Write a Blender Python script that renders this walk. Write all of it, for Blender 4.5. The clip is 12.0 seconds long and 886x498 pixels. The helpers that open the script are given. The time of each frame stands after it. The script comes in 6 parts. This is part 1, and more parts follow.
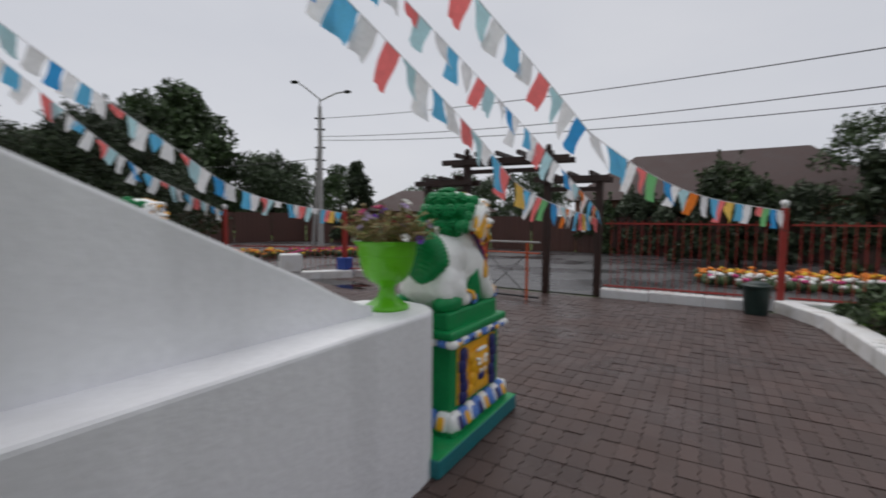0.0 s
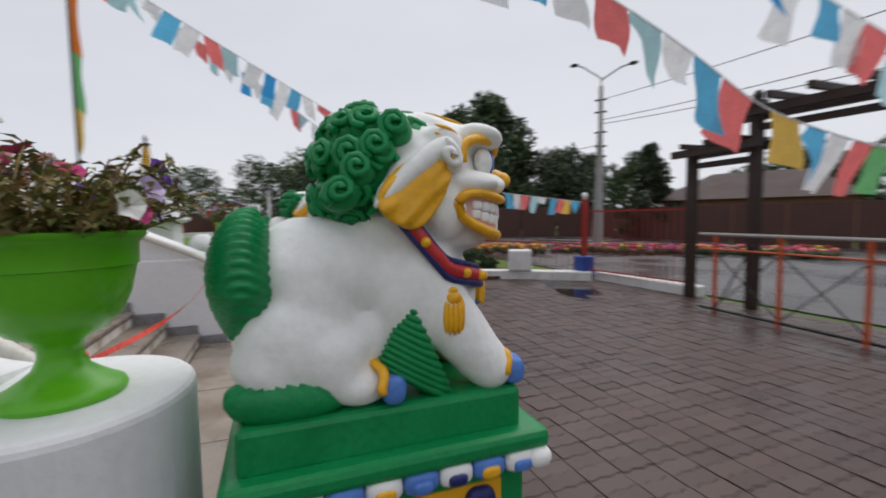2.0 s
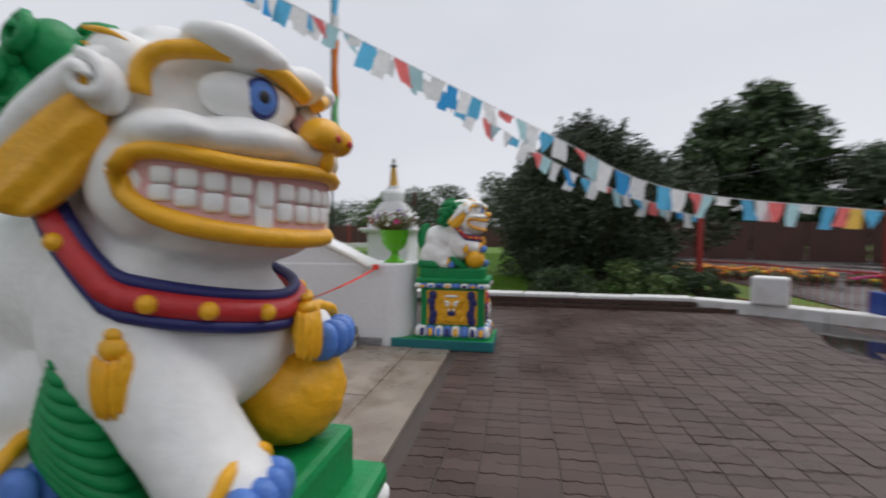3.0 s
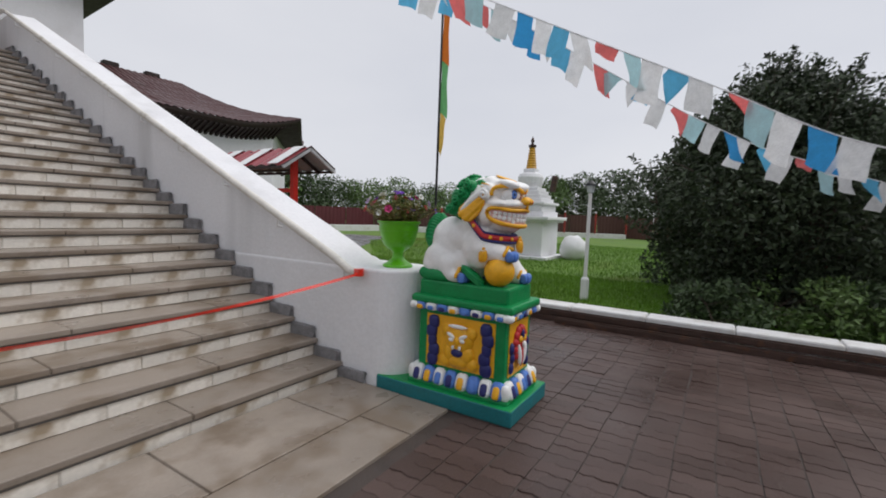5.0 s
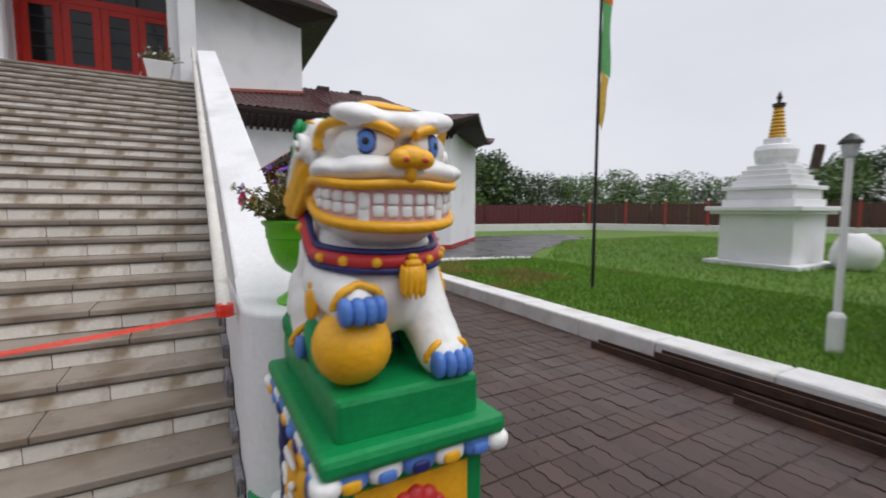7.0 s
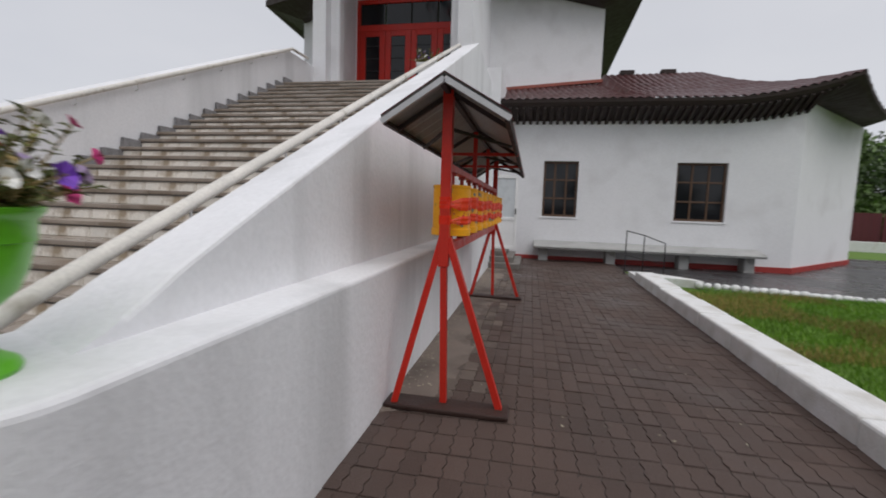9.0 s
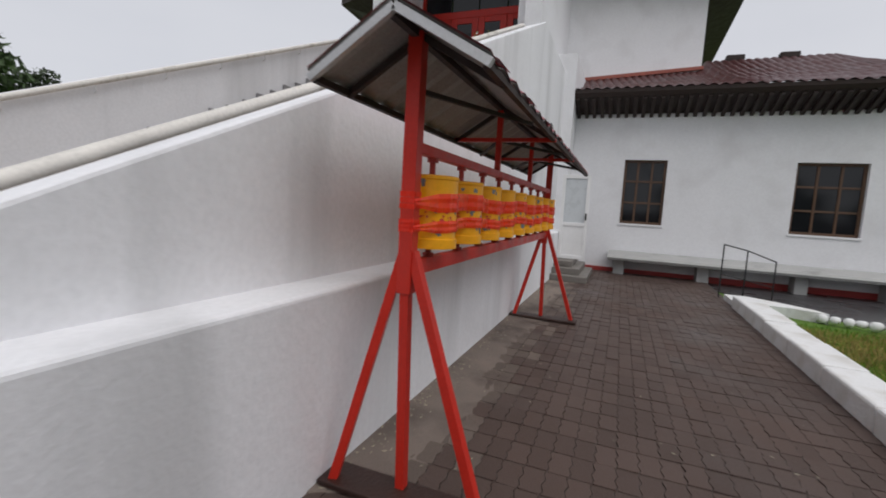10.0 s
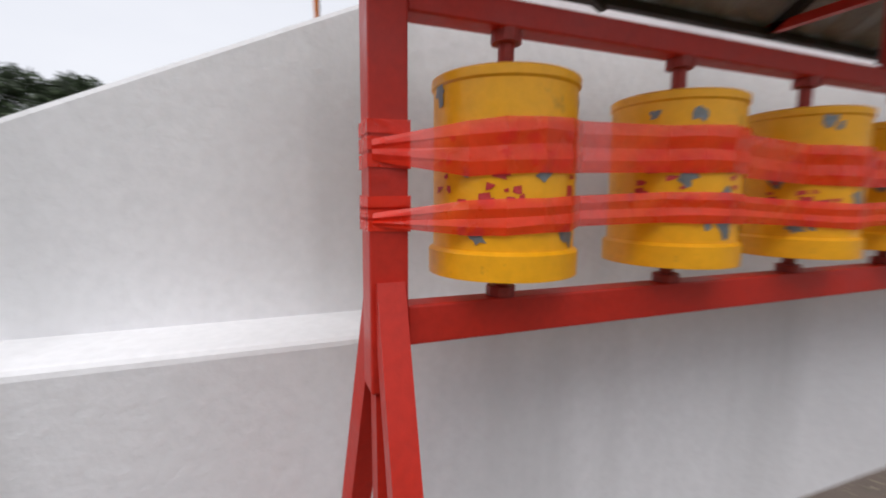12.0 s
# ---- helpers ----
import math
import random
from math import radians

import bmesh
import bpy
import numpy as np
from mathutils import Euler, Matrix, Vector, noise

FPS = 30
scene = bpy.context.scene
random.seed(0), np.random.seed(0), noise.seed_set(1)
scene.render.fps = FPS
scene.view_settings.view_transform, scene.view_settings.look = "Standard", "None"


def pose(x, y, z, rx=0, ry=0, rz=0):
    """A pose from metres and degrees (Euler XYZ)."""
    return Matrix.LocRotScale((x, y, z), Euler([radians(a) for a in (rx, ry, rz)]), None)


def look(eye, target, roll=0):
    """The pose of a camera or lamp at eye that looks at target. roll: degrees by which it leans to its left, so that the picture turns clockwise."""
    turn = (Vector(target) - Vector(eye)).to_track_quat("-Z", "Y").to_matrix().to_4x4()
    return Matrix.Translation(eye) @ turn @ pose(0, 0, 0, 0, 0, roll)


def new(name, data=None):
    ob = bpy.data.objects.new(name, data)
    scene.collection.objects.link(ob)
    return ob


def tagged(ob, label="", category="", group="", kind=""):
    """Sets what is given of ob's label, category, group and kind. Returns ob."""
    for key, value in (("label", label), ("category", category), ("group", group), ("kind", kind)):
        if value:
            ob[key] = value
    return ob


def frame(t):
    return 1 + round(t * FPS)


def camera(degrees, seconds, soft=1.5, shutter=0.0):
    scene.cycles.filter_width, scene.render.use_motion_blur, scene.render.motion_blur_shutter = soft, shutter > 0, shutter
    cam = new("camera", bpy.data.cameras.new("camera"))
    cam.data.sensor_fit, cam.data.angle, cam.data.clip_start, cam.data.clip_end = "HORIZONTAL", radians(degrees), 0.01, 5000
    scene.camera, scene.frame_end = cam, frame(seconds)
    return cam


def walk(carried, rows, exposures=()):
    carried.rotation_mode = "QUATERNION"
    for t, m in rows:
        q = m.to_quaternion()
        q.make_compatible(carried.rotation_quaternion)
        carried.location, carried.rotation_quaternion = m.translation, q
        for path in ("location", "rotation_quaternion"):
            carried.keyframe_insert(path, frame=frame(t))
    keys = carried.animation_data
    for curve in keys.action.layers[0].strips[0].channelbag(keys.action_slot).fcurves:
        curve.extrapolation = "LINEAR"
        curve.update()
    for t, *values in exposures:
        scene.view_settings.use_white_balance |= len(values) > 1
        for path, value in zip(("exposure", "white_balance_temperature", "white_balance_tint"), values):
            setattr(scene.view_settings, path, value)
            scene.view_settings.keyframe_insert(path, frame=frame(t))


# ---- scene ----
cam = camera(89.9, 12.0, soft=1.8, shutter=0.45)
PATH = [
    (0, (0.44, -0.827, 1.518), (1.458, -2.544, 1.395), 0.5),
    (0.5, (0.392, -1.462, 1.487), (1.168, -3.302, 1.372), 0.2),
    (1, (0.393, -2.17, 1.471), (1.389, -3.899, 1.328), -0.3),
    (1.5, (0.576, -2.803, 1.438), (2.038, -4.159, 1.283), -1.1),
    (2, (0.735, -3.414, 1.424), (2.604, -4.114, 1.282), -0.8),
    (2.5, (0.998, -3.973, 1.403), (2.985, -4.176, 1.296), -0.5),
    (3, (1.319, -4.465, 1.375), (3.288, -4.12, 1.301), 0.3),
    (3.2, (1.457, -4.623, 1.409), (3.367, -4.043, 1.289), 1.7),
    (4.8, (3.293, -5.267, 1.451), (5.011, -4.252, 1.309), 2.5),
    (5, (3.569, -5.308, 1.467), (5.262, -4.255, 1.316), 2.2),
    (5.5, (4.305, -5.384, 1.463), (5.908, -4.2, 1.293), 1.3),
    (6, (5.031, -5.343, 1.495), (6.48, -3.974, 1.332), 0.4),
    (6.5, (5.648, -5.323, 1.482), (6.819, -3.711, 1.317), 0.2),
    (6.7, (5.872, -5.277, 1.466), (6.973, -3.616, 1.295), 0.1),
    (8.5, (7.684, -4.138, 1.44), (7.584, -2.148, 1.27), 1.5),
    (9, (7.99, -3.676, 1.436), (7.608, -1.722, 1.247), 1.9),
    (9.5, (8.217, -3.094, 1.442), (7.655, -1.184, 1.257), 3.5),
    (10, (8.333, -2.534, 1.451), (7.601, -0.683, 1.254), 3.4),
    (10.5, (8.418, -1.982, 1.442), (7.578, -0.177, 1.254), 2.6),
    (11, (8.486, -1.51, 1.421), (7.309, 0.093, 1.213), 2.8),
    (11.5, (8.36, -1.142, 1.406), (6.852, 0.151, 1.173), 2.1),
    (12, (8.194, -0.828, 1.378), (6.339, -0.119, 1.139), 0.4),
]
walk(cam, [(t, look(eye, target, roll)) for t, eye, target, roll in PATH],
     exposures=[(0, -0.04), (1, 0.22), (1.5, 0.32), (2.0, 0.20), (2.5, 0.20), (5, 0.18), (6.5, 0.32), (9, 0.05), (10.5, 0.2), (11, 0.45), (12, 0.52)])

# ---- light: a flat, bright overcast sky and a weak, wide sun behind it ----
world = bpy.data.worlds.new("overcast")
scene.world = world
world.use_nodes = True
wn, wl = world.node_tree.nodes, world.node_tree.links
wn.clear()
sky = wn.new("ShaderNodeTexSky")
sky.sky_type = "NISHITA"
sky.sun_disc = False
sky.sun_elevation, sky.sun_rotation = radians(61), radians(132)
grey = wn.new("ShaderNodeHueSaturation")
grey.inputs["Saturation"].default_value = 0.25
cloud = wn.new("ShaderNodeMix")
cloud.data_type = "RGBA"
cloud.inputs[0].default_value = 0.86
cloud.inputs[7].default_value = (6.1, 6.2, 6.75, 1)
bg = wn.new("ShaderNodeBackground")
bg.inputs["Strength"].default_value = 0.108
wo = wn.new("ShaderNodeOutputWorld")
veil = wn.new("ShaderNodeTexNoise")
veil.inputs["Scale"].default_value, veil.inputs["Detail"].default_value = 1.6, 5
dirn = wn.new("ShaderNodeTexCoord")
flat = wn.new("ShaderNodeMapping")
flat.inputs["Scale"].default_value = (1, 1, 2.6)
layer = wn.new("ShaderNodeMix")
layer.data_type = "RGBA"
layer.inputs[6].default_value, layer.inputs[7].default_value = (4.9, 5.1, 5.75, 1), (6.7, 6.75, 7.1, 1)
wl.new(dirn.outputs["Generated"], flat.inputs[0])
wl.new(flat.outputs[0], veil.inputs["Vector"])
wl.new(veil.outputs["Fac"], layer.inputs[0])
wl.new(layer.outputs[2], cloud.inputs[7])
wl.new(sky.outputs[0], grey.inputs["Color"])
wl.new(grey.outputs[0], cloud.inputs[6])
wl.new(cloud.outputs[2], bg.inputs[0])
wl.new(bg.outputs[0], wo.inputs[0])
sun = new("sun", bpy.data.lights.new("sun", "SUN"))
sun.data.energy, sun.data.angle, sun.data.color = 1.5, radians(60), (1.0, 0.97, 0.94)
sun.matrix_world = look((4.5, -4.0, 11), (0, 0, 0))


# ---- materials ----
def mat(name, color, rough=0.6, metal=0.0, var=0.15, scale=6.0, fine=60.0, bump=0.15, spec=0.5, island=0.0, obj=0.0,
        stain=None, stain_scale=1.2, stain_at=0.58, stain_to=0.72, coat=0.0, streak=False, rough_var=0.12, alpha=1.0, trans=0.0):
    m = bpy.data.materials.new(name)
    m.use_nodes = True
    n, l = m.node_tree.nodes, m.node_tree.links
    b = n["Principled BSDF"]
    co = n.new("ShaderNodeTexCoord")
    src = co.outputs["Object"]
    big = n.new("ShaderNodeTexNoise")
    big.inputs["Scale"].default_value, big.inputs["Detail"].default_value = scale, 5
    small = n.new("ShaderNodeTexNoise")
    small.inputs["Scale"].default_value, small.inputs["Detail"].default_value = fine, 4
    l.new(src, big.inputs["Vector"])
    l.new(src, small.inputs["Vector"])
    add = n.new("ShaderNodeMath")
    add.operation = "ADD"
    l.new(big.outputs["Fac"], add.inputs[0])
    l.new(small.outputs["Fac"], add.inputs[1])
    ran = n.new("ShaderNodeMapRange")
    ran.inputs[1].default_value, ran.inputs[2].default_value = 0.7, 1.3
    ran.inputs[3].default_value, ran.inputs[4].default_value = 1 - var, 1 + var
    l.new(add.outputs[0], ran.inputs[0])
    last = ran.outputs[0]
    for amount, kind in ((island, "g"), (obj, "o")):
        if amount:
            src_n = n.new("ShaderNodeNewGeometry") if kind == "g" else n.new("ShaderNodeObjectInfo")
            r2 = n.new("ShaderNodeMapRange")
            r2.inputs[3].default_value, r2.inputs[4].default_value = 1 - amount, 1 + amount
            l.new(src_n.outputs["Random Per Island" if kind == "g" else "Random"], r2.inputs[0])
            mul = n.new("ShaderNodeMath")
            mul.operation = "MULTIPLY"
            l.new(last, mul.inputs[0])
            l.new(r2.outputs[0], mul.inputs[1])
            last = mul.outputs[0]
    sc = n.new("ShaderNodeVectorMath")
    sc.operation = "SCALE"
    sc.inputs[0].default_value = color
    l.new(last, sc.inputs["Scale"])
    col = sc.outputs[0]
    if stain:
        st = n.new("ShaderNodeTexNoise")
        st.inputs["Scale"].default_value, st.inputs["Detail"].default_value = stain_scale, 6
        if streak:
            mp = n.new("ShaderNodeMapping")
            mp.inputs["Scale"].default_value = (1, 1, 0.12)
            l.new(src, mp.inputs[0])
            l.new(mp.outputs[0], st.inputs["Vector"])
        else:
            l.new(src, st.inputs["Vector"])
        sr = n.new("ShaderNodeMapRange")
        sr.inputs[1].default_value, sr.inputs[2].default_value = stain_at, stain_to
        l.new(st.outputs["Fac"], sr.inputs[0])
        mx = n.new("ShaderNodeMix")
        mx.data_type = "RGBA"
        mx.inputs[7].default_value = (*stain, 1)
        l.new(sr.outputs[0], mx.inputs[0])
        l.new(col, mx.inputs[6])
        col = mx.outputs[2]
    l.new(col, b.inputs["Base Color"])
    rr = n.new("ShaderNodeMapRange")
    rr.inputs[1].default_value, rr.inputs[2].default_value = 0.3, 0.7
    rr.inputs[3].default_value, rr.inputs[4].default_value = max(rough - rough_var, 0.03), min(rough + rough_var, 1)
    l.new(big.outputs["Fac"], rr.inputs[0])
    l.new(rr.outputs[0], b.inputs["Roughness"])
    b.inputs["Metallic"].default_value = metal
    b.inputs["Specular IOR Level"].default_value = spec
    b.inputs["Coat Weight"].default_value = coat
    b.inputs["Coat Roughness"].default_value = 0.25
    b.inputs["Alpha"].default_value = alpha
    b.inputs["Transmission Weight"].default_value = trans
    if bump:
        bp = n.new("ShaderNodeBump")
        bp.inputs["Strength"].default_value, bp.inputs["Distance"].default_value = bump, 0.01
        l.new(add.outputs[0], bp.inputs["Height"])
        l.new(bp.outputs[0], b.inputs["Normal"])
    return m


WHITEWASH = mat("whitewash", (0.80, 0.80, 0.82), 0.75, var=0.05, scale=1.3, fine=30, bump=0.3, stain=(0.60, 0.60, 0.61), stain_scale=1.6, stain_at=0.5, stain_to=0.75, streak=True)
PLASTER = mat("white_plaster", (0.80, 0.80, 0.82), 0.8, var=0.04, scale=0.8, fine=20, bump=0.25, stain=(0.66, 0.65, 0.66), stain_scale=0.9, stain_at=0.52, stain_to=0.8)
KERB_WHITE = mat("kerb_whitewash", (0.74, 0.74, 0.74), 0.8, var=0.10, scale=3, fine=50, bump=0.6, stain=(0.50, 0.48, 0.44), stain_scale=3.0, stain_at=0.5, stain_to=0.8)
MARBLE = mat("marble_riser", (0.84, 0.80, 0.73), 0.45, var=0.08, scale=5, fine=40, bump=0.1, obj=0.10, stain=(0.40, 0.32, 0.23), stain_scale=4.6, stain_at=0.50, stain_to=0.68)
GRANITE = mat("granite_tread", (0.285, 0.24, 0.20), 0.38, var=0.18, scale=3, fine=120, bump=0.12, obj=0.10, stain=(0.20, 0.155, 0.115), stain_scale=2.6, stain_at=0.47, stain_to=0.62, rough_var=0.18)
NOSING = mat("worn_nosing", (0.10, 0.092, 0.085), 0.6, var=0.3, scale=9, bump=0.4)
ROUGHSTONE = mat("rough_grey_stone", (0.20, 0.195, 0.20), 0.85, var=0.3, scale=12, fine=70, bump=1.0, island=0.2)
PAVER = mat("wet_paver", (0.089, 0.062, 0.053), 0.46, var=0.2, scale=1.1, fine=90, bump=0.3, spec=0.17, island=0.13, obj=0.13, rough_var=0.20, stain=(0.088, 0.066, 0.059), stain_scale=0.9, stain_at=0.52, stain_to=0.74)
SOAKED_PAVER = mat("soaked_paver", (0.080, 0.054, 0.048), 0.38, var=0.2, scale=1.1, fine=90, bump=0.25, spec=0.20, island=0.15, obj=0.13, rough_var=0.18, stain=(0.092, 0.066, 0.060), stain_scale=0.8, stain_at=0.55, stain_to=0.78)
DRY_PAVER = mat("dry_paver", (0.135, 0.105, 0.088), 0.75, var=0.2, scale=2.2, fine=90, bump=0.4, spec=0.3, island=0.15, stain=(0.075, 0.052, 0.045), stain_scale=1.6, stain_at=0.5, stain_to=0.72)
MORTAR = mat("joint_grit", (0.060, 0.045, 0.039), 0.6, var=0.3, scale=5, fine=150, bump=0.6)
CONCRETE = mat("wet_concrete", (0.17, 0.155, 0.14), 0.5, var=0.2, scale=2, fine=90, bump=0.5, stain=(0.10, 0.09, 0.08), stain_scale=1.8)
PALE_CONCRETE = mat("pale_concrete", (0.42, 0.42, 0.41), 0.8, var=0.1, scale=3, fine=60, bump=0.4, stain=(0.3, 0.3, 0.29), stain_scale=2)
ASPHALT = mat("wet_asphalt", (0.050, 0.048, 0.050), 0.30, var=0.2, scale=0.5, fine=150, bump=0.3, rough_var=0.2)
GRASS = mat("lawn_soil", (0.085, 0.165, 0.014), 0.9, var=0.3, scale=0.35, fine=9, bump=0.6, stain=(0.15, 0.125, 0.04), stain_scale=0.35, stain_at=0.58, stain_to=0.75)
BLADE = mat("grass_blade", (0.120, 0.255, 0.014), 0.6, var=0.3, scale=0.4, fine=8, bump=0, island=0.35, stain=(0.20, 0.18, 0.06), stain_scale=0.35, stain_at=0.6, stain_to=0.78)
RED = mat("red_gloss_paint", (0.52, 0.024, 0.013), 0.4, var=0.10, scale=8, fine=60, bump=0.1, spec=0.35)
RED_FENCE = mat("fence_red_paint", (0.33, 0.030, 0.022), 0.5, var=0.2, scale=5, bump=0.15, stain=(0.12, 0.03, 0.02), stain_scale=6)
RED_PLINTH = mat("plinth_red_paint", (0.35, 0.035, 0.03), 0.6, var=0.15, scale=5, bump=0.3)
TIMBER = mat("dark_timber", (0.035, 0.016, 0.012), 0.5, var=0.3, scale=4, fine=50, bump=0.5)
SOFFIT = mat("dark_soffit", (0.028, 0.016, 0.013), 0.7, var=0.25, scale=5, bump=0.3)
ROOFTILE = mat("wine_red_metal_tile", (0.075, 0.026, 0.026), 0.40, spec=0.4, var=0.14, scale=2.5, fine=30, bump=0.1, stain=(0.075, 0.04, 0.04), stain_scale=1.5)
FLASHING = mat("rust_flashing", (0.30, 0.075, 0.05), 0.6, var=0.2, scale=5)
TIN = mat("dull_tin_sheet", (0.30, 0.285, 0.27), 0.5, metal=0.2, var=0.2, scale=3, bump=0.1)
TIN_RED = mat("red_tin_sheet", (0.30, 0.05, 0.06), 0.35, var=0.12, scale=4, bump=0.05)
TIN_EDGE = mat("pale_tin_edge", (0.55, 0.55, 0.55), 0.4, metal=0.4, var=0.1)
BLACK_IRON = mat("black_iron", (0.02, 0.02, 0.022), 0.45, var=0.2, metal=0.2)
CREAM_PIPE = mat("cream_pipe_paint", (0.68, 0.65, 0.60), 0.45, var=0.12, scale=7, bump=0.1, stain=(0.4, 0.36, 0.3), stain_scale=5)
WHITE_PAINT = mat("white_paint", (0.78, 0.78, 0.78), 0.5, var=0.06, scale=4, bump=0.1)
DARK_WOOD = mat("brown_window_wood", (0.10, 0.052, 0.028), 0.5, var=0.25, scale=6, bump=0.3)
GLASS = mat("dark_window_glass", (0.012, 0.013, 0.015), 0.06, var=0.1, bump=0.02, rough_var=0.02, spec=0.4)
# near-black colour that stands in for the shade of unlit rooms
ROOM_SHADE = mat("painted_room_shade", (0.02, 0.018, 0.016), 0.9)


# ---- building blocks ----
def part(name, bm, material, parent=None, label="", smooth=False, place=None):
    me = bpy.data.meshes.new(name)
    bm.normal_update()
    bm.to_mesh(me)
    bm.free()
    for k in (material if isinstance(material, (list, tuple)) else [material]):
        me.materials.append(k)
    if smooth:
        me.polygons.foreach_set("use_smooth", [True] * len(me.polygons))
        me.set_sharp_from_angle(angle=radians(42))
    ob = new(name, me)
    if parent is not None:
        ob.parent = parent
    if place is not None:
        ob.matrix_basis = place
    return tagged(ob, label=label) if label else ob


def share(name, me, parent, m):
    ob = new(name, me)
    ob.parent = parent
    ob.matrix_basis = m
    return ob


def thing(name, x, y, z, label, category, group="", kind="", rz=0):
    ob = new(name)
    ob.empty_display_size = 0.1
    ob.matrix_basis = pose(x, y, z, 0, 0, rz)
    return tagged(ob, label, category, group, kind)


def box(bm, x0, x1, y0, y1, z0, z1, m=None, bevel=0.0, mi=0):
    v = [bm.verts.new((x, y, z)) for z in (z0, z1) for y in (y0, y1) for x in (x0, x1)]
    f = [bm.faces.new([v[i] for i in q]) for q in ((0, 2, 3, 1), (4, 5, 7, 6), (0, 1, 5, 4), (2, 6, 7, 3), (0, 4, 6, 2), (1, 3, 7, 5))]
    for k in f:
        k.material_index = mi
    if bevel:
        r = bmesh.ops.bevel(bm, geom=list({e for k in f for e in k.edges}), offset=bevel, segments=2, affect="EDGES", profile=0.5)
        v = list({w for k in r["faces"] for w in k.verts} | {w for k in f if k.is_valid for w in k.verts})
        for k in r["faces"]:
            k.material_index = mi
    if m is not None:
        bmesh.ops.transform(bm, matrix=m, verts=v)
    return v


def tube(bm, a, b, r, seg=8, r2=None, caps=True, mi=0):
    a, b = Vector(a), Vector(b)
    d = b - a
    q = d.to_track_quat("Z", "Y").to_matrix()
    rings = []
    for p, rad in ((a, r), (b, r if r2 is None else r2)):
        rings.append([bm.verts.new(p + q @ Vector((math.cos(2 * math.pi * i / seg) * rad, math.sin(2 * math.pi * i / seg) * rad, 0))) for i in range(seg)])
    for i in range(seg):
        j = (i + 1) % seg
        bm.faces.new((rings[0][i], rings[0][j], rings[1][j], rings[1][i])).material_index = mi
    if caps:
        bm.faces.new(rings[0][::-1]).material_index = mi
        bm.faces.new(rings[1]).material_index = mi


def bar(bm, a, b, w, h=None, mi=0):
    """A square bar from a to b."""
    a, b = Vector(a), Vector(b)
    d = b - a
    h = w if h is None else h
    side = d.cross(Vector((0, 0, 1)))
    side = Vector((1, 0, 0)) if side.length < 1e-4 else side.normalized()
    up = side.cross(d).normalized()
    ring = []
    for p in (a, b):
        ring.append([bm.verts.new(p + side * sx * w / 2 + up * sz * h / 2) for sx, sz in ((-1, -1), (1, -1), (1, 1), (-1, 1))])
    for i in range(4):
        j = (i + 1) % 4
        bm.faces.new((ring[0][i], ring[0][j], ring[1][j], ring[1][i])).material_index = mi
    bm.faces.new(ring[0][::-1]).material_index = mi
    bm.faces.new(ring[1]).material_index = mi


def chain(bm, pts, r, seg=6, mi=0):
    for a, b in zip(pts[:-1], pts[1:]):
        tube(bm, a, b, r, seg, mi=mi)


def lathe(bm, prof, seg=24, c=(0, 0, 0), mi=0):
    rings = [[bm.verts.new((c[0] + r * math.cos(2 * math.pi * i / seg), c[1] + r * math.sin(2 * math.pi * i / seg), c[2] + z)) for i in range(seg)] for r, z in prof]
    for a, b in zip(rings[:-1], rings[1:]):
        for i in range(seg):
            j = (i + 1) % seg
            bm.faces.new((a[i], a[j], b[j], b[i])).material_index = mi
    bm.faces.new(rings[0][::-1]).material_index = mi
    bm.faces.new(rings[-1]).material_index = mi


def prism(bm, pts, lo, hi, axis="z", mi=0):
    """Extrudes a flat outline along an axis."""
    def at(p, h):
        return {"z": (p[0], p[1], h), "x": (h, p[0], p[1]), "y": (p[0], h, p[1])}[axis]
    a = [bm.verts.new(at(p, lo)) for p in pts]
    b = [bm.verts.new(at(p, hi)) for p in pts]
    n = len(pts)
    for i in range(n):
        bm.faces.new((a[i], a[(i + 1) % n], b[(i + 1) % n], b[i])).material_index = mi
    bm.faces.new(a[::-1]).material_index = mi
    bm.faces.new(b).material_index = mi
    bmesh.ops.recalc_face_normals(bm, faces=bm.faces[:])


def ball(bm, c, r, u=14, v=9, m=None, mi=0, sq=1.0):
    """An ellipsoid, smooth shaded; gives its vertices."""
    mm = Matrix.Translation(c) @ (m if m is not None else Matrix()) @ Matrix.Diagonal((*(r if isinstance(r, (tuple, list)) else (r, r, r)), 1))
    rings, out = [], []
    for j in range(1, v):
        p = math.pi * j / v
        ring = [(math.sin(p) * math.cos(2 * math.pi * i / u), math.sin(p) * math.sin(2 * math.pi * i / u), math.cos(p)) for i in range(u)]
        rings.append([bm.verts.new(mm @ Vector([math.copysign(abs(w) ** sq, w) for w in q])) for q in ring])
        out += rings[-1]
    n, s = bm.verts.new(mm @ Vector((0, 0, 1))), bm.verts.new(mm @ Vector((0, 0, -1)))
    faces = []
    for a, b in zip(rings[:-1], rings[1:]):
        faces += [bm.faces.new((a[i], b[i], b[(i + 1) % u], a[(i + 1) % u])) for i in range(u)]
    faces += [bm.faces.new((n, rings[0][i], rings[0][(i + 1) % u])) for i in range(u)]
    faces += [bm.faces.new((s, rings[-1][(i + 1) % u], rings[-1][i])) for i in range(u)]
    for f in faces:
        f.material_index, f.smooth = mi, True
    return out + [n, s]


def bm_new():
    return bmesh.new()


def one(name, bm, material, label, category, group="", kind="", smooth=False):
    return tagged(part(name, bm, material, None, label, smooth), label, category, group, kind)


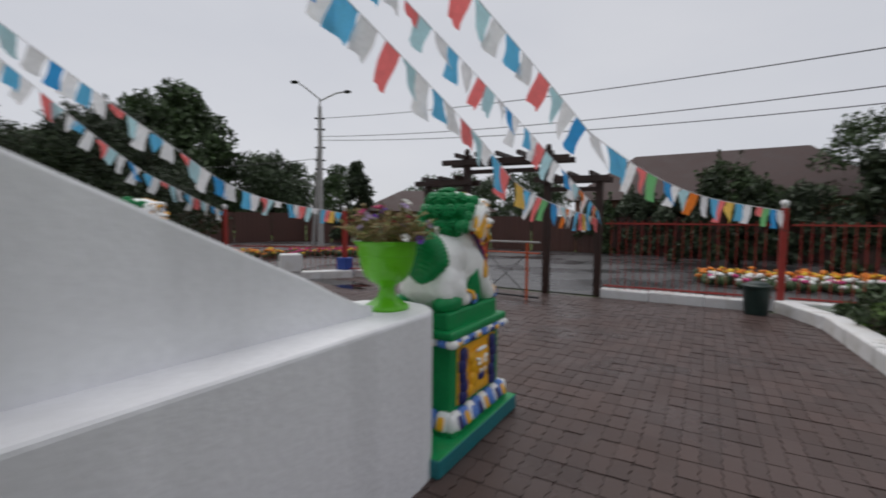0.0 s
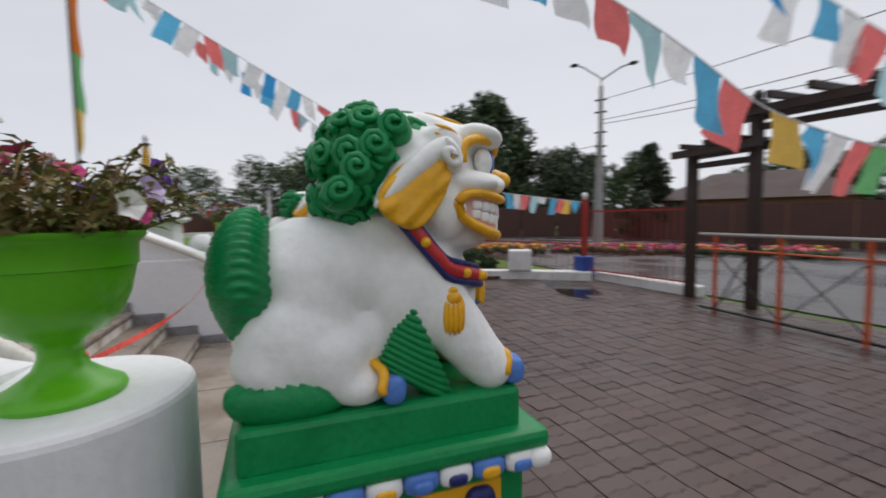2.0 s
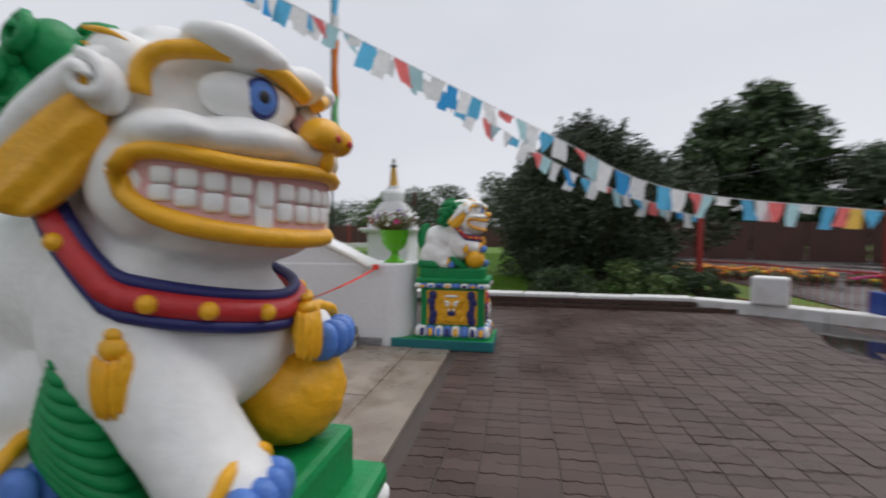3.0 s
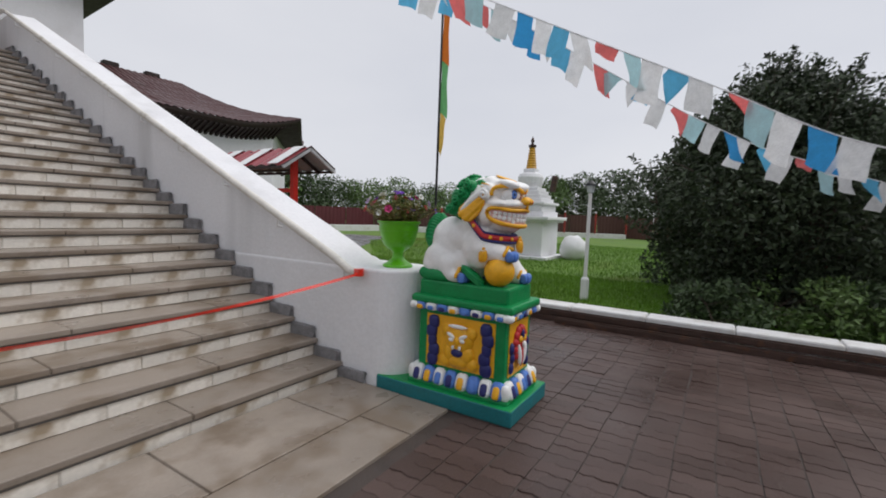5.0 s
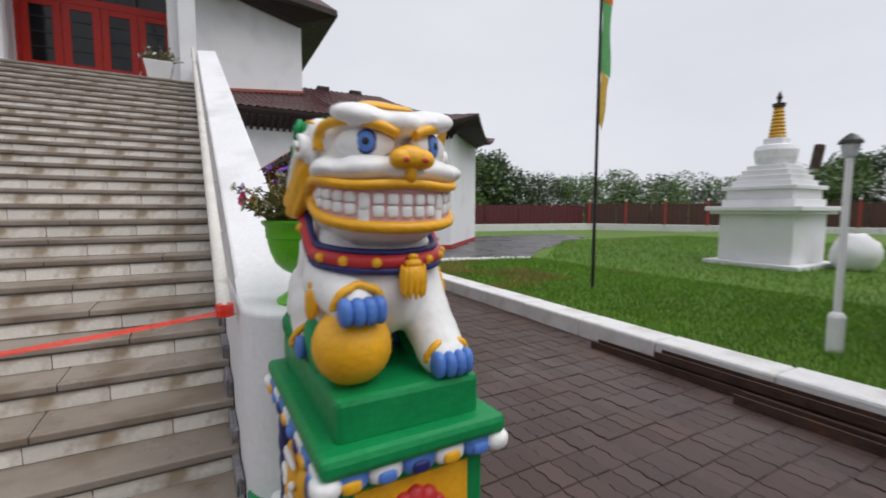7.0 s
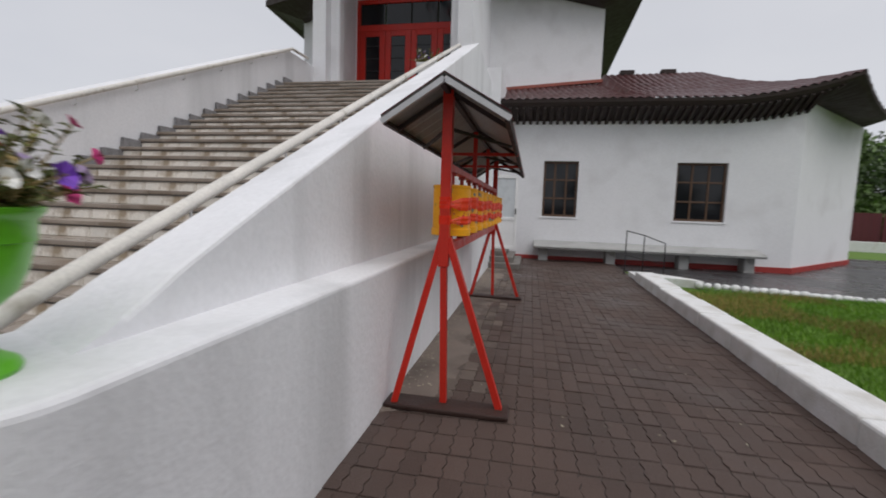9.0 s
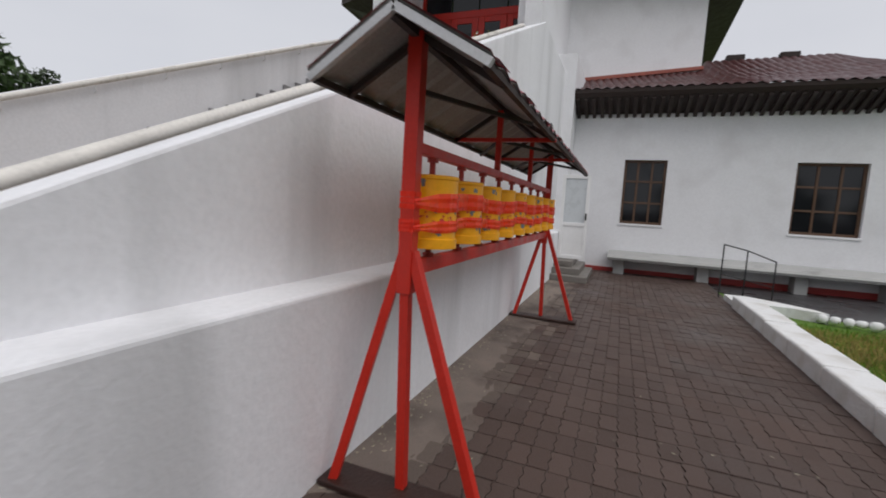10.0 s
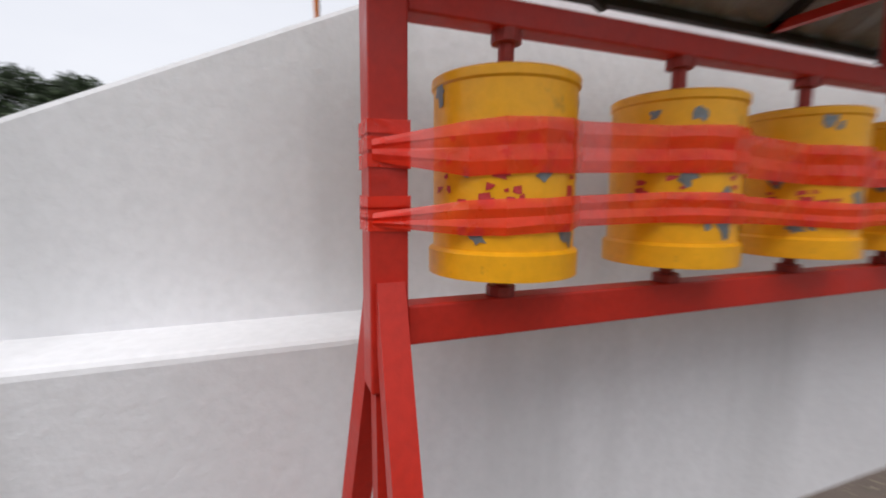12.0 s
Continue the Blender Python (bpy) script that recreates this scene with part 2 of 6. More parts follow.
MID = 4.40          # axis of the staircase
RISE, TREAD, STEPS = 0.151, 0.313, 27
STEP_Y = -2.54
PAR_IN, PAR_UP, PAR_OUT = 6.38, 6.75, 7.02   # parapet faces on one side of the axis
WING_Y = 9.78


def mirx(x, s):
    return x if s > 0 else 2 * MID - x


# ---- ground ----
bm = bm_new()
bmesh.ops.create_grid(bm, x_segments=2, y_segments=2, size=900)
for v in bm.verts:
    v.co.z = -0.06
one("ground", bm, GRASS, "wet green and brownish grass ground reaching to the horizon", "ground", kind="structure")

bm = bm_new()
box(bm, -1.2, 10.32, -10.25, 9.9, -0.2, -0.007)
pavement = one("pavement", bm, MORTAR, "wet brown interlocking paving of the temple forecourt", "pavement", kind="structure")

bm = bm_new()
box(bm, -60, 80, -24.6, -10.62, -0.2, -0.03)
one("road", bm, ASPHALT, "wet dark asphalt road behind the fence", "road", kind="structure")
bm = bm_new()
prism(bm, [(10.9, 6.9), (14.8, 5.1), (17.7, 7.8), (26, 13), (26, 16), (10.0, 16), (10.0, 9.6)], -0.2, -0.045)
one("path", bm, ASPHALT, "grey asphalt path round the temple wing", "path", kind="structure")



def kerb(pts, w, h, label, lo=-0.15):
    """A whitewashed kerb of short stones along a line."""
    root = thing("kerb", 0, 0, 0, label, "kerb", kind="structure")
    rnd = random.Random(5)
    for (x0, y0), (x1, y1) in zip(pts[:-1], pts[1:]):
        d = Vector((x1 - x0, y1 - y0, 0))
        n = max(1, round(d.length / 1.0))
        for i in range(n):
            bm = bm_new()
            L = d.length / n
            box(bm, 0.004, L - 0.004, -w / 2, w / 2, lo, h + rnd.uniform(-0.008, 0.008), bevel=0.025)
            p = Vector((x0, y0, 0)) + d * (i / n)
            part("kerb_stone", bm, KERB_WHITE, root, place=pose(p.x, p.y, rnd.uniform(-0.004, 0.004), 0, 0, math.degrees(math.atan2(d.y, d.x)) + rnd.uniform(-0.3, 0.3)))
    return root


kerb([(10.40, 6.3), (10.33, 1.5), (10.22, -2.5), (10.2, -7.6), (9.7, -8.6), (8.7, -9.9)], 0.36, 0.2, "long low whitewashed kerb between lawn and paving")
kerb([(6.3, -10.25), (8.7, -10.15)], 0.3, 0.17, "whitewashed kerb under the red fence")
kerb([(-0.5, -10.4), (2.3, -10.45)], 0.3, 0.17, "whitewashed kerb under the red fence")
kerb([(-9, -10.75), (-0.75, -10.45), (-1.22, -9.2), (-1.42, -5.4), (-1.5, 6)], 0.3, 0.2, "whitewashed kerb beside the planting strip")
bm = bm_new()
prism(bm, [(10.25, 6.3), (10.5, 6.3), (11.0, 6.3), (11.5, 6.1), (11.4, 6.4), (11.0, 6.8), (10.6, 7.1), (10.25, 7.1)], -0.1, 0.10)
one("kerb_flare", bm, KERB_WHITE, "whitewashed flared end of the kerb by the path", "kerb", kind="structure")

# ---- staircase ----
stair = thing("staircase", 0, 0, 0, "broad worn stone staircase with marble risers rising to the temple doors", "staircase", kind="structure")
bm = bm_new()
prof = [(STEP_Y + 0.03, -0.1)]
for i in range(STEPS):
    prof += [(STEP_Y + 0.03 + i * TREAD, (i + 1) * RISE - 0.045), (STEP_Y + 0.03 + (i + 1) * TREAD, (i + 1) * RISE - 0.045)]
prof += [(9.2, STEPS * RISE - 0.045), (9.2, -0.1)]
prism(bm, prof, 2 * MID - PAR_IN, PAR_IN, "x")
part("stair_core", bm, CONCRETE, stair)
W0, W1 = 2 * MID - PAR_IN, PAR_IN
rnd = random.Random(3)
tile = bm_new()
box(tile, 0, 0.656, 0, 0.028, 0, RISE - 0.046, bevel=0.004)
tile_me = part("riser_tile", tile, MARBLE, stair, place=pose(W0 + 0.002, STEP_Y, 0.0)).data
half = bm_new()
box(half, 0, 0.326, 0, 0.028, 0, RISE - 0.046, bevel=0.004)
half_ob = part("riser_tile", half, MARBLE, stair, place=pose(W0 + 0.002, STEP_Y, RISE))
lip = bm_new()
box(lip, 0, 3.95, 0, 0.010, 0, 0.012)
for i in range(STEPS):
    y, z = STEP_Y + i * TREAD, i * RISE
    if i % 2 == 0:
        for k in range(6):
            if i or k:
                share("riser_tile", tile_me, stair, pose(W0 + 0.002 + k * 0.66, y + rnd.uniform(-0.003, 0.003), z))
    else:
        if i > 1:
            share("riser_tile", half_ob.data, stair, pose(W0 + 0.002, y, z))
        for k in range(5):
            share("riser_tile", tile_me, stair, pose(W0 + 0.332 + k * 0.66, y + rnd.uniform(-0.003, 0.003), z))
        share("riser_tile", half_ob.data, stair, pose(W0 + 0.332 + 3.3, y, z))
    x = W0 + 0.002
    while x < W1 - 0.02:
        x2 = x + rnd.uniform(0.75, 1.25)
        x2 = W1 - 0.002 if x2 > W1 - 0.4 else x2
        bm = bm_new()
        box(bm, x, x2 - 0.004, y - 0.022 + rnd.uniform(-0.004, 0.004), y + TREAD + 0.03, z + RISE - 0.043, z + RISE - 0.001 + rnd.uniform(-0.003, 0.002), bevel=0.007)
        part("tread_slab", bm, GRANITE, stair)
        x = x2
lip_ob = part("nosing_strip", lip, NOSING, stair, place=pose(W0 + 0.003, STEP_Y - 0.012, RISE - 0.056))
for i in range(1, STEPS):
    share("nosing_strip", lip_ob.data, stair, pose(W0 + 0.003, STEP_Y + i * TREAD - 0.012, (i + 1) * RISE - 0.056))
for s in (1, -1):
    for i in range(STEPS + 1):
        bm = bm_new()
        y, z = STEP_Y + i * TREAD, i * RISE
        x = mirx(PAR_IN - 0.022, s)
        d = 0.26 if i < STEPS else 0.5
        box(bm, x - 0.02, x + 0.02, y - 0.30, y + 0.03, max(z - 0.01, 0.02), z + 0.11 + rnd.uniform(-0.02, 0.02), bevel=0.01)
        for v in bm.verts:
            v.co += Vector((rnd.uniform(-0.006, 0.006), rnd.uniform(-0.02, 0.02), rnd.uniform(-0.008, 0.008)))
        part("skirting_stone", bm, ROUGHSTONE, stair)
bm = bm_new()
box(bm, W0 - 0.3, W1 + 0.3, STEP_Y + STEPS * TREAD - 0.02, 9.2, STEPS * RISE - 0.2, STEPS * RISE - 0.003)
part("landing", bm, GRANITE, stair)

# granite apron before the first step
apron = thing("apron", 0, 0, 0, "wet grey granite slabs before the first step", "paving slabs", kind="structure")
for r, (y0, y1) in enumerate(((-3.67, -3.22), (-3.215, -2.56))):
    x = W0 + 0.02 + (0.4 if r else 0)
    while x < W1 - 0.05:
        x2 = min(x + (0.98 if r else 1.15), W1 - 0.01)
        bm = bm_new()
        box(bm, x, x2 - 0.008, y0, y1, -0.1, 0.022 + rnd.uniform(-0.004, 0.004), bevel=0.006)
        part("granite_slab", bm, GRANITE, apron)
        x = x2
bm = bm_new()
box(bm, W0 + 0.01, W0 + 0.415, -3.213, -2.56, -0.1, 0.02, bevel=0.006)
part("granite_slab", bm, GRANITE, apron)

# ---- parapets of the stair ----
CREST0, SLOPE = (-2.72, 1.0), 0.449


def crest(y):
    """Top of the sloping parapet, with a soft sweep at its foot and a level end."""
    z = CREST0[1] + SLOPE * (y - CREST0[0])
    t = (y - CREST0[0]) / 0.4
    if t < 1:
        z = CREST0[1] + SLOPE * 0.4 * (max(t, 0) ** 1.25)
    return min(z, 4.86)


for s, nm in ((1, "parapet_east"), (-1, "parapet_west")):
    up = 0.05 if s < 0 else 0.0
    root = thing(nm, 0, 0, 0, "thick whitewashed stair parapet with a rounded foot and a ledge", "parapet", kind="structure")
    bm = bm_new()
    cx, rad = (PAR_IN + PAR_OUT) / 2, (PAR_OUT - PAR_IN) / 2
    pts = [(mirx(PAR_IN, s), 9.7), (mirx(PAR_IN, s), -2.9)]
    pts += [(mirx(cx - rad * math.cos(a), s), -2.9 - rad * 0.9 * math.sin(a)) for a in [math.pi * k / 20 for k in range(1, 20)]]
    pts += [(mirx(PAR_OUT, s), -2.9), (mirx(PAR_OUT, s), 9.7)]
    prism(bm, pts, -0.1, 1.0)
    top = [e for e in bm.edges if all(v.co.z > 0.9 for v in e.verts)]
    bmesh.ops.bevel(bm, geom=top, offset=0.025, segments=3, affect="EDGES", profile=0.5)
    part("lower_wall", bm, WHITEWASH, root)
    bm = bm_new()
    ys = [CREST0[0] + 0.06 * k for k in range(16)] + [-1.6, 0, 2, 4, (4.86 - 1.0) / SLOPE + CREST0[0], 9.0]
    grid = []
    for y in ys:
        t = min(max((y - CREST0[0]) / 1.3, 0), 1)
        # the ledge narrows at the rounded foot, where the sloping wall starts at full width
        out = PAR_UP + (PAR_OUT - PAR_UP - 0.05) * (1 - t) ** 2 * 0.15
        z = crest(y) + up
        grid.append([bm.verts.new((mirx(PAR_IN + 0.012, s), y, 0.9)), bm.verts.new((mirx(PAR_IN + 0.012, s), y, z - 0.05)), bm.verts.new((mirx(out, s), y, z)), bm.verts.new((mirx(out + 0.01, s), y, 0.9))])
    for a, b in zip(grid[:-1], grid[1:]):
        for k in range(4):
            bm.faces.new((a[k], a[(k + 1) % 4], b[(k + 1) % 4], b[k]))
    bm.faces.new(grid[0][::-1])
    bm.faces.new(grid[-1])
    bmesh.ops.recalc_face_normals(bm, faces=bm.faces[:])
    long_edges = [e for e in bm.edges if abs(e.verts[0].co.y - e.verts[1].co.y) > 0.01 and min(v.co.z for v in e.verts) > 1.05]
    bmesh.ops.bevel(bm, geom=long_edges, offset=0.02, segments=2, affect="EDGES", profile=0.5)
    part("sloping_wall", bm, WHITEWASH, root)
    # handrail on brackets along the inner face
    hr = thing("handrail", 0, 0, 0, "cream painted pipe handrail on small wall brackets", "handrail", "stair handrails")
    bm = bm_new()
    x = mirx(PAR_IN - 0.06, s)
    off = -0.028 + up
    P = [(x, y, CREST0[1] + SLOPE * (y - CREST0[0]) + off) for y in (-2.5, 0, 2, 4, 5.9)]
    P = [(x, -2.80, 0.965), (x, -2.68, 0.972)] + P + [(x, 6.6, P[-1][2] + 0.02)]
    rings = [[bm.verts.new((p[0] + 0.034 * math.cos(g), p[1] - 0.013 * math.sin(g), p[2] + 0.032 * math.sin(g))) for g in [math.pi * k / 6 for k in range(12)]] for p in P]
    for r0, r1 in zip(rings[:-1], rings[1:]):
        for k in range(12):
            bm.faces.new((r0[k], r0[(k + 1) % 12], r1[(k + 1) % 12], r1[k]))
    bm.faces.new(rings[0])
    bm.faces.new(rings[-1][::-1])
    bmesh.ops.recalc_face_normals(bm, faces=bm.faces[:])
    part("rail", bm, CREAM_PIPE, hr, smooth=True)
    y = -2.62
    while y < 5.9:
        bm = bm_new()
        z = max(CREST0[1] + SLOPE * (y - CREST0[0]) + off, 0.97)
        chain(bm, [(x, y, z - 0.03), (x, y + 0.01, z - 0.10), (mirx(PAR_IN + 0.015, s), y + 0.03, z - 0.115)], 0.009, 6)
        part("bracket", bm, WHITE_PAINT, hr)
        y += 0.88

# ---- temple ----
temple = thing("temple", 0, 0, 0, "white plastered temple with red doors and upswept wine-red tiled roofs", "temple", kind="structure")


def wall_quad(bm, a, b, z0, z1, th=0.35, openings=()):
    """A wall from a to b in plan, its outer face on that line, thickness to its left, with rectangular openings (u0, u1, z0, z1)."""
    a, b = Vector((*a, 0)), Vector((*b, 0))
    d = (b - a)
    L = d.length
    d.normalize()
    nrm = Vector((-d.y, d.x, 0))
    us = sorted({0, L, *[o[0] for o in openings], *[o[1] for o in openings]})
    zs = sorted({z0, z1, *[o[2] for o in openings], *[o[3] for o in openings]})
    for u0, u1 in zip(us[:-1], us[1:]):
        for w0, w1 in zip(zs[:-1], zs[1:]):
            if any(o[0] <= u0 and u1 <= o[1] and o[2] <= w0 and w1 <= o[3] for o in openings):
                continue
            vs = [bm.verts.new(a + d * u + nrm * n + Vector((0, 0, z))) for n in (0, th) for u, z in ((u0, w0), (u1, w0), (u1, w1), (u0, w1))]
            for q in ((0, 1, 2, 3), (7, 6, 5, 4), (0, 4, 5, 1), (1, 5, 6, 2), (2, 6, 7, 3), (3, 7, 4, 0)):
                bm.faces.new([vs[i] for i in q])
    bmesh.ops.remove_doubles(bm, verts=bm.verts[:], dist=0.001)


WIN = ((8.29, 9.27), (11.89, 13.18))
for s in (1, -1):
    bm = bm_new()
    flip = Matrix() if s > 0 else Matrix.Translation((2 * MID, 0, 0)) @ Matrix.Diagonal((-1, 1, 1, 1))
    wall_quad(bm, (7.0, WING_Y), (14.9, WING_Y), -0.3, 4.6, 0.4, [(a - 7.0, b - 7.0, 1.26, 2.87) for a, b in WIN])
    wall_quad(bm, (14.9, WING_Y), (18.6, 13.7), -0.3, 4.9, 0.4)
    wall_quad(bm, (18.6, 13.7), (18.6, 22), -0.3, 4.9, 0.4)
    bm.transform(flip)
    bmesh.ops.recalc_face_normals(bm, faces=bm.faces[:])
    part("wing_wall", bm, PLASTER, temple)
    bm = bm_new()
    a = 0.03
    prism(bm, [(7.05, WING_Y + 0.1), (7.05, WING_Y - a), (14.92, WING_Y - a), (18.64, 13.68), (18.6, 13.8), (14.9, WING_Y + 0.1)], -0.3, 0.10)
    bm.transform(flip)
    bmesh.ops.recalc_face_normals(bm, faces=bm.faces[:])
    part("plinth", bm, RED_PLINTH, temple)
    # roof: rows from eave line to top line, ribbed like pan tiles
    def eave(u):
        if u < 0.72:
            x = 6.95 + (15.75 - 6.95) * u / 0.72
            k = max(0, (x - 12.6) / 3.15)
            return Vector((x, 8.98 + 0.15 * k, 4.42 + 0.62 * k ** 1.8))
        t = (u - 0.72) / 0.28
        k = abs(t - 0.5) * 2
        return Vector((15.75 + 3.9 * t, 9.13 + 4.4 * t, 4.5 + 0.54 * k ** 2))
    TOP = [(0, (6.45, 11.3, 5.24)), (0.34, (10.15, 13.55, 6.0)), (0.345, (10.3, 14.0, 6.42)), (0.62, (13.6, 14.0, 6.45)), (0.72, (14.1, 14.3, 6.42)), (1, (16.0, 17.0, 6.42))]
    def top(u):
        for (u0, p0), (u1, p1) in zip(TOP[:-1], TOP[1:]):
            if u <= u1:
                return Vector(p0).lerp(Vector(p1), (u - u0) / (u1 - u0))
        return Vector(TOP[-1][1])
    NU, NV = 440, 32
    verts, faces = [], []
    for i in range(NU + 1):
        u = i / NU
        e, t = eave(u), top(u)
        for j in range(NV + 1):
            v = j / NV
            p = e.lerp(t, v)
            p.z += -0.32 * math.sin(math.pi * v) * (0.4 + 0.6 * u) + 0.055 * (abs(math.sin(math.pi * i / 8.0))) + 0.026 * ((v * NV / 4) % 1)
            verts.append(p)
    for i in range(NU):
        for j in range(NV):
            k = i * (NV + 1) + j
            faces.append((k, k + NV + 1, k + NV + 2, k + 1))
    me = bpy.data.meshes.new("roof")
    me.from_pydata([tuple(flip @ p) for p in verts], [], faces if s > 0 else [f[::-1] for f in faces])
    me.materials.append(ROOFTILE)
    roof = new("roof", me)
    roof.parent = temple
    bm = bm_new()
    rows = []
    for i in range(0, 101):
        u = i / 100
        e = eave(u)
        if u <= 0.72:
            w = Vector((min(max(e.x, 7.0), 14.9), WING_Y, 4.05 + 0.5 * max(0, (e.x - 12.6) / 3.15) ** 2))
        else:
            t = (u - 0.72) / 0.28
            w = Vector((14.9 + 3.7 * t, WING_Y + 3.92 * t, 4.55))
        rows.append([bm.verts.new(flip @ p) for p in (e + Vector((0, 0.02, 0.02)), e + Vector((0, 0.03, -0.06)), e.lerp(w, 0.12) + Vector((0, 0, -0.10)), w + Vector((0, 0, -0.05)))])
    for a, b in zip(rows[:-1], rows[1:]):
        for k in range(3):
            bm.faces.new((a[k], b[k], b[k + 1], a[k + 1]))
    bmesh.ops.recalc_face_normals(bm, faces=bm.faces[:])
    part("soffit", bm, SOFFIT, temple)
    for i in range(46):
        u = 0.01 + i * 0.0156
        e = eave(u)
        if u > 0.71:
            break
        bm = bm_new()
        w = Vector((min(max(e.x, 7.0), 14.9), WING_Y, 4.0 + 0.5 * max(0, (e.x - 12.6) / 3.15) ** 2))
        bar(bm, flip @ (e.lerp(w, 0.16) + Vector((0, 0, -0.10))), flip @ (w + Vector((0, 0, -0.06))), 0.08, 0.08)
        part("rafter_end", bm, SOFFIT, roof)
    for x, y in ((10.9, 14.0), (12.3, 14.0)):
        bm = bm_new()
        box(bm, x, x + 0.5, y - 0.1, y + 0.2, 6.4, 6.6, bevel=0.03)
        bm.transform(flip)
        part("ridge_vent", bm, SOFFIT, roof)
    # windows of the wing
    for k, (a, b) in enumerate(WIN):
        win = thing("window_%d" % (k + 1 + (2 if s < 0 else 0)), 0, 0, 0, "brown wooden casement window with nine small dark panes", "window", kind="structure")
        z0, z1 = 1.26, 2.87
        bm = bm_new()
        for q in ((a, a + 0.06, z0, z1), (b - 0.06, b, z0, z1), (a + 0.06, b - 0.06, z0, z0 + 0.06), (a + 0.06, b - 0.06, z1 - 0.06, z1)):
            box(bm, q[0], q[1], WING_Y + 0.10, WING_Y + 0.17, q[2], q[3], bevel=0.006)
        bm.transform(flip)
        part("window_frame", bm, DARK_WOOD, win)
        for i in (1, 2):
            bm = bm_new()
            xx = a + (b - a) * i / 3
            box(bm, xx - 0.025, xx + 0.025, WING_Y + 0.105, WING_Y + 0.165, z0 + 0.06, z1 - 0.06, bevel=0.005)
            bm.transform(flip)
            part("mullion", bm, DARK_WOOD, win)
            bm = bm_new()
            zz = z0 + (z1 - z0) * i / 3
            box(bm, a + 0.06, b - 0.06, WING_Y + 0.11, WING_Y + 0.16, zz - 0.022, zz + 0.022, bevel=0.005)
            bm.transform(flip)
            part("glazing_bar", bm, DARK_WOOD, win)
        for i in range(3):
            for j in range(3):
                bm = bm_new()
                box(bm, a + 0.04 + (b - a - 0.08) * i / 3, a + 0.04 + (b - a - 0.08) * (i + 1) / 3, WING_Y + 0.133, WING_Y + 0.139, z0 + 0.04 + (z1 - z0 - 0.08) * j / 3, z0 + 0.04 + (z1 - z0 - 0.08) * (j + 1) / 3)
                bm.transform(flip @ Matrix.Translation((0, rnd.uniform(0, 0.002), 0)))
                part("pane", bm, GLASS, win)
        # added solid box behind the panes, its colour painting the room's shade
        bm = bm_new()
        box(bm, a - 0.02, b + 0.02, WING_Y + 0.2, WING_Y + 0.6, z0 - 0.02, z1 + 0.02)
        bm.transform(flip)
        part("room_shade_box", bm, ROOM_SHADE, win)
        bm = bm_new()
        box(bm, a - 0.03, b + 0.03, WING_Y - 0.03, WING_Y + 0.098, z0 - 0.05, z0 - 0.002, bevel=0.008)
        bm.transform(flip)
        part("window_sill", bm, PLASTER, win)

# upper hall with the doors
L0 = STEPS * RISE
bm = bm_new()
for s in (1, -1):
    pts = [(6.07, 7.05), (6.42, 7.05), (6.42, 11.3), (10.2, 13.55), (10.2, 22), (6.07, 22)]
    pts = [(mirx(x, s), y) for x, y in pts]
    prism(bm, pts, 3.9 if s else 0, 8.9)
part("hall_wall", bm, PLASTER, temple)
for s in (1, -1):
    bm = bm_new()
    box(bm, min(mirx(6.3, s), mirx(7.0, s)), max(mirx(6.3, s), mirx(7.0, s)), 8.95, 11.6, -0.1, 5.3)
    part("flank_wall", bm, PLASTER, temple)
bm = bm_new()
wall_quad(bm, (2.7, 9.0), (6.1, 9.0), L0 - 0.1, 8.9, 0.3, [(0.0, 3.35, L0, 7.3)])
box(bm, 2.0, 2.75, 9.0, 9.3, L0 - 0.1, 8.9)
part("door_wall", bm, PLASTER, temple)
for s in (1, -1):
    bm = bm_new()
    box(bm, mirx(6.0, s) - 0.16, mirx(6.0, s) + 0.16, 7.35, 7.67, L0 - 0.02, 8.9, bevel=0.05)
    box(bm, mirx(6.0, s) - 0.24, mirx(6.0, s) + 0.24, 7.27, 7.75, L0 - 0.02, L0 + 0.4, bevel=0.04)
    part("portal_column", bm, PLASTER, temple)
    bm = bm_new()
    prism(bm, [(mirx(6.42, s), 11.3), (mirx(10.2, s), 13.55), (mirx(10.25, s), 13.47), (mirx(6.42, s), 11.2)], 5.0, 5.1)
    for v in bm.verts:
        f = abs(v.co.x - mirx(6.42, s)) / 3.8
        v.co.z += 0.22 + 0.85 * f
    part("flashing", bm, FLASHING, temple)
# upper eaves
bm = bm_new()
low = [(4.4, 6.2), (7.0, 6.0), (7.6, 10.6), (11.5, 12.9), (11.5, 23)]
ring = [(x, y) for x, y in low] + [(2 * MID - x, y) for x, y in low[::-1][:-1]]
a = [bm.verts.new((x, y, 8.75 + (0.55 if (abs(x - MID) > 7 and y < 13) or (abs(x - MID) < 3 and abs(x - MID) > 2 and y < 6.1) else 0))) for x, y in ring]
c = [bm.verts.new((MID + (x - MID) * 0.35, 14 + (y - 14) * 0.35, 11.6)) for x, y in ring]
d = [bm.verts.new((v.co.x, v.co.y, v.co.z - 0.22)) for v in a]
e = [bm.verts.new((MID + (x - MID) * 0.8, 14 + (y - 14) * 0.8, 8.6)) for x, y in ring]
n = len(ring)
for i in range(n):
    j = (i + 1) % n
    bm.faces.new((a[i], a[j], c[j], c[i])).material_index = 1
    bm.faces.new((d[i], d[j], a[j], a[i]))
    bm.faces.new((e[i], e[j], d[j], d[i]))
bm.faces.new(c).material_index = 1
bm.faces.new(e[::-1])
part("upper_roof", bm, [SOFFIT, ROOFTILE], temple)

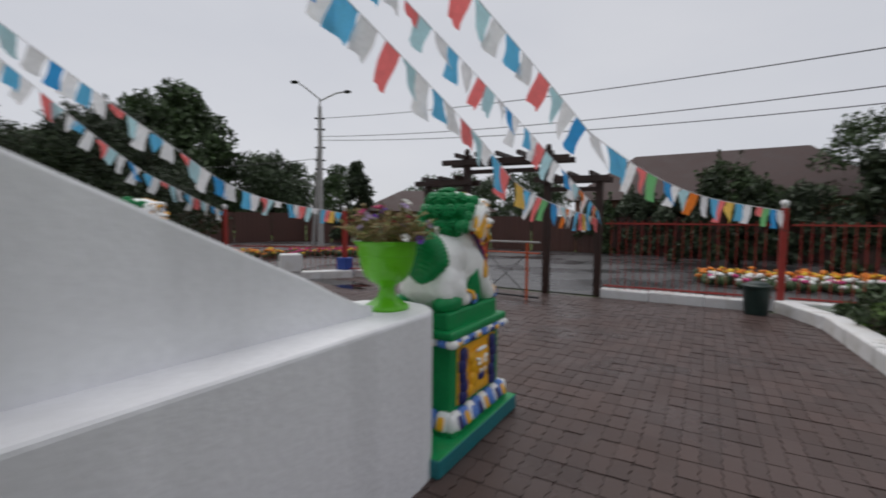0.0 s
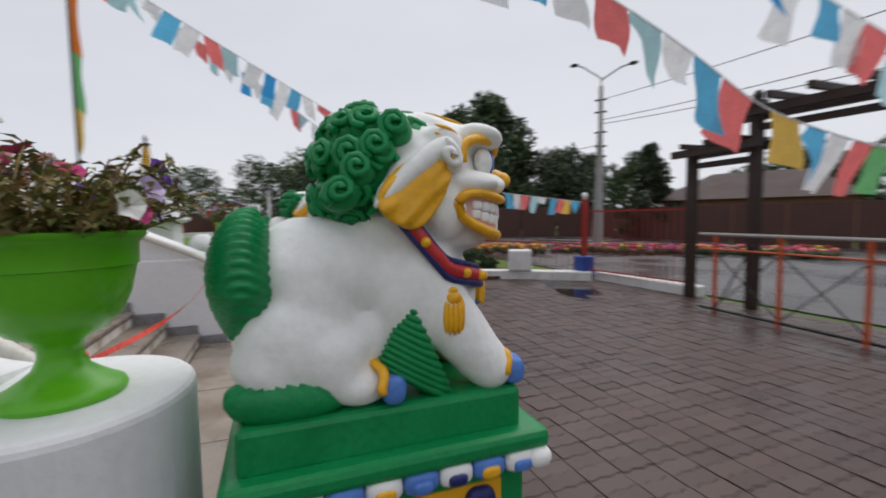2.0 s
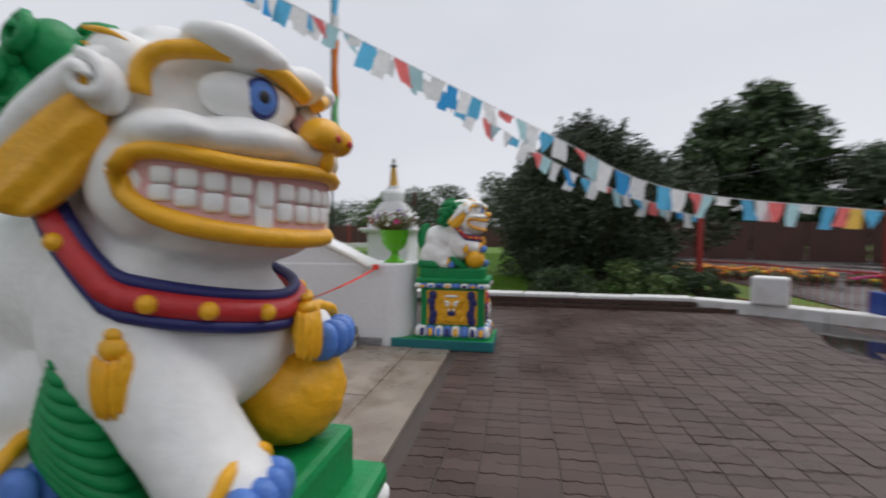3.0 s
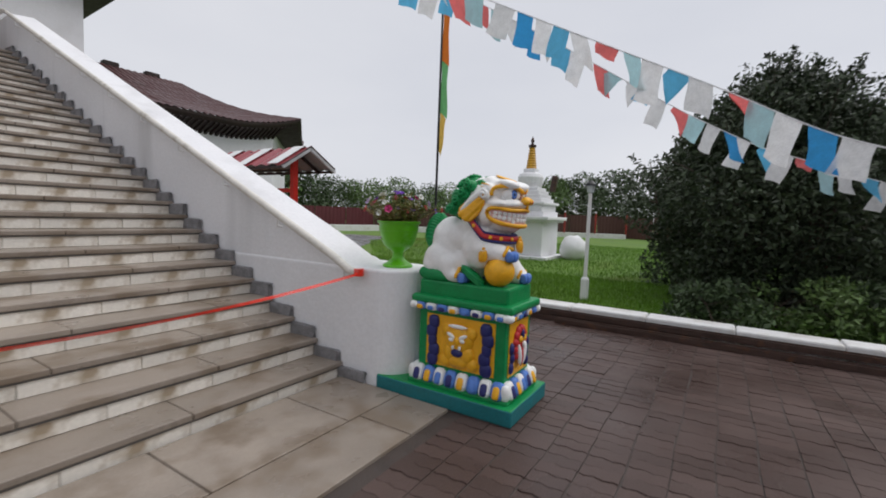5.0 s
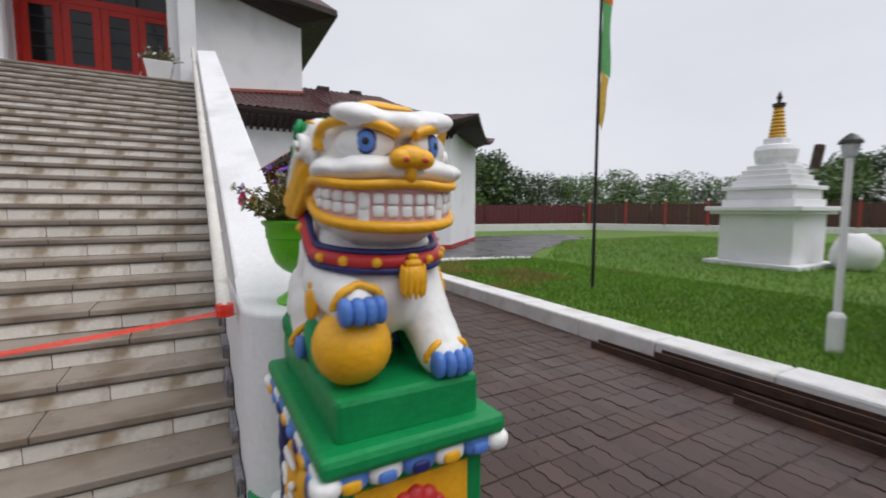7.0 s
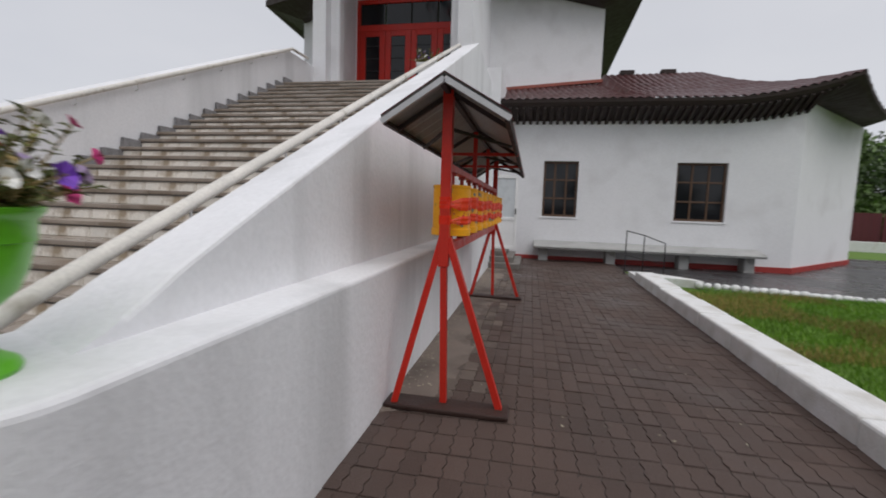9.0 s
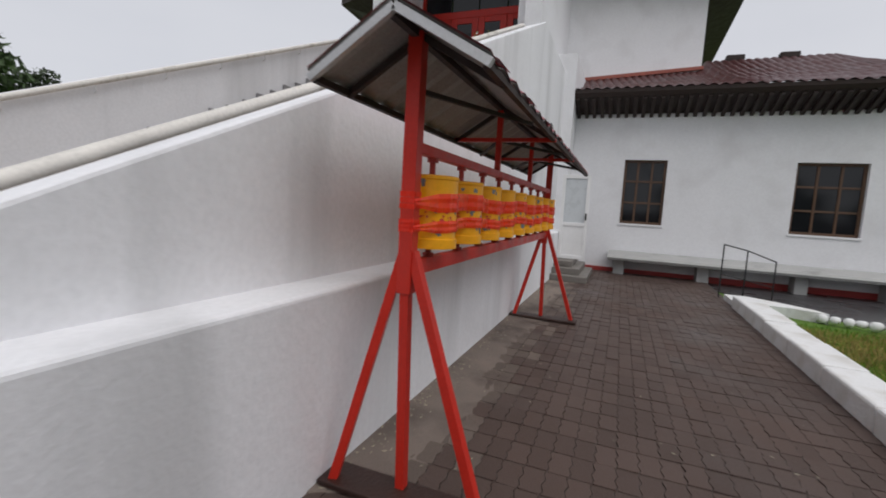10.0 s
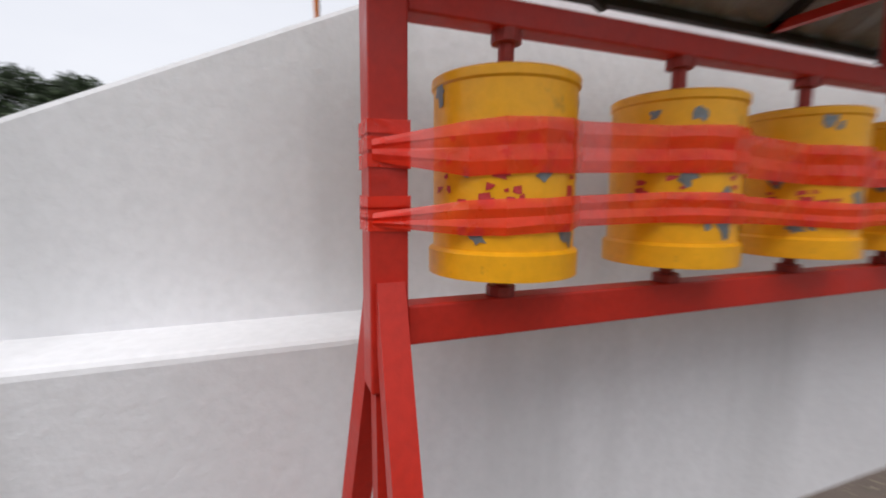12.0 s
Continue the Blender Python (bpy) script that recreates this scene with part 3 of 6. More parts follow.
# red doors
door = thing("door_1", 0, 0, 0, "red painted temple doors with dark glazed panels and a transom", "door", kind="structure")
x0, x1 = 2.7, 6.05
bm = bm_new()
for q in ((x0, x1, L0, L0 + 0.12), (x0, x1, 6.42, 6.6), (x0, x1, 7.18, 7.3)):
    box(bm, q[0], q[1], 9.02, 9.12, q[2], q[3], bevel=0.01)
for x in (x0, x1 - 0.14):
    box(bm, x, x + 0.14, 9.015, 9.125, L0, 7.3, bevel=0.01)
part("door_frame", bm, RED, door)
for i in range(4):
    xa = x0 + 0.14 + i * (x1 - x0 - 0.28) / 4
    xb = xa + (x1 - x0 - 0.28) / 4
    bm = bm_new()
    for q in ((xa + 0.005, xa + 0.17, L0 + 0.12, 6.42), (xb - 0.17, xb - 0.005, L0 + 0.12, 6.42)):
        box(bm, q[0], q[1], 9.03, 9.10, q[2], q[3], bevel=0.008)
    for z in (L0 + 0.12, L0 + 0.75, 6.28):
        box(bm, xa + 0.17, xb - 0.17, 9.035, 9.095, z, z + 0.16, bevel=0.008)
    leaf = part("door_leaf", bm, RED, door)
    bm = bm_new()
    box(bm, xa + 0.12, xb - 0.12, 9.06, 9.068, L0 + 0.2, 6.35)
    part("door_glass", bm, GLASS, leaf)
    for z in (5.3, 5.65, 6.0):
        bm = bm_new()
        box(bm, xa + 0.17, xb - 0.17, 9.045, 9.06, z, z + 0.03)
        part("glazing_bar", bm, BLACK_IRON, leaf)
    bm = bm_new()
    box(bm, xa + 0.02, xb - 0.02, 9.06, 9.068, 6.58, 7.2)
    part("transom_pane", bm, GLASS, door)

# ---- painted materials of the statues ----
P_WHITE = mat("statue_white_paint", (0.88, 0.88, 0.87), 0.5, var=0.05, scale=7, fine=40, bump=0.22)
P_GREEN = mat("statue_green_paint", (0.004, 0.245, 0.070), 0.40, var=0.14, scale=8, fine=50, bump=0.25, spec=0.35)
P_TEAL = mat("statue_teal_paint", (0.012, 0.17, 0.19), 0.5, var=0.18, scale=6, fine=50, bump=0.35)
P_YELLOW = mat("statue_yellow_paint", (0.88, 0.44, 0.014), 0.42, var=0.10, scale=9, fine=50, bump=0.35)
P_NAVY = mat("statue_navy_paint", (0.018, 0.022, 0.14), 0.45, var=0.15, scale=9, bump=0.3)
P_BLUE = mat("statue_blue_paint", (0.09, 0.22, 0.62), 0.45, var=0.12, scale=9, bump=0.3)
P_RED = mat("statue_red_paint", (0.55, 0.030, 0.035), 0.42, var=0.1, scale=9, bump=0.3)
P_PINK = mat("statue_pink_paint", (0.72, 0.42, 0.42), 0.5, var=0.08, scale=12, bump=0.2)
P_BLACK = mat("pupil_black_paint", (0.01, 0.01, 0.012), 0.3)
URN = mat("lime_green_plastic", (0.115, 0.46, 0.012), 0.35, var=0.06, scale=5, fine=40, bump=0.08)
LEAF = mat("petunia_leaf", (0.17, 0.19, 0.05), 0.6, var=0.35, scale=15, bump=0, island=0.5)
STEM = mat("dry_stem", (0.30, 0.22, 0.09), 0.7, var=0.3, scale=20, bump=0)
SOIL = mat("pot_soil", (0.03, 0.02, 0.014), 0.9, var=0.3, bump=0.8)
PETAL = {k: mat("petal_" + k, c, 0.6, var=0.12, scale=20, bump=0) for k, c in (("white", (0.78, 0.78, 0.74)), ("purple", (0.20, 0.06, 0.50)), ("pink", (0.62, 0.05, 0.22)), ("red", (0.50, 0.02, 0.03)), ("lilac", (0.50, 0.38, 0.62)), ("orange", (0.75, 0.22, 0.01)), ("yellow", (0.75, 0.48, 0.02)))}
BRASS_YELLOW = mat("wheel_yellow_paint", (0.90, 0.40, 0.004), 0.4, var=0.08, scale=6, fine=50, bump=0.12, stain=(0.40, 0.20, 0.02), stain_scale=7, stain_at=0.64, stain_to=0.7)
BARE = mat("bare_grey_metal", (0.22, 0.23, 0.24), 0.5, metal=0.5, var=0.2)
TAPE = mat("red_barrier_tape", (0.93, 0.030, 0.008), 0.30, var=0.12, scale=12, fine=40, bump=0.3, alpha=0.74)


def remeshed(blobs, voxel=0.011, smooth=6):
    """Melts ellipsoids into one skin; gives its mesh."""
    bm = bm_new()
    for c, r, *rot in blobs:
        ball(bm, c, r, 20, 14, Euler([radians(a) for a in rot[0]]).to_matrix().to_4x4() if rot else None)
    me = bpy.data.meshes.new("clay")
    bm.to_mesh(me)
    bm.free()
    ob = new("clay", me)
    md = ob.modifiers.new("melt", "REMESH")
    md.mode, md.voxel_size = "VOXEL", voxel
    sm = ob.modifiers.new("soften", "SMOOTH")
    sm.factor, sm.iterations = 0.5, smooth
    bpy.context.view_layer.update()
    out = bpy.data.meshes.new_from_object(ob.evaluated_get(bpy.context.evaluated_depsgraph_get()))
    bpy.data.objects.remove(ob)
    return out


def curve_tube(bm, pts, r, mi, seg=8, taper=False):
    """A smooth tube through points, with rounded ends."""
    n = len(pts)
    rings = []
    for i, p in enumerate(pts):
        p = Vector(p)
        d = (Vector(pts[min(i + 1, n - 1)]) - Vector(pts[max(i - 1, 0)])).normalized()
        q = d.to_track_quat("Z", "Y").to_matrix()
        rr = r * (math.sin(math.pi * (i + 0.4) / (n - 0.2)) ** 0.5 if taper else 1)
        rings.append([bm.verts.new(p + q @ Vector((math.cos(2 * math.pi * k / seg) * rr, math.sin(2 * math.pi * k / seg) * rr, 0))) for k in range(seg)])
    for a, b in zip(rings[:-1], rings[1:]):
        best = min(range(seg), key=lambda s: sum((a[k].co - b[(k + s) % seg].co).length for k in range(seg)))
        for k in range(seg):
            f = bm.faces.new((a[k], a[(k + 1) % seg], b[(k + 1 + best) % seg], b[(k + best) % seg]))
            f.material_index, f.smooth = mi, True
    for ring in (rings[0][::-1], rings[-1]):
        bm.faces.new(ring).material_index = mi


def spiral(bm, c, nrm, r, mi, turns=1.6, thick=0.012):
    """A raised curl on the mane."""
    nrm = Vector(nrm).normalized()
    q = nrm.to_track_quat("Z", "Y").to_matrix()
    pts = []
    for i in range(15):
        a = turns * 2 * math.pi * i / 14
        rad = r * (0.18 + 0.82 * i / 14)
        pts.append(Vector(c) + q @ Vector((math.cos(a) * rad, math.sin(a) * rad, 0.012 * (1 - i / 14))))
    curve_tube(bm, pts, thick, mi, 6)


def smooth_line(P, n):
    P = [Vector(p) for p in P]
    Q = [P[0] * 2 - P[1]] + P + [P[-1] * 2 - P[-2]]
    out = []
    for i in range(1, len(Q) - 2):
        for k in range(n):
            t = k / n
            a, b, c, d = Q[i - 1:i + 3]
            out.append(0.5 * (2 * b + (c - a) * t + (2 * a - 5 * b + 4 * c - d) * t * t + (3 * b - a - 3 * c + d) * t ** 3))
    return out + [P[-1]]


def lion_mesh(side):
    """Guardian lion facing -y, the forepaw of its `side` (-1 right, 1 left) resting on a ball."""
    W, G, Y, N, B, R, PK, K = range(8)
    bm = bm_new()
    s = side

    def turn(x, y=0, z=0):
        return Euler((radians(x), radians(y), radians(z))).to_matrix().to_4x4()
    # barrel, rump and chest, then skull, muzzle, jaw and brow
    white = [((0, 0.07, 0.27), (0.180, 0.185, 0.245), (-8, 0, 0)), ((0, 0.12, 0.17), (0.185, 0.165, 0.19)), ((0, -0.02, 0.35), (0.180, 0.20, 0.17), (10, 0, 0)),
             ((0, -0.19, 0.33), (0.185, 0.185, 0.21)), ((0, -0.25, 0.27), (0.165, 0.175, 0.17)), ((0, -0.16, 0.46), (0.175, 0.18, 0.13)), ((0, 0.125, 0.345), (0.165, 0.110, 0.145)), ((0, -0.02, 0.165), (0.172, 0.21, 0.175)),
             ((0, -0.22, 0.655), (0.200, 0.215, 0.185)), ((0, -0.29, 0.545), (0.208, 0.185, 0.13)), ((0, -0.32, 0.465), (0.165, 0.145, 0.075)),
             ((0, -0.435, 0.635), (0.085, 0.085, 0.045)), ((0, -0.31, 0.785), (0.155, 0.145, 0.060), (12, 0, 0)), ((0, -0.455, 0.765), (0.050, 0.055, 0.036))]
    for k in (-1, 1):
        white += [((k * 0.132, 0.120, 0.155), (0.078, 0.150, 0.150), (-12, 0, 0)), ((k * 0.118, 0.185, 0.125), (0.088, 0.095, 0.125)), ((k * 0.160, 0.035, 0.115), (0.062, 0.085, 0.110)), ((k * 0.168, -0.015, 0.050), (0.056, 0.085, 0.052)),
                  ((k * 0.130, -0.20, 0.29), (0.088, 0.135, 0.175)), ((k * 0.095, -0.405, 0.638), (0.105, 0.085, 0.048), (0, k * 6, k * 18)),
                  ((k * 0.165, -0.315, 0.640), (0.055, 0.115, 0.044), (0, 0, k * 24)), ((k * 0.095, -0.405, 0.785), (0.095, 0.080, 0.036), (8, k * -10, k * 14)),
                  ((k * 0.170, -0.265, 0.555), (0.050, 0.075, 0.105)), ((k * 0.185, -0.160, 0.640), (0.042, 0.040, 0.145), (42, k * -4, 0)), ((k * 0.180, -0.265, 0.740), (0.040, 0.060, 0.055))]
    k = -s
    for i in range(8):
        t = i / 7
        white.append(((k * (0.130 + 0.025 * t), -0.24 - 0.165 * t ** 1.25, 0.28 - 0.225 * t), (0.092 - 0.012 * t, 0.105 - 0.025 * t, 0.10 - 0.03 * t)))
    white.append(((k * 0.155, -0.405, 0.050), (0.070, 0.080, 0.054)))
    k = s
    for i in range(7):
        t = i / 6
        white.append(((k * (0.145 - 0.02 * t), -0.23 - 0.165 * t, 0.285 - 0.045 * t), (0.090 - 0.022 * t,) * 3))
    bm.from_mesh(remeshed(white, 0.0105, 9))
    for f in bm.faces:
        f.material_index, f.smooth = W, True
    for v in bm.verts:      # hand-modelled plaster is never quite even
        v.co += v.normal * 0.0035 * noise.noise(v.co * 16)
    # the ball, quilted on one statue and pebbled on the other
    for v in ball(bm, (s * 0.125, -0.37, 0.114), 0.114, 44, 30, mi=Y):
        d = v.co - Vector((s * 0.125, -0.37, 0.114))
        a, e = math.atan2(d.y, d.x), math.asin(max(-1, min(1, d.z / 0.115)))
        v.co += d.normalized() * (0.006 * (abs(math.sin(4 * a + 5 * e)) * abs(math.sin(4 * a - 5 * e))) ** 0.5 if s > 0 else 0.0025 * math.sin(24 * a) * math.sin(22 * e))
    # paws: yellow cuff and blue toes
    for kx, y, z, tip in ((-1, -0.055, 0.05, 0), (1, -0.055, 0.05, 0), (-s, -0.428, 0.05, 1), (s, -0.425, 0.238, 2)):
        x = kx * (0.168 if tip == 0 else 0.155 if tip == 1 else 0.125)
        pts = [(x + 0.068 * math.cos(a), y - 0.012 + 0.006 * math.cos(4 * a), z + 0.056 * math.sin(a) + 0.005 * abs(math.cos(4 * a))) for a in [math.pi * i / 20 for i in range(-1, 22)]]
        curve_tube(bm, pts, 0.0125, Y, 8)
        for i in range(4):
            xx = x + (i - 1.5) * 0.032
            ball(bm, (xx, y - 0.040 - (0.010 if i in (1, 2) else 0), z - 0.006), (0.0195, 0.034, 0.040), 12, 9, mi=B, sq=0.8)
    # tail: a broad leaf standing at the back, chevrons running down to its point
    c, r = Vector((0, 0.240, 0.325)), (0.188 if s > 0 else 0.140, 0.092, 0.215)
    for v in ball(bm, c, r, 44, 92, mi=G):
        d = v.co - c
        ang = d.z / r[2]
        nrm = Vector((d.x / r[0] ** 2, d.y / r[1] ** 2, d.z / r[2] ** 2)).normalized()
        mid = min(1, abs(d.x) / 0.02)
        v.co += nrm * (0.0055 * math.sin((d.z - abs(d.x) * 1.0) * 185) * mid - 0.006 * (1 - mid))
        v.co.y += 0.02 * ang - 0.03 * ang * ang
        if ang < 0:
            v.co.x *= 1 + 0.80 * ang
        v.co.x -= 0.02 * s
    # ridged fur along the base and at the elbows
    for kx in (-1, 1):
        for v in ball(bm, (kx * 0.150, 0.165, 0.042), (0.072, 0.155, 0.060), 70, 14, mi=G, sq=0.85):
            w = 0.0045 * math.sin((v.co.y - v.co.z * 0.9) * 210)
            v.co.z += w
            v.co.x += kx * w
            v.co.z = max(v.co.z, -0.01)
        for i in range(12):
            t = i / 11
            if kx == s and i < 9:
                continue
            y0, y1 = (-0.165 - 0.145 * t ** 1.1, -0.150 + 0.095 * t)
            c = Vector((kx * (0.162 + 0.012 * math.sin(math.pi * t)), (y0 + y1) / 2, 0.272 - 0.235 * t))
            ball(bm, c, (0.050, (y1 - y0) / 2 + 0.012, 0.019), 16, 8, turn(32), mi=G)
    # mane of heavy swirling locks over the crown and nape
    rnd = random.Random(11)
    ball(bm, (0, -0.085, 0.655), (0.178, 0.145, 0.158), 26, 18, mi=G)
    ball(bm, (0, -0.195, 0.745), (0.165, 0.120, 0.080), 20, 12, mi=G)
    for kx in (-1, 1):
        for y, z in ((-0.125, 0.745), (-0.075, 0.690), (-0.025, 0.630), (0.010, 0.570)):
            c = Vector((kx * 0.165, y, z))
            ball(bm, c, 0.048, 14, 10, mi=G)
            spiral(bm, c + Vector((kx * 0.040, 0.012, 0.008)), (kx, 0.3, 0.2), 0.040, G, 1.7, 0.011)
    for row, (el, n, w) in enumerate(((78, 3, 70), (44, 6, 96), (8, 7, 98), (-28, 6, 88), (-52, 5, 70))):
        for i in range(n):
            az = math.radians(-w + 2 * w * (i + 0.5) / n + (6 if row % 2 else -4))
            e = math.radians(el)
            d = Vector((math.sin(az) * math.cos(e), math.cos(az) * math.cos(e), math.sin(e)))
            c = Vector((0, -0.085, 0.655)) + Vector((d.x * 0.150, d.y * 0.122, d.z * 0.132))
            if c.y < -0.19 and c.z < 0.74:
                continue
            rr = 0.052 + rnd.uniform(-0.004, 0.006)
            ball(bm, c, (rr, rr, rr), 14, 10, mi=G)
            spiral(bm, c + d * (rr - 0.006), d, 0.045, G, 1.75, 0.0115)
            tail = d.cross(Vector((0, 0, 1))).normalized() * 0.05 * rnd.choice((-1, 1))
            curve_tube(bm, smooth_line([c + d * rr * 0.9 + tail * 0.6, c + d * rr * 0.7 + tail - Vector((0, 0, 0.03)), c + d * rr * 0.5 + tail * 0.5 - Vector((0, 0, 0.065))], 4), 0.013, G, 6, True)
    for x in (-0.11, -0.035, 0.04, 0.115):
        spiral(bm, (x, -0.225 + 2.0 * x * x, 0.826 - 3.2 * x * x), (x * 2, -0.1, 1), 0.044, G, 1.6, 0.012)
    # ears: hanging yellow leaves below the white flap, each with a curl at its root
    for kx in (-1, 1):
        m = turn(39)
        c = Vector((kx * 0.213, -0.172, 0.592))
        ax, ac = m @ Vector((0, 0, 1)), m @ Vector((0, 1, 0))
        for v in ball(bm, c, (0.030, 0.072, 0.122), 34, 24, m, mi=Y, sq=0.80):
            d = v.co - c
            along, across = d.dot(ax), d.dot(ac)
            v.co += ac * across * 0.25 * (-along / 0.13)
            v.co.x += kx * (0.0055 * math.sin(across * 150 + along * 20) + 0.030 * max(0, -along / 0.13) ** 1.5)
        ball(bm, (kx * 0.212, -0.262, 0.700), (0.026, 0.042, 0.044), 14, 10, mi=W)
        spiral(bm, (kx * 0.232, -0.258, 0.702), (kx, -0.2, 0.05), 0.034, W, 1.3, 0.012)
        curve_tube(bm, [(kx * 0.240, -0.252 + 0.011 * math.cos(g), 0.702 + 0.013 * math.sin(g)) for g in [0.5 * q for q in range(9)]], 0.0045, Y, 6)
        rim = [(0.200, -0.285, 0.760), (0.212, -0.240, 0.722), (0.220, -0.175, 0.655), (0.226, -0.110, 0.588), (0.228, -0.060, 0.535)]
        curve_tube(bm, smooth_line([(kx * x, y, z) for x, y, z in rim], 6), 0.027, W, 10, True)
    # grin: a long loop with rounded ends, gums and two rows of teeth
    def lip(a, z, out):
        q = math.radians(a)
        return Vector((math.sin(q) * (0.206 + out), -0.305 - math.cos(q) * (0.178 + out) - 0.10 * (z - 0.52), z))

    def gap(a):
        return 0.064 * max(0.0, 1 - (abs(a) / 97) ** 5) ** 0.5

    def mid(a):
        return 0.520 + 0.036 * (abs(a) / 90) ** 2
    span = list(range(-97, 98, 5)) + [97]
    loop = [lip(a, mid(a) + gap(a) + 0.006 * math.cos(math.radians(a * 4)), 0.010) for a in span] + [lip(a, mid(a) - gap(a), 0.008) for a in span[::-1]]
    curve_tube(bm, loop + [loop[0]], 0.0165, Y, 8)
    rows = [[bm.verts.new(lip(a, mid(a) + gap(a) * (1 - 2 * t), 0.008 - 0.008 * math.sin(math.pi * t))) for t in (0, 0.25, 0.5, 0.75, 1)] for a in span]
    for a, b in zip(rows[:-1], rows[1:]):
        for i in range(4):
            f = bm.faces.new((a[i], a[i + 1], b[i + 1], b[i]))
            f.material_index, f.smooth = PK, True
    for i in range(15):
        a = -77 + 11 * i
        fang = abs(abs(a) - 33) < 6
        for up in (1, -1):
            h = gap(a) * (0.29 if not fang else 0.44)
            z = mid(a) + up * gap(a) * 0.30 - (0.010 if fang else 0)
            ball(bm, lip(a, z, 0.002), (0.0158, 0.008, max(h, 0.008)), 12, 8, Matrix.Rotation(math.radians(a), 4, "Z"), mi=W, sq=0.5)
    # nose, running down to the lip
    ball(bm, (0, -0.505, 0.668), (0.052, 0.040, 0.036), 16, 10, mi=Y)
    for kx in (-1, 1):
        ball(bm, (kx * 0.034, -0.520, 0.664), (0.030, 0.028, 0.028), 14, 10, mi=Y)
        ball(bm, (kx * 0.028, -0.546, 0.660), (0.010, 0.005, 0.008), 8, 6, mi=R)
    ball(bm, (0, -0.512, 0.628), (0.018, 0.015, 0.036), 10, 8, mi=Y)
    # eyes under an angular brow that slants to the bridge of the nose
    def face(deg, z, out=0.0):
        q = math.radians(deg)
        return Vector((math.sin(q) * (0.198 + out), -0.225 - math.cos(q) * (0.212 + out) - 0.035 * max(0, 1 - deg * deg / 3600), z))
    for kx in (-1, 1):
        def f2(deg, z, out=0.0):
            p = face(deg, z, out)
            return Vector((kx * p.x, p.y, p.z))
        m = Matrix.Rotation(kx * math.radians(30), 4, "Z")
        c = f2(31, 0.712, -0.012)
        o = Vector((kx * 0.5, -0.87, 0))
        ball(bm, c, (0.082, 0.030, 0.044), 20, 12, m, mi=W)
        ball(bm, c - Vector((kx * 0.060, 0.020, 0.006)), (0.022, 0.016, 0.018), 10, 8, m, mi=PK)
        e = f2(29, 0.714, 0.010)
        ball(bm, e, (0.031, 0.008, 0.034), 18, 10, m, mi=N)
        ball(bm, e + o * 0.003, (0.025, 0.008, 0.028), 18, 10, m, mi=B)
        ball(bm, e + o * 0.007, (0.012, 0.006, 0.013), 12, 8, m, mi=K)
        brow = smooth_line([f2(68, 0.700, 0.012), f2(67, 0.740, 0.014), f2(58, 0.766, 0.018), f2(40, 0.772, 0.020), f2(22, 0.758, 0.016), f2(6, 0.735, 0.012)], 5)
        curve_tube(bm, brow, 0.0150, Y, 8)
        for i in range(3):
            z = 0.722 + 0.026 * i
            curve_tube(bm, smooth_line([f2(72, z, 0.012), f2(80, z + 0.006, 0.012), f2(90, z + 0.012 - 0.004 * i, 0.010)], 4), 0.0055, Y, 6, True)
    ball(bm, (0, -0.335, 0.838), (0.085, 0.085, 0.010), 16, 6, turn(16), mi=Y)
    # collar with studs, a tassel on the breast and one on each shoulder
    def col(a, dz, out):
        q, w = math.radians(a), abs(a)
        return Vector((math.sin(q) * (0.208 + out), -0.205 - math.cos(q) * (0.222 + out), (0.312 + 0.062 * (w / 90) ** 1.5 if s > 0 else 0.356 + 0.026 * (w / 90) ** 2) + 0.0036 * max(0, w - 76) + dz))
    for dz, r, mi, out in ((0, 0.022, R, 0.0), (0.026, 0.0115, N, -0.006), (-0.026, 0.0115, N, 0.006)):
        curve_tube(bm, [col(a, dz, out) for a in range(-114, 115, 6)], r, mi, 8)
    for a in (-112, -94, -62, -42, -18, 26, 46, 66, 94, 112):
        ball(bm, col(a, 0, 0.018), 0.0150, 10, 8, mi=Y)
    for c, lean in ((col(8, -0.040, 0.030), 0), (Vector((0.212, -0.270, 0.245)), 1), (Vector((-0.212, -0.270, 0.245)), -1)):
        if lean == 0:
            ball(bm, c - Vector((0, 0, 0.005)), (0.040, 0.026, 0.044), 14, 10, mi=Y)
        for i in range(7):
            g = math.pi * (i / 6 - 0.5)
            p = Vector((math.sin(g) * 0.034, -math.cos(g) * 0.018, 0)) if lean == 0 else Vector((lean * math.cos(g) * 0.014, math.sin(g) * 0.027, 0))
            ball(bm, c + p + Vector((0, 0, -0.010 - 0.012 * math.cos(g))), (0.0095, 0.0095, 0.046), 8, 8, mi=Y)
        for z, r in ((0.036, 0.028), (0.056, 0.017)):
            ball(bm, c + Vector((0, 0, z)), (r, r * 0.7, r * 0.55) if lean == 0 else (r * 0.5, r * 0.9, r * 0.7), 10, 8, mi=Y)
    # settle the brow, and let rump and tail lean out behind
    for v in bm.verts:
        front, high = min(1, max(0, (-0.14 - v.co.y) / 0.16)), min(1, max(0, (v.co.z - 0.50) / 0.16))
        sink = 0.012 + 0.028 * high if s > 0 else 0.026 * high
        v.co.z -= sink * front * (1 if v.co.z > 0.44 else max(0, (v.co.z - 0.40) / 0.04))
        v.co.y += 0.032 * min(1, max(0, (v.co.y + 0.12) / 0.2)) * min(1, max(0, (0.62 - v.co.z) / 0.1)) * min(1, max(0, (v.co.z - 0.02) / 0.1))
    return bm


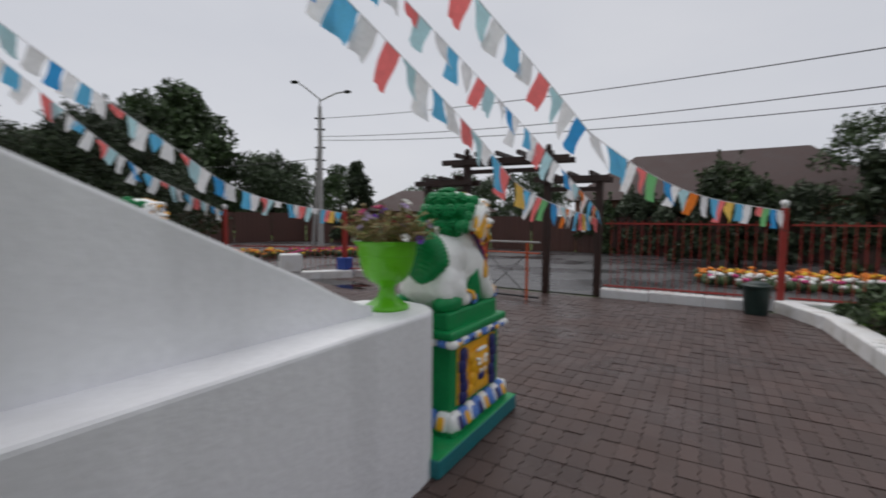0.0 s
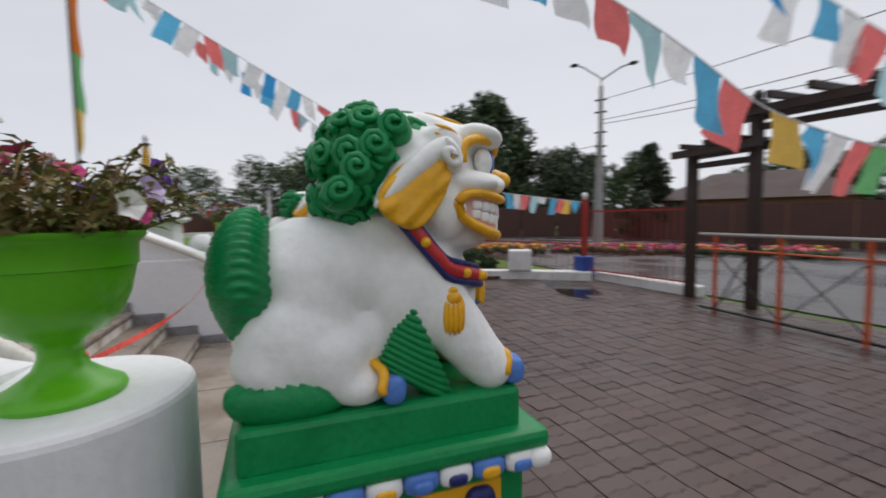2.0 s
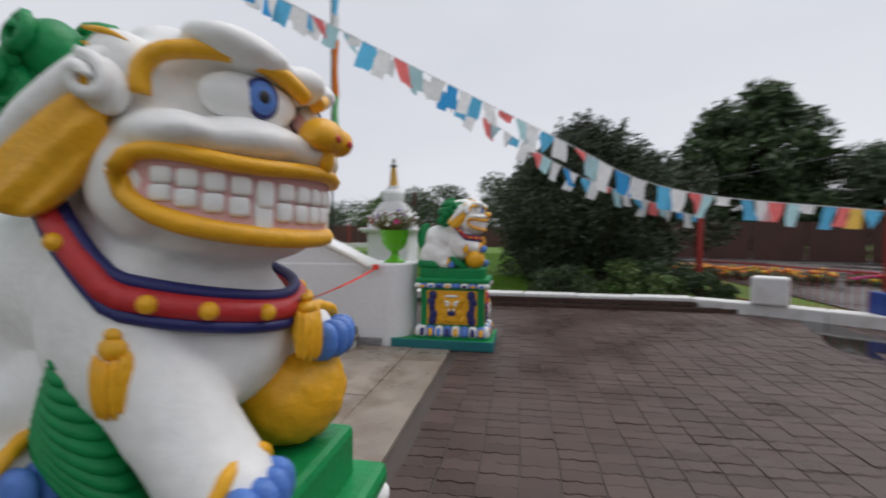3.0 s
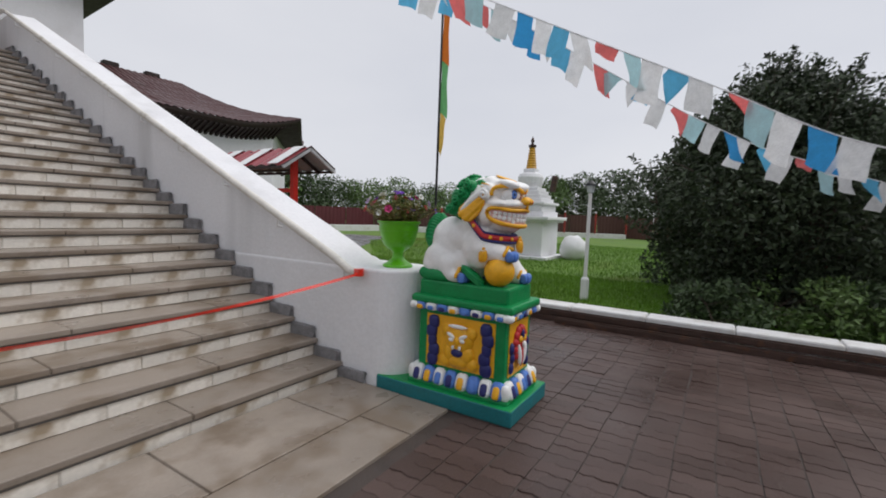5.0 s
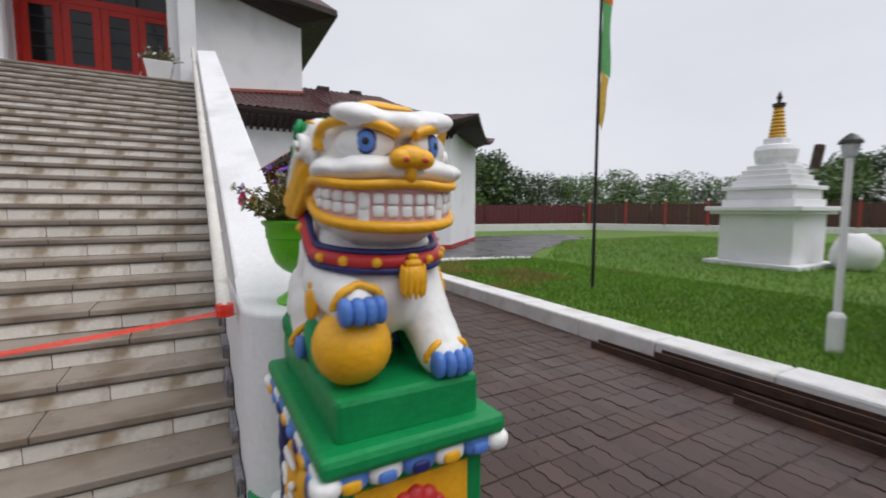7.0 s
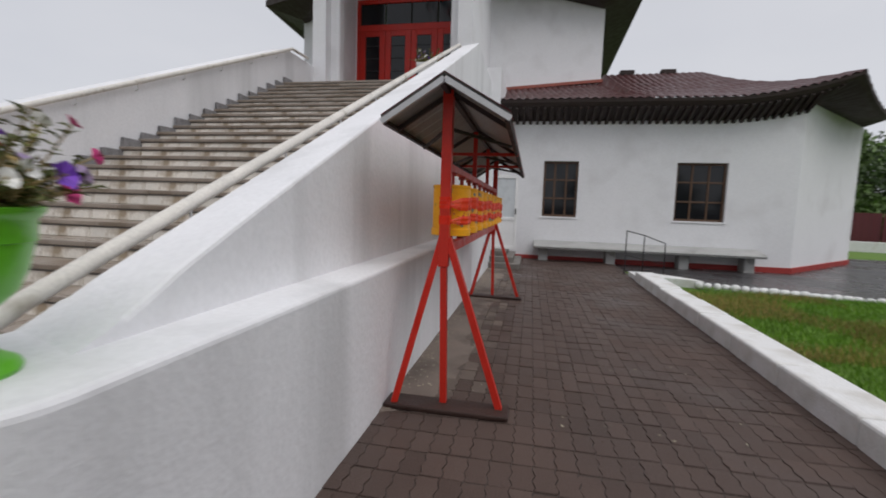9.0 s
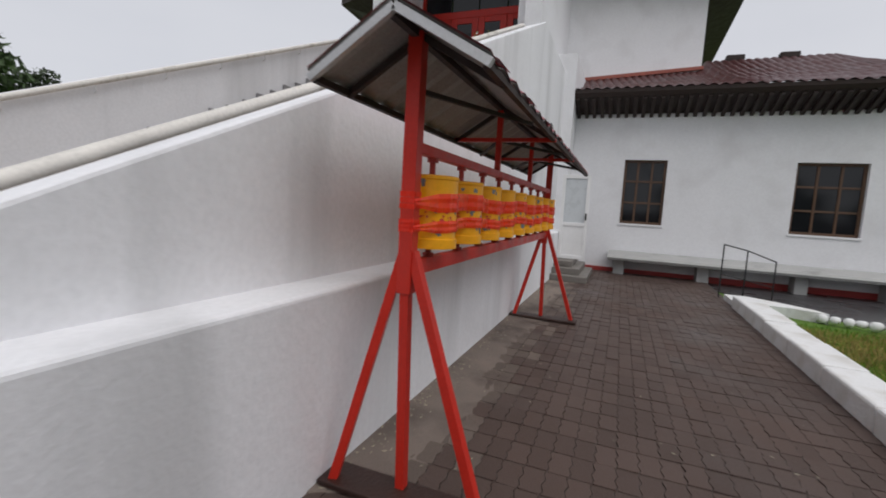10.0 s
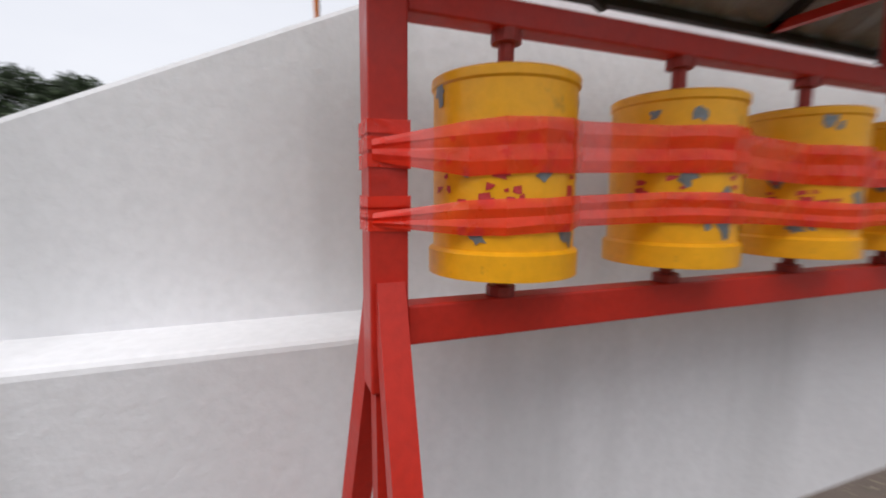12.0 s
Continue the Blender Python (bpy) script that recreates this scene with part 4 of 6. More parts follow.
LION_MATS = [P_WHITE, P_GREEN, P_YELLOW, P_NAVY, P_BLUE, P_RED, P_PINK, P_BLACK]
LION_Y = -3.68
for s, cx, cy, cz in ((-1, 6.72, LION_Y + 0.12, 0.950), (1, 2.09, LION_Y + 0.08, 0.918)):
    ob = part("lion_statue", lion_mesh(s), LION_MATS, None, smooth=False, place=pose(cx, cy, cz))
    tagged(ob, "white guardian lion statue with green mane and yellow ball", "statue", "guardian lions")


def pedestal(cx, cy, tall):
    root = thing("pedestal", cx, cy, 0, "green painted pedestal with yellow relief panels on a teal base", "pedestal", "lion pedestals")
    root.scale = (1, 1, tall)
    bm = bm_new()
    box(bm, -0.36, 0.36, -0.52, 0.70, 0.0, 0.118, bevel=0.012)
    for f in bm.faces:
        if f.normal.z > 0.5 or f.calc_center_median().z > 0.112:
            f.material_index = 1
    bm.normal_update()
    for f in bm.faces:
        f.material_index = 1 if f.normal.z > 0.7 else 0
    part("base", bm, [P_TEAL, P_GREEN], root)
    bm = bm_new()
    box(bm, -0.30, 0.30, -0.46, 0.42, 0.10, 0.15, bevel=0.02)
    box(bm, -0.24, 0.24, -0.40, 0.36, 0.14, 0.76, bevel=0.012)
    part("shaft", bm, P_GREEN, root)
    bm = bm_new()
    box(bm, -0.285, 0.285, -0.465, 0.42, 0.745, 0.805, bevel=0.02)
    part("cornice", bm, P_GREEN, root)
    bm = bm_new()
    box(bm, -0.225, 0.225, -0.40, 0.38, 0.79, 0.92, bevel=0.018)
    part("top_block", bm, P_GREEN, root)
    rnd = random.Random(2)
    # rows of lotus petals under the cornice and above the base
    inner = [P_NAVY, P_YELLOW, P_BLUE]
    for face in ("w", "e", "s", "n"):
        L = 0.80 if face in "we" else 0.50
        n = 8 if face in "we" else 5
        for lvl in (0, 1):
            for i in range(n):
                u = (i + 0.5) / n * L - L / 2
                bm = bm_new()
                outer = P_WHITE if (i + lvl) % 2 == 0 else P_BLUE
                w = L / n * 0.49
                if lvl:
                    c = (u, 0, 0.722)
                    ball(bm, c, (w * 1.02, 0.026, 0.030), 14, 10, mi=0, sq=0.62)
                    ball(bm, (u, -0.022, 0.714), (w * 0.58, 0.012, 0.017), 12, 8, mi=1, sq=0.62)
                else:
                    ball(bm, (u, 0.0, 0.195), (w * 1.02, 0.042, 0.066), 14, 10, Euler((radians(-22), 0, 0)).to_matrix().to_4x4(), mi=0, sq=0.6)
                    ball(bm, (u, -0.034, 0.192), (w * 0.60, 0.018, 0.046), 12, 8, Euler((radians(-22), 0, 0)).to_matrix().to_4x4(), mi=1, sq=0.6)
                off = {"w": (-0.262, -0.02, 90), "e": (0.262, -0.02, -90), "s": (0, -0.425, 0), "n": (0, 0.385, 180)}[face]
                rz = {"w": -90, "e": 90, "s": 0, "n": 180}[face]
                part("lotus_petal", bm, [outer, inner[(i + lvl) % 3]], root, place=pose(off[0], off[1], 0, 0, 0, rz))
    for cx2, cy2 in ((-0.264, -0.428), (0.264, -0.428), (-0.264, 0.388), (0.264, 0.388)):
        for z, r in ((0.722, (0.042, 0.042, 0.030)), (0.192, (0.036, 0.036, 0.060))):
            bm = bm_new()
            ball(bm, (0, 0, 0), r, 12, 9, sq=0.8)
            part("corner_petal", bm, P_WHITE, root, place=pose(cx2, cy2, z))
    # relief panels
    for face in ("w", "e", "s"):
        L = 0.60 if face in "we" else 0.36
        rz = {"w": -90, "e": 90, "s": 0}[face]
        off = {"w": (-0.240, -0.02), "e": (0.240, -0.02), "s": (0, -0.40)}[face]
        bm = bm_new()
        box(bm, -L / 2, L / 2, -0.006, 0.01, 0.275, 0.665)
        pn = part("panel", bm, P_YELLOW, root, "yellow relief panel", place=pose(off[0], off[1], 0, 0, 0, rz))
        if face in "we":
            for sx in (-1, 1):
                bm = bm_new()
                for i in range(5):
                    ball(bm, (sx * (0.235 - 0.012 * math.sin(i * 1.7)), -0.012, 0.32 + i * 0.072), (0.048 if i != 2 else 0.038, 0.026, 0.052), 14, 10, sq=0.75)
                part("navy_scroll", bm, P_NAVY, pn, smooth=True)
            for c, r in (((0, -0.01, 0.50), (0.125, 0.04, 0.115)), ((-0.075, -0.01, 0.40), (0.06, 0.032, 0.07)), ((0.075, -0.01, 0.40), (0.06, 0.032, 0.07)), ((0, -0.01, 0.34), (0.10, 0.03, 0.055)),
                         ((-0.10, -0.008, 0.56), (0.055, 0.028, 0.05)), ((0.10, -0.008, 0.56), (0.055, 0.028, 0.05)), ((0, -0.032, 0.495), (0.028, 0.028, 0.04)), ((-0.12, -0.008, 0.33), (0.05, 0.026, 0.05)), ((0.12, -0.008, 0.33), (0.05, 0.026, 0.05))):
                bm = bm_new()
                ball(bm, c, r, 14, 9)
                part("mask_relief", bm, P_YELLOW, pn, smooth=True)
            bm = bm_new()
            for sx in (-1, 1):
                ball(bm, (sx * 0.052, -0.046, 0.535), (0.040, 0.012, 0.016), 10, 6, Matrix.Rotation(sx * -0.45, 4, "Y"))
                ball(bm, (sx * 0.048, -0.048, 0.505), (0.024, 0.010, 0.015), 10, 6)
                ball(bm, (sx * 0.030, -0.052, 0.450), (0.013, 0.008, 0.018), 8, 6)
            ball(bm, (0, -0.040, 0.605), (0.085, 0.014, 0.016), 12, 6)
            part("white_detail", bm, P_WHITE, pn, smooth=True)
            bm = bm_new()
            ball(bm, (0, -0.040, 0.408), (0.052, 0.016, 0.030), 12, 8)
            part("navy_mouth", bm, P_NAVY, pn, smooth=True)
        else:
            bm = bm_new()
            for i in range(11):
                g = math.radians(-40 + 260 * i / 10)
                ball(bm, (math.cos(g) * 0.085, -0.012, 0.49 + math.sin(g) * 0.115), (0.034, 0.026, 0.036), 10, 8)
            ball(bm, (0, -0.014, 0.47), (0.07, 0.026, 0.10), 12, 8)
            ball(bm, (0, -0.03, 0.40), (0.022, 0.02, 0.075), 10, 8)
            part("red_flower", bm, P_RED, pn, smooth=True)
            for sx in (-1, 1):
                bm = bm_new()
                ball(bm, (sx * 0.045, -0.036, 0.42), (0.024, 0.018, 0.085), 12, 8, Matrix.Rotation(sx * 0.26, 4, "Y"))
                part("white_tusk", bm, P_WHITE, pn, smooth=True)
            bm = bm_new()
            ball(bm, (0, -0.05, 0.495), (0.022, 0.014, 0.024), 10, 8)
            part("white_boss", bm, P_WHITE, pn, smooth=True)
            bm = bm_new()
            for sx in (-1, 1):
                ball(bm, (sx * 0.036, -0.036, 0.535), (0.026, 0.016, 0.026), 10, 8)
            part("yellow_detail", bm, P_YELLOW, pn, smooth=True)
            bm = bm_new()
            ball(bm, (0, -0.036, 0.57), (0.022, 0.016, 0.034), 10, 8)
            part("navy_detail", bm, P_NAVY, pn, smooth=True)
            for sx in (-1, 1):
                bm = bm_new()
                for i in range(3):
                    ball(bm, (sx * (0.145 - 0.012 * (i % 2)), -0.010, 0.34 + i * 0.07), (0.030, 0.022, 0.045), 10, 8)
                part("navy_detail", bm, P_NAVY, pn, smooth=True)
    return root


for cx, cy, tall in ((6.735, LION_Y + 0.03, 1.036), (2.09, LION_Y, 1.0)):
    pedestal(cx, cy, tall)


# ---- urns with petunias ----
def blossom(bm, c, d, r, mi=0):
    d = Vector(d).normalized()
    q = d.to_track_quat("Z", "Y").to_matrix()
    mid = bm.verts.new(Vector(c) - d * r * 0.5)
    ring = []
    for i in range(10):
        a = 2 * math.pi * i / 10
        rr = r * (1.0 if i % 2 == 0 else 0.82)
        ring.append(bm.verts.new(Vector(c) + q @ Vector((math.cos(a) * rr, math.sin(a) * rr, r * (0.10 if i % 2 else -0.05)))))
    for i in range(10):
        f = bm.faces.new((mid, ring[i], ring[(i + 1) % 10]))
        f.material_index = mi


def leaf_at(bm, p, d, L, w, mi=0):
    d = Vector(d).normalized()
    sd = d.cross(Vector((0.1, 0.2, 1))).normalized() * w
    up = sd.cross(d).normalized() * w * 0.5
    p = Vector(p)
    a, b, c, e, m2 = bm.verts.new(p), bm.verts.new(p + d * L * 0.5 + sd + up), bm.verts.new(p + d * L - up), bm.verts.new(p + d * L * 0.5 - sd + up), bm.verts.new(p + d * L * 0.5)
    for t in ((a, b, m2), (b, c, m2), (c, e, m2), (e, a, m2)):
        bm.faces.new(t).material_index = mi


def petunias(x, y, z, r, seed, tall, colours, label, dry=False):
    root = thing("petunias", x, y, z, label, "flowers", "potted petunias")
    rnd = random.Random(seed)
    bm = bm_new()
    tips = []
    for i in range(84):
        a = rnd.uniform(0, 2 * math.pi)
        r0 = r * 0.75 * rnd.random() ** 0.5
        lean = rnd.uniform(0.05, 1.15)
        L = tall * rnd.uniform(0.55, 1.1)
        p = Vector((math.cos(a) * r0, math.sin(a) * r0, 0))
        d = Vector((math.cos(a) * lean, math.sin(a) * lean, 1)).normalized()
        pts = [p]
        for k in range(5):
            d = (d + Vector((rnd.uniform(-0.2, 0.2), rnd.uniform(-0.2, 0.2), -0.10 * lean))).normalized()
            p = p + d * L / 5
            pts.append(p)
            for q in range(5):
                leaf_at(bm, p - d * rnd.uniform(0, L / 5), (rnd.uniform(-1, 1), rnd.uniform(-1, 1), rnd.uniform(-0.2, 0.6)), rnd.uniform(0.022, 0.048), rnd.uniform(0.008, 0.014), 0 if rnd.random() > (0.5 if dry else 0.12) else 1)
        chain(bm, pts, 0.0028, 4, mi=1)
        tips.append((p, d))
    part("foliage", bm, [LEAF, STEM], root)
    for i, (p, d) in enumerate(tips[: (20 if dry else 42)]):
        bm = bm_new()
        blossom(bm, p, d + Vector((p.x * 3, p.y * 3, 0.2)), rnd.uniform(0.022, 0.038))
        part("blossom", bm, PETAL[colours[i % len(colours)]], root)
    return root


URN_PROF = [(0.128, 0.0), (0.132, 0.012), (0.126, 0.024), (0.108, 0.034), (0.085, 0.05), (0.058, 0.072), (0.046, 0.10), (0.046, 0.125), (0.060, 0.145), (0.098, 0.165), (0.132, 0.20), (0.152, 0.25), (0.163, 0.30), (0.166, 0.318), (0.171, 0.320), (0.173, 0.372), (0.184, 0.384), (0.190, 0.392), (0.190, 0.402), (0.182, 0.404), (0.168, 0.398), (0.160, 0.36)]
for x, y in ((6.672, -2.914), (2.06, -2.91)):
    urn = thing("urn", x, y, 1.0, "lime green plastic urn planter standing on the parapet end", "planter", "urns")
    bm = bm_new()
    lathe(bm, URN_PROF, 40)
    part("bowl", bm, URN, urn, smooth=True)
    bm = bm_new()
    lathe(bm, [(0.155, 0.34), (0.158, 0.372), (0.05, 0.376)], 24)
    part("soil", bm, SOIL, urn)
petunias(6.672, -2.914, 1.36, 0.16, 4, 0.30, ["white", "red", "white", "purple", "pink", "white", "lilac"], "bushy petunias in white, red and purple growing from the urn")
petunias(2.06, -2.91, 1.36, 0.16, 9, 0.27, ["lilac", "white", "purple", "pink"], "straggly half-dry petunias with a few purple blooms in the urn", dry=True)

# ---- barrier tape across the stair ----
bm = bm_new()
rows = []
for i in range(41):
    t = i / 40
    x = (2 * MID - PAR_IN + 0.05) + (2 * PAR_IN - 2 * MID - 0.1) * t
    z = 0.965 - 0.13 * math.sin(math.pi * t) ** 0.9
    tw = 0.35 * math.sin(t * 9)
    rows.append([bm.verts.new((x, -2.80 + 0.02 * tw, z + 0.010)), bm.verts.new((x, -2.80 - 0.02 * tw, z - 0.010))])
for a, b in zip(rows[:-1], rows[1:]):
    bm.faces.new((a[0], b[0], b[1], a[1]))
for x in (PAR_IN - 0.06, 2 * MID - PAR_IN + 0.06):
    lathe(bm, [(0.041, -0.03), (0.043, 0.0), (0.041, 0.03)], 12, (x, -2.78, 0.967))
one("barrier_tape", bm, TAPE, "red plastic barrier tape tied across the foot of the stair", "tape")

# ---- prayer wheels ----
SX, SY0, SY1 = 7.405, -0.64, 3.48
stand = thing("prayer_wheel_stand", SX, SY0, 0, "red steel stand with tripod legs and a small tin roof", "stand")
for y in (0, SY1 - SY0):
    bm = bm_new()
    box(bm, -0.035, 0.035, y - 0.035, y + 0.035, 1.02, 2.22, bevel=0.004)
    part("post", bm, RED, stand)
    for dx, dy in ((-0.315, -0.02), (0.03, 0.0), (0.43, 0.05)):
        bm = bm_new()
        bar(bm, (dx * 0.06, y, 1.02 if abs(dx) < 0.1 else 1.22), (dx, y - (0.0 if abs(dx) < 0.1 else 0.06) + dy, 0.035), 0.05, 0.045)
        part("leg", bm, RED, stand)
    bm = bm_new()
    box(bm, -0.38, 0.50, y - 0.14, y + 0.06, 0.006, 0.04, bevel=0.008)
    part("foot_plate", bm, TIMBER, stand, "dark wet foot plate")
for z, h, nm in ((1.14, 0.075, "lower_rail"), (1.713, 0.05, "upper_rail")):
    bm = bm_new()
    box(bm, -0.028, 0.028, 0.036, SY1 - SY0 - 0.036, z - h / 2, z + h / 2, bevel=0.004)
    part(nm, bm, RED, stand)
for y in (1.50, 2.80):
    bm = bm_new()
    box(bm, -0.02, 0.02, y - 0.02, y + 0.02, 1.70, 2.2)
    part("strut", bm, RED, stand)
    bm = bm_new()
    bar(bm, (-0.40, y, 1.975), (0.43, y, 1.975), 0.03)
    part("tie_bar", bm, RED, stand)
RIDGE = 2.245
for sx, ex, ez in ((-1, -0.385, 1.985), (1, 0.435, 2.0)):
    # corrugated sheet, tin below and red above
    verts, faces = [], []
    n = 96
    y0, y1 = -0.29, 4.72
    for i in range(n + 1):
        y = y0 + (y1 - y0) * i / n
        w = 0.012 * math.cos(i * math.pi / 2)
        for j in range(4):
            t = j / 3
            verts.append((0.02 + (ex - 0.02) * t, y + 0.004 * math.sin(i * 3.3) * t, RIDGE + (ez - RIDGE) * t + w))
    for i in range(n):
        for j in range(3):
            k = i * 4 + j
            faces.append((k, k + 4, k + 5, k + 1) if sx < 0 else (k, k + 1, k + 5, k + 4))
    for nm, dz, m in (("roof_sheet", 0.010, TIN_RED), ("roof_lining", 0.0, TIN)):
        me = bpy.data.meshes.new(nm)
        me.from_pydata([(a, b, c + dz) for a, b, c in verts], [], faces)
        me.materials.append(m)
        o = new(nm, me)
        o.parent = stand
    for i in range(8):
        yy = y0 + 0.12 + i * (y1 - y0) / 8
        bm = bm_new()
        m = Matrix()
        vs = []
        for t in (0, 1):
            for dy in (0, 0.20):
                vs.append(bm.verts.new((0.02 + (ex - 0.02) * t, yy + dy, RIDGE + (ez - RIDGE) * t + 0.026)))
        bm.faces.new((vs[0], vs[1], vs[3], vs[2]))
        part("white_stripe", bm, WHITE_PAINT, stand)
    for y in (y0 + 0.02, y1 - 0.02):
        bm = bm_new()
        bar(bm, (0.02, y, RIDGE - 0.02), (ex, y, ez - 0.02), 0.03, 0.035)
        part("gable_edge", bm, TIN_EDGE if y < 1 else SOFFIT, stand)
    for y in (0.0, 1.50, 2.80, 4.09):
        bm = bm_new()
        bar(bm, (0.02, y, RIDGE - 0.04), (ex * 0.96, y, ez - 0.03), 0.03)
        part("rafter", bm, SOFFIT, stand)
    bm = bm_new()
    bar(bm, (ex * 0.95, y0 + 0.03, ez - 0.02), (ex * 0.95, y1 - 0.03, ez - 0.02), 0.03)
    part("purlin", bm, SOFFIT, stand)
    for ya, yb in ((0.0, 1.5), (1.5, 2.8), (2.8, 4.09)):
        bm = bm_new()
        bar(bm, (0.0, ya, 1.97), (ex * 0.9, (ya + yb) / 2, ez - 0.05), 0.022)
        part("brace", bm, SOFFIT, stand)
bm = bm_new()
bar(bm, (0.0, y0 + 0.03, RIDGE - 0.035), (0, y1 - 0.03, RIDGE - 0.035), 0.035)
part("ridge_bar", bm, SOFFIT, stand)

rnd = random.Random(8)


def prayer_wheel(y):
    """One drum with its axle, chips and lettering, as a part of the stand."""
    bm = bm_new()
    R = 0.138
    lathe(bm, [(0.02, 0.055), (R * 0.98, 0.05), (R * 1.06, 0.052), (R * 1.065, 0.098), (R * 1.03, 0.102), (R, 0.104), (R, 0.395), (R * 1.03, 0.399), (R * 1.03, 0.414), (R * 0.98, 0.418), (0.02, 0.412)], 36)
    root = part("prayer_wheel", bm, BRASS_YELLOW, stand, "yellow painted metal drum with worn red lettering", smooth=True, place=pose(0, y - SY0, 1.178))
    bm = bm_new()
    tube(bm, (0, 0, 0), (0, 0, 0.512), 0.016, 10)
    tube(bm, (0, 0, 0.0), (0, 0, 0.02), 0.03, 10)
    tube(bm, (0, 0, 0.488), (0, 0, 0.511), 0.03, 10)
    part("axle", bm, RED_FENCE, root)
    for k in range(8):
        bm = bm_new()
        a0, z0 = rnd.uniform(-1.5, 0.9), rnd.choice((0.13, 0.37, 0.385, 0.24, 0.14, 0.20))
        pts = []
        for q in range(11):
            g = 2 * math.pi * q / 11
            rr = rnd.uniform(0.35, 1.0) * (0.014, 0.022, 0.030)[k % 3]
            a = a0 + math.cos(g) * rr / R
            pts.append(bm.verts.new((math.cos(a) * (R + 0.0016), math.sin(a) * (R + 0.0016), z0 + math.sin(g) * rr)))
        bm.faces.new(pts)
        part("paint_chip", bm, BARE, root)
    bm = bm_new()
    for k in range(54):
        a0, z0 = rnd.uniform(-1.5, 1.4), rnd.choice((0.195, 0.215, 0.236, 0.257, 0.278, 0.30)) + rnd.uniform(-0.006, 0.006)
        w, h = rnd.uniform(0.004, 0.013), rnd.uniform(0.002, 0.006)
        vs = [bm.verts.new((math.cos(a0 + u / R) * (R + 0.0012), math.sin(a0 + u / R) * (R + 0.0012), z0 + v + u * rnd.uniform(-0.6, 0.6))) for u, v in ((-w, -h), (0, -h * 1.5), (w, -h), (w * 0.8, h), (-w * 0.9, h))]
        bm.faces.new(vs)
    tagged(part("faded_lettering", bm, P_RED, root), kind="stuff")


for i in range(9):
    prayer_wheel(-0.40 + 0.445 * i)
for zc, h, nm, sd in ((1.464, 0.095, "upper", 1), (1.345, 0.062, "lower", 2)):
    bm = bm_new()
    rnd = random.Random(sd)
    pts = [(SX + 0.037, SY0 - 0.03, zc - 0.01)]
    for i in range(9):
        y = -0.40 + 0.445 * i
        for g in (-52, -26, 0, 26, 52):
            a = math.radians(g)
            pts.append((SX + 0.144 * math.cos(a) * 1.02, y + 0.144 * math.sin(a) * 1.02, zc + 0.012 * math.sin(i * 2.1 + g * 0.01)))
    pts.append((SX + 0.037, SY1, zc))
    rows = []
    for i, p in enumerate(pts):
        pin = 0.35 if i in (0, len(pts) - 1) else 1
        rows.append([bm.verts.new((p[0] + (0.004 if k % 2 else 0), p[1], p[2] + h * pin * (k / 4 - 0.5) + rnd.uniform(-0.002, 0.002))) for k in range(5)])
    for a, b in zip(rows[:-1], rows[1:]):
        for k in range(4):
            bm.faces.new((a[k], b[k], b[k + 1], a[k + 1]))
    for k in range(3):
        z = zc + (k - 1) * h * 0.3
        w = [(SX - 0.038, SY0 - 0.038), (SX + 0.038, SY0 - 0.038), (SX + 0.038, SY0 + 0.038), (SX - 0.038, SY0 + 0.038)]
        for q in range(4):
            a, b = w[q], w[(q + 1) % 4]
            bm.faces.new([bm.verts.new(v) for v in ((*a, z - 0.01), (*b, z - 0.012), (*b, z + 0.014), (*a, z + 0.012))])
    one("barrier_tape", bm, TAPE, "red plastic barrier tape wound along the yellow drums", "tape", "tapes on the prayer wheels")

# ---- fences and gate ----
WOOD_GREY = mat("grey_board", (0.10, 0.085, 0.075), 0.7, var=0.25, scale=4, bump=0.5)
RUST = mat("rusty_steel", (0.055, 0.028, 0.020), 0.5, var=0.4, scale=8, fine=60, bump=0.6, stain=(0.12, 0.05, 0.02), stain_scale=6)
ORANGE_PAINT = mat("orange_red_paint", (0.55, 0.09, 0.02), 0.45, var=0.12)
BLUE_PAINT = mat("blue_paint", (0.02, 0.06, 0.30), 0.5, var=0.15, bump=0.3)
GREEN_BIN = mat("dark_green_plastic", (0.006, 0.022, 0.018), 0.4, var=0.2)
WATER = mat("puddle_water", (0.02, 0.018, 0.017), 0.04, var=0.1, bump=0.02, rough_var=0.01, spec=0.6)
BARK = mat("bark", (0.07, 0.05, 0.038), 0.9, var=0.3, scale=10, bump=0.8)
CEMENT = mat("street_pole_cement", (0.36, 0.35, 0.34), 0.8, var=0.12, scale=3, bump=0.3)
BROWN_FENCE = mat("brown_profiled_sheet", (0.075, 0.030, 0.022), 0.5, var=0.15, scale=1)
MAROON = mat("maroon_sheet", (0.10, 0.016, 0.022), 0.5, var=0.12, scale=1)
BRICK = mat("far_brick", (0.26, 0.12, 0.085), 0.8, var=0.2, scale=3, fine=25, bump=0.3)
SLATE = mat("far_slate_roof", (0.078, 0.054, 0.051), 0.75, spec=0.2, var=0.2, scale=1.5, fine=14, bump=0.3)
FOLIAGE = [mat("foliage_" + k, c, 0.65, var=0.3, scale=0.7, fine=5, bump=0, island=0.45) for k, c in (("dark", (0.030, 0.048, 0.019)), ("mid", (0.048, 0.080, 0.028)), ("fresh", (0.090, 0.150, 0.038)), ("grey", (0.060, 0.085, 0.045)))]


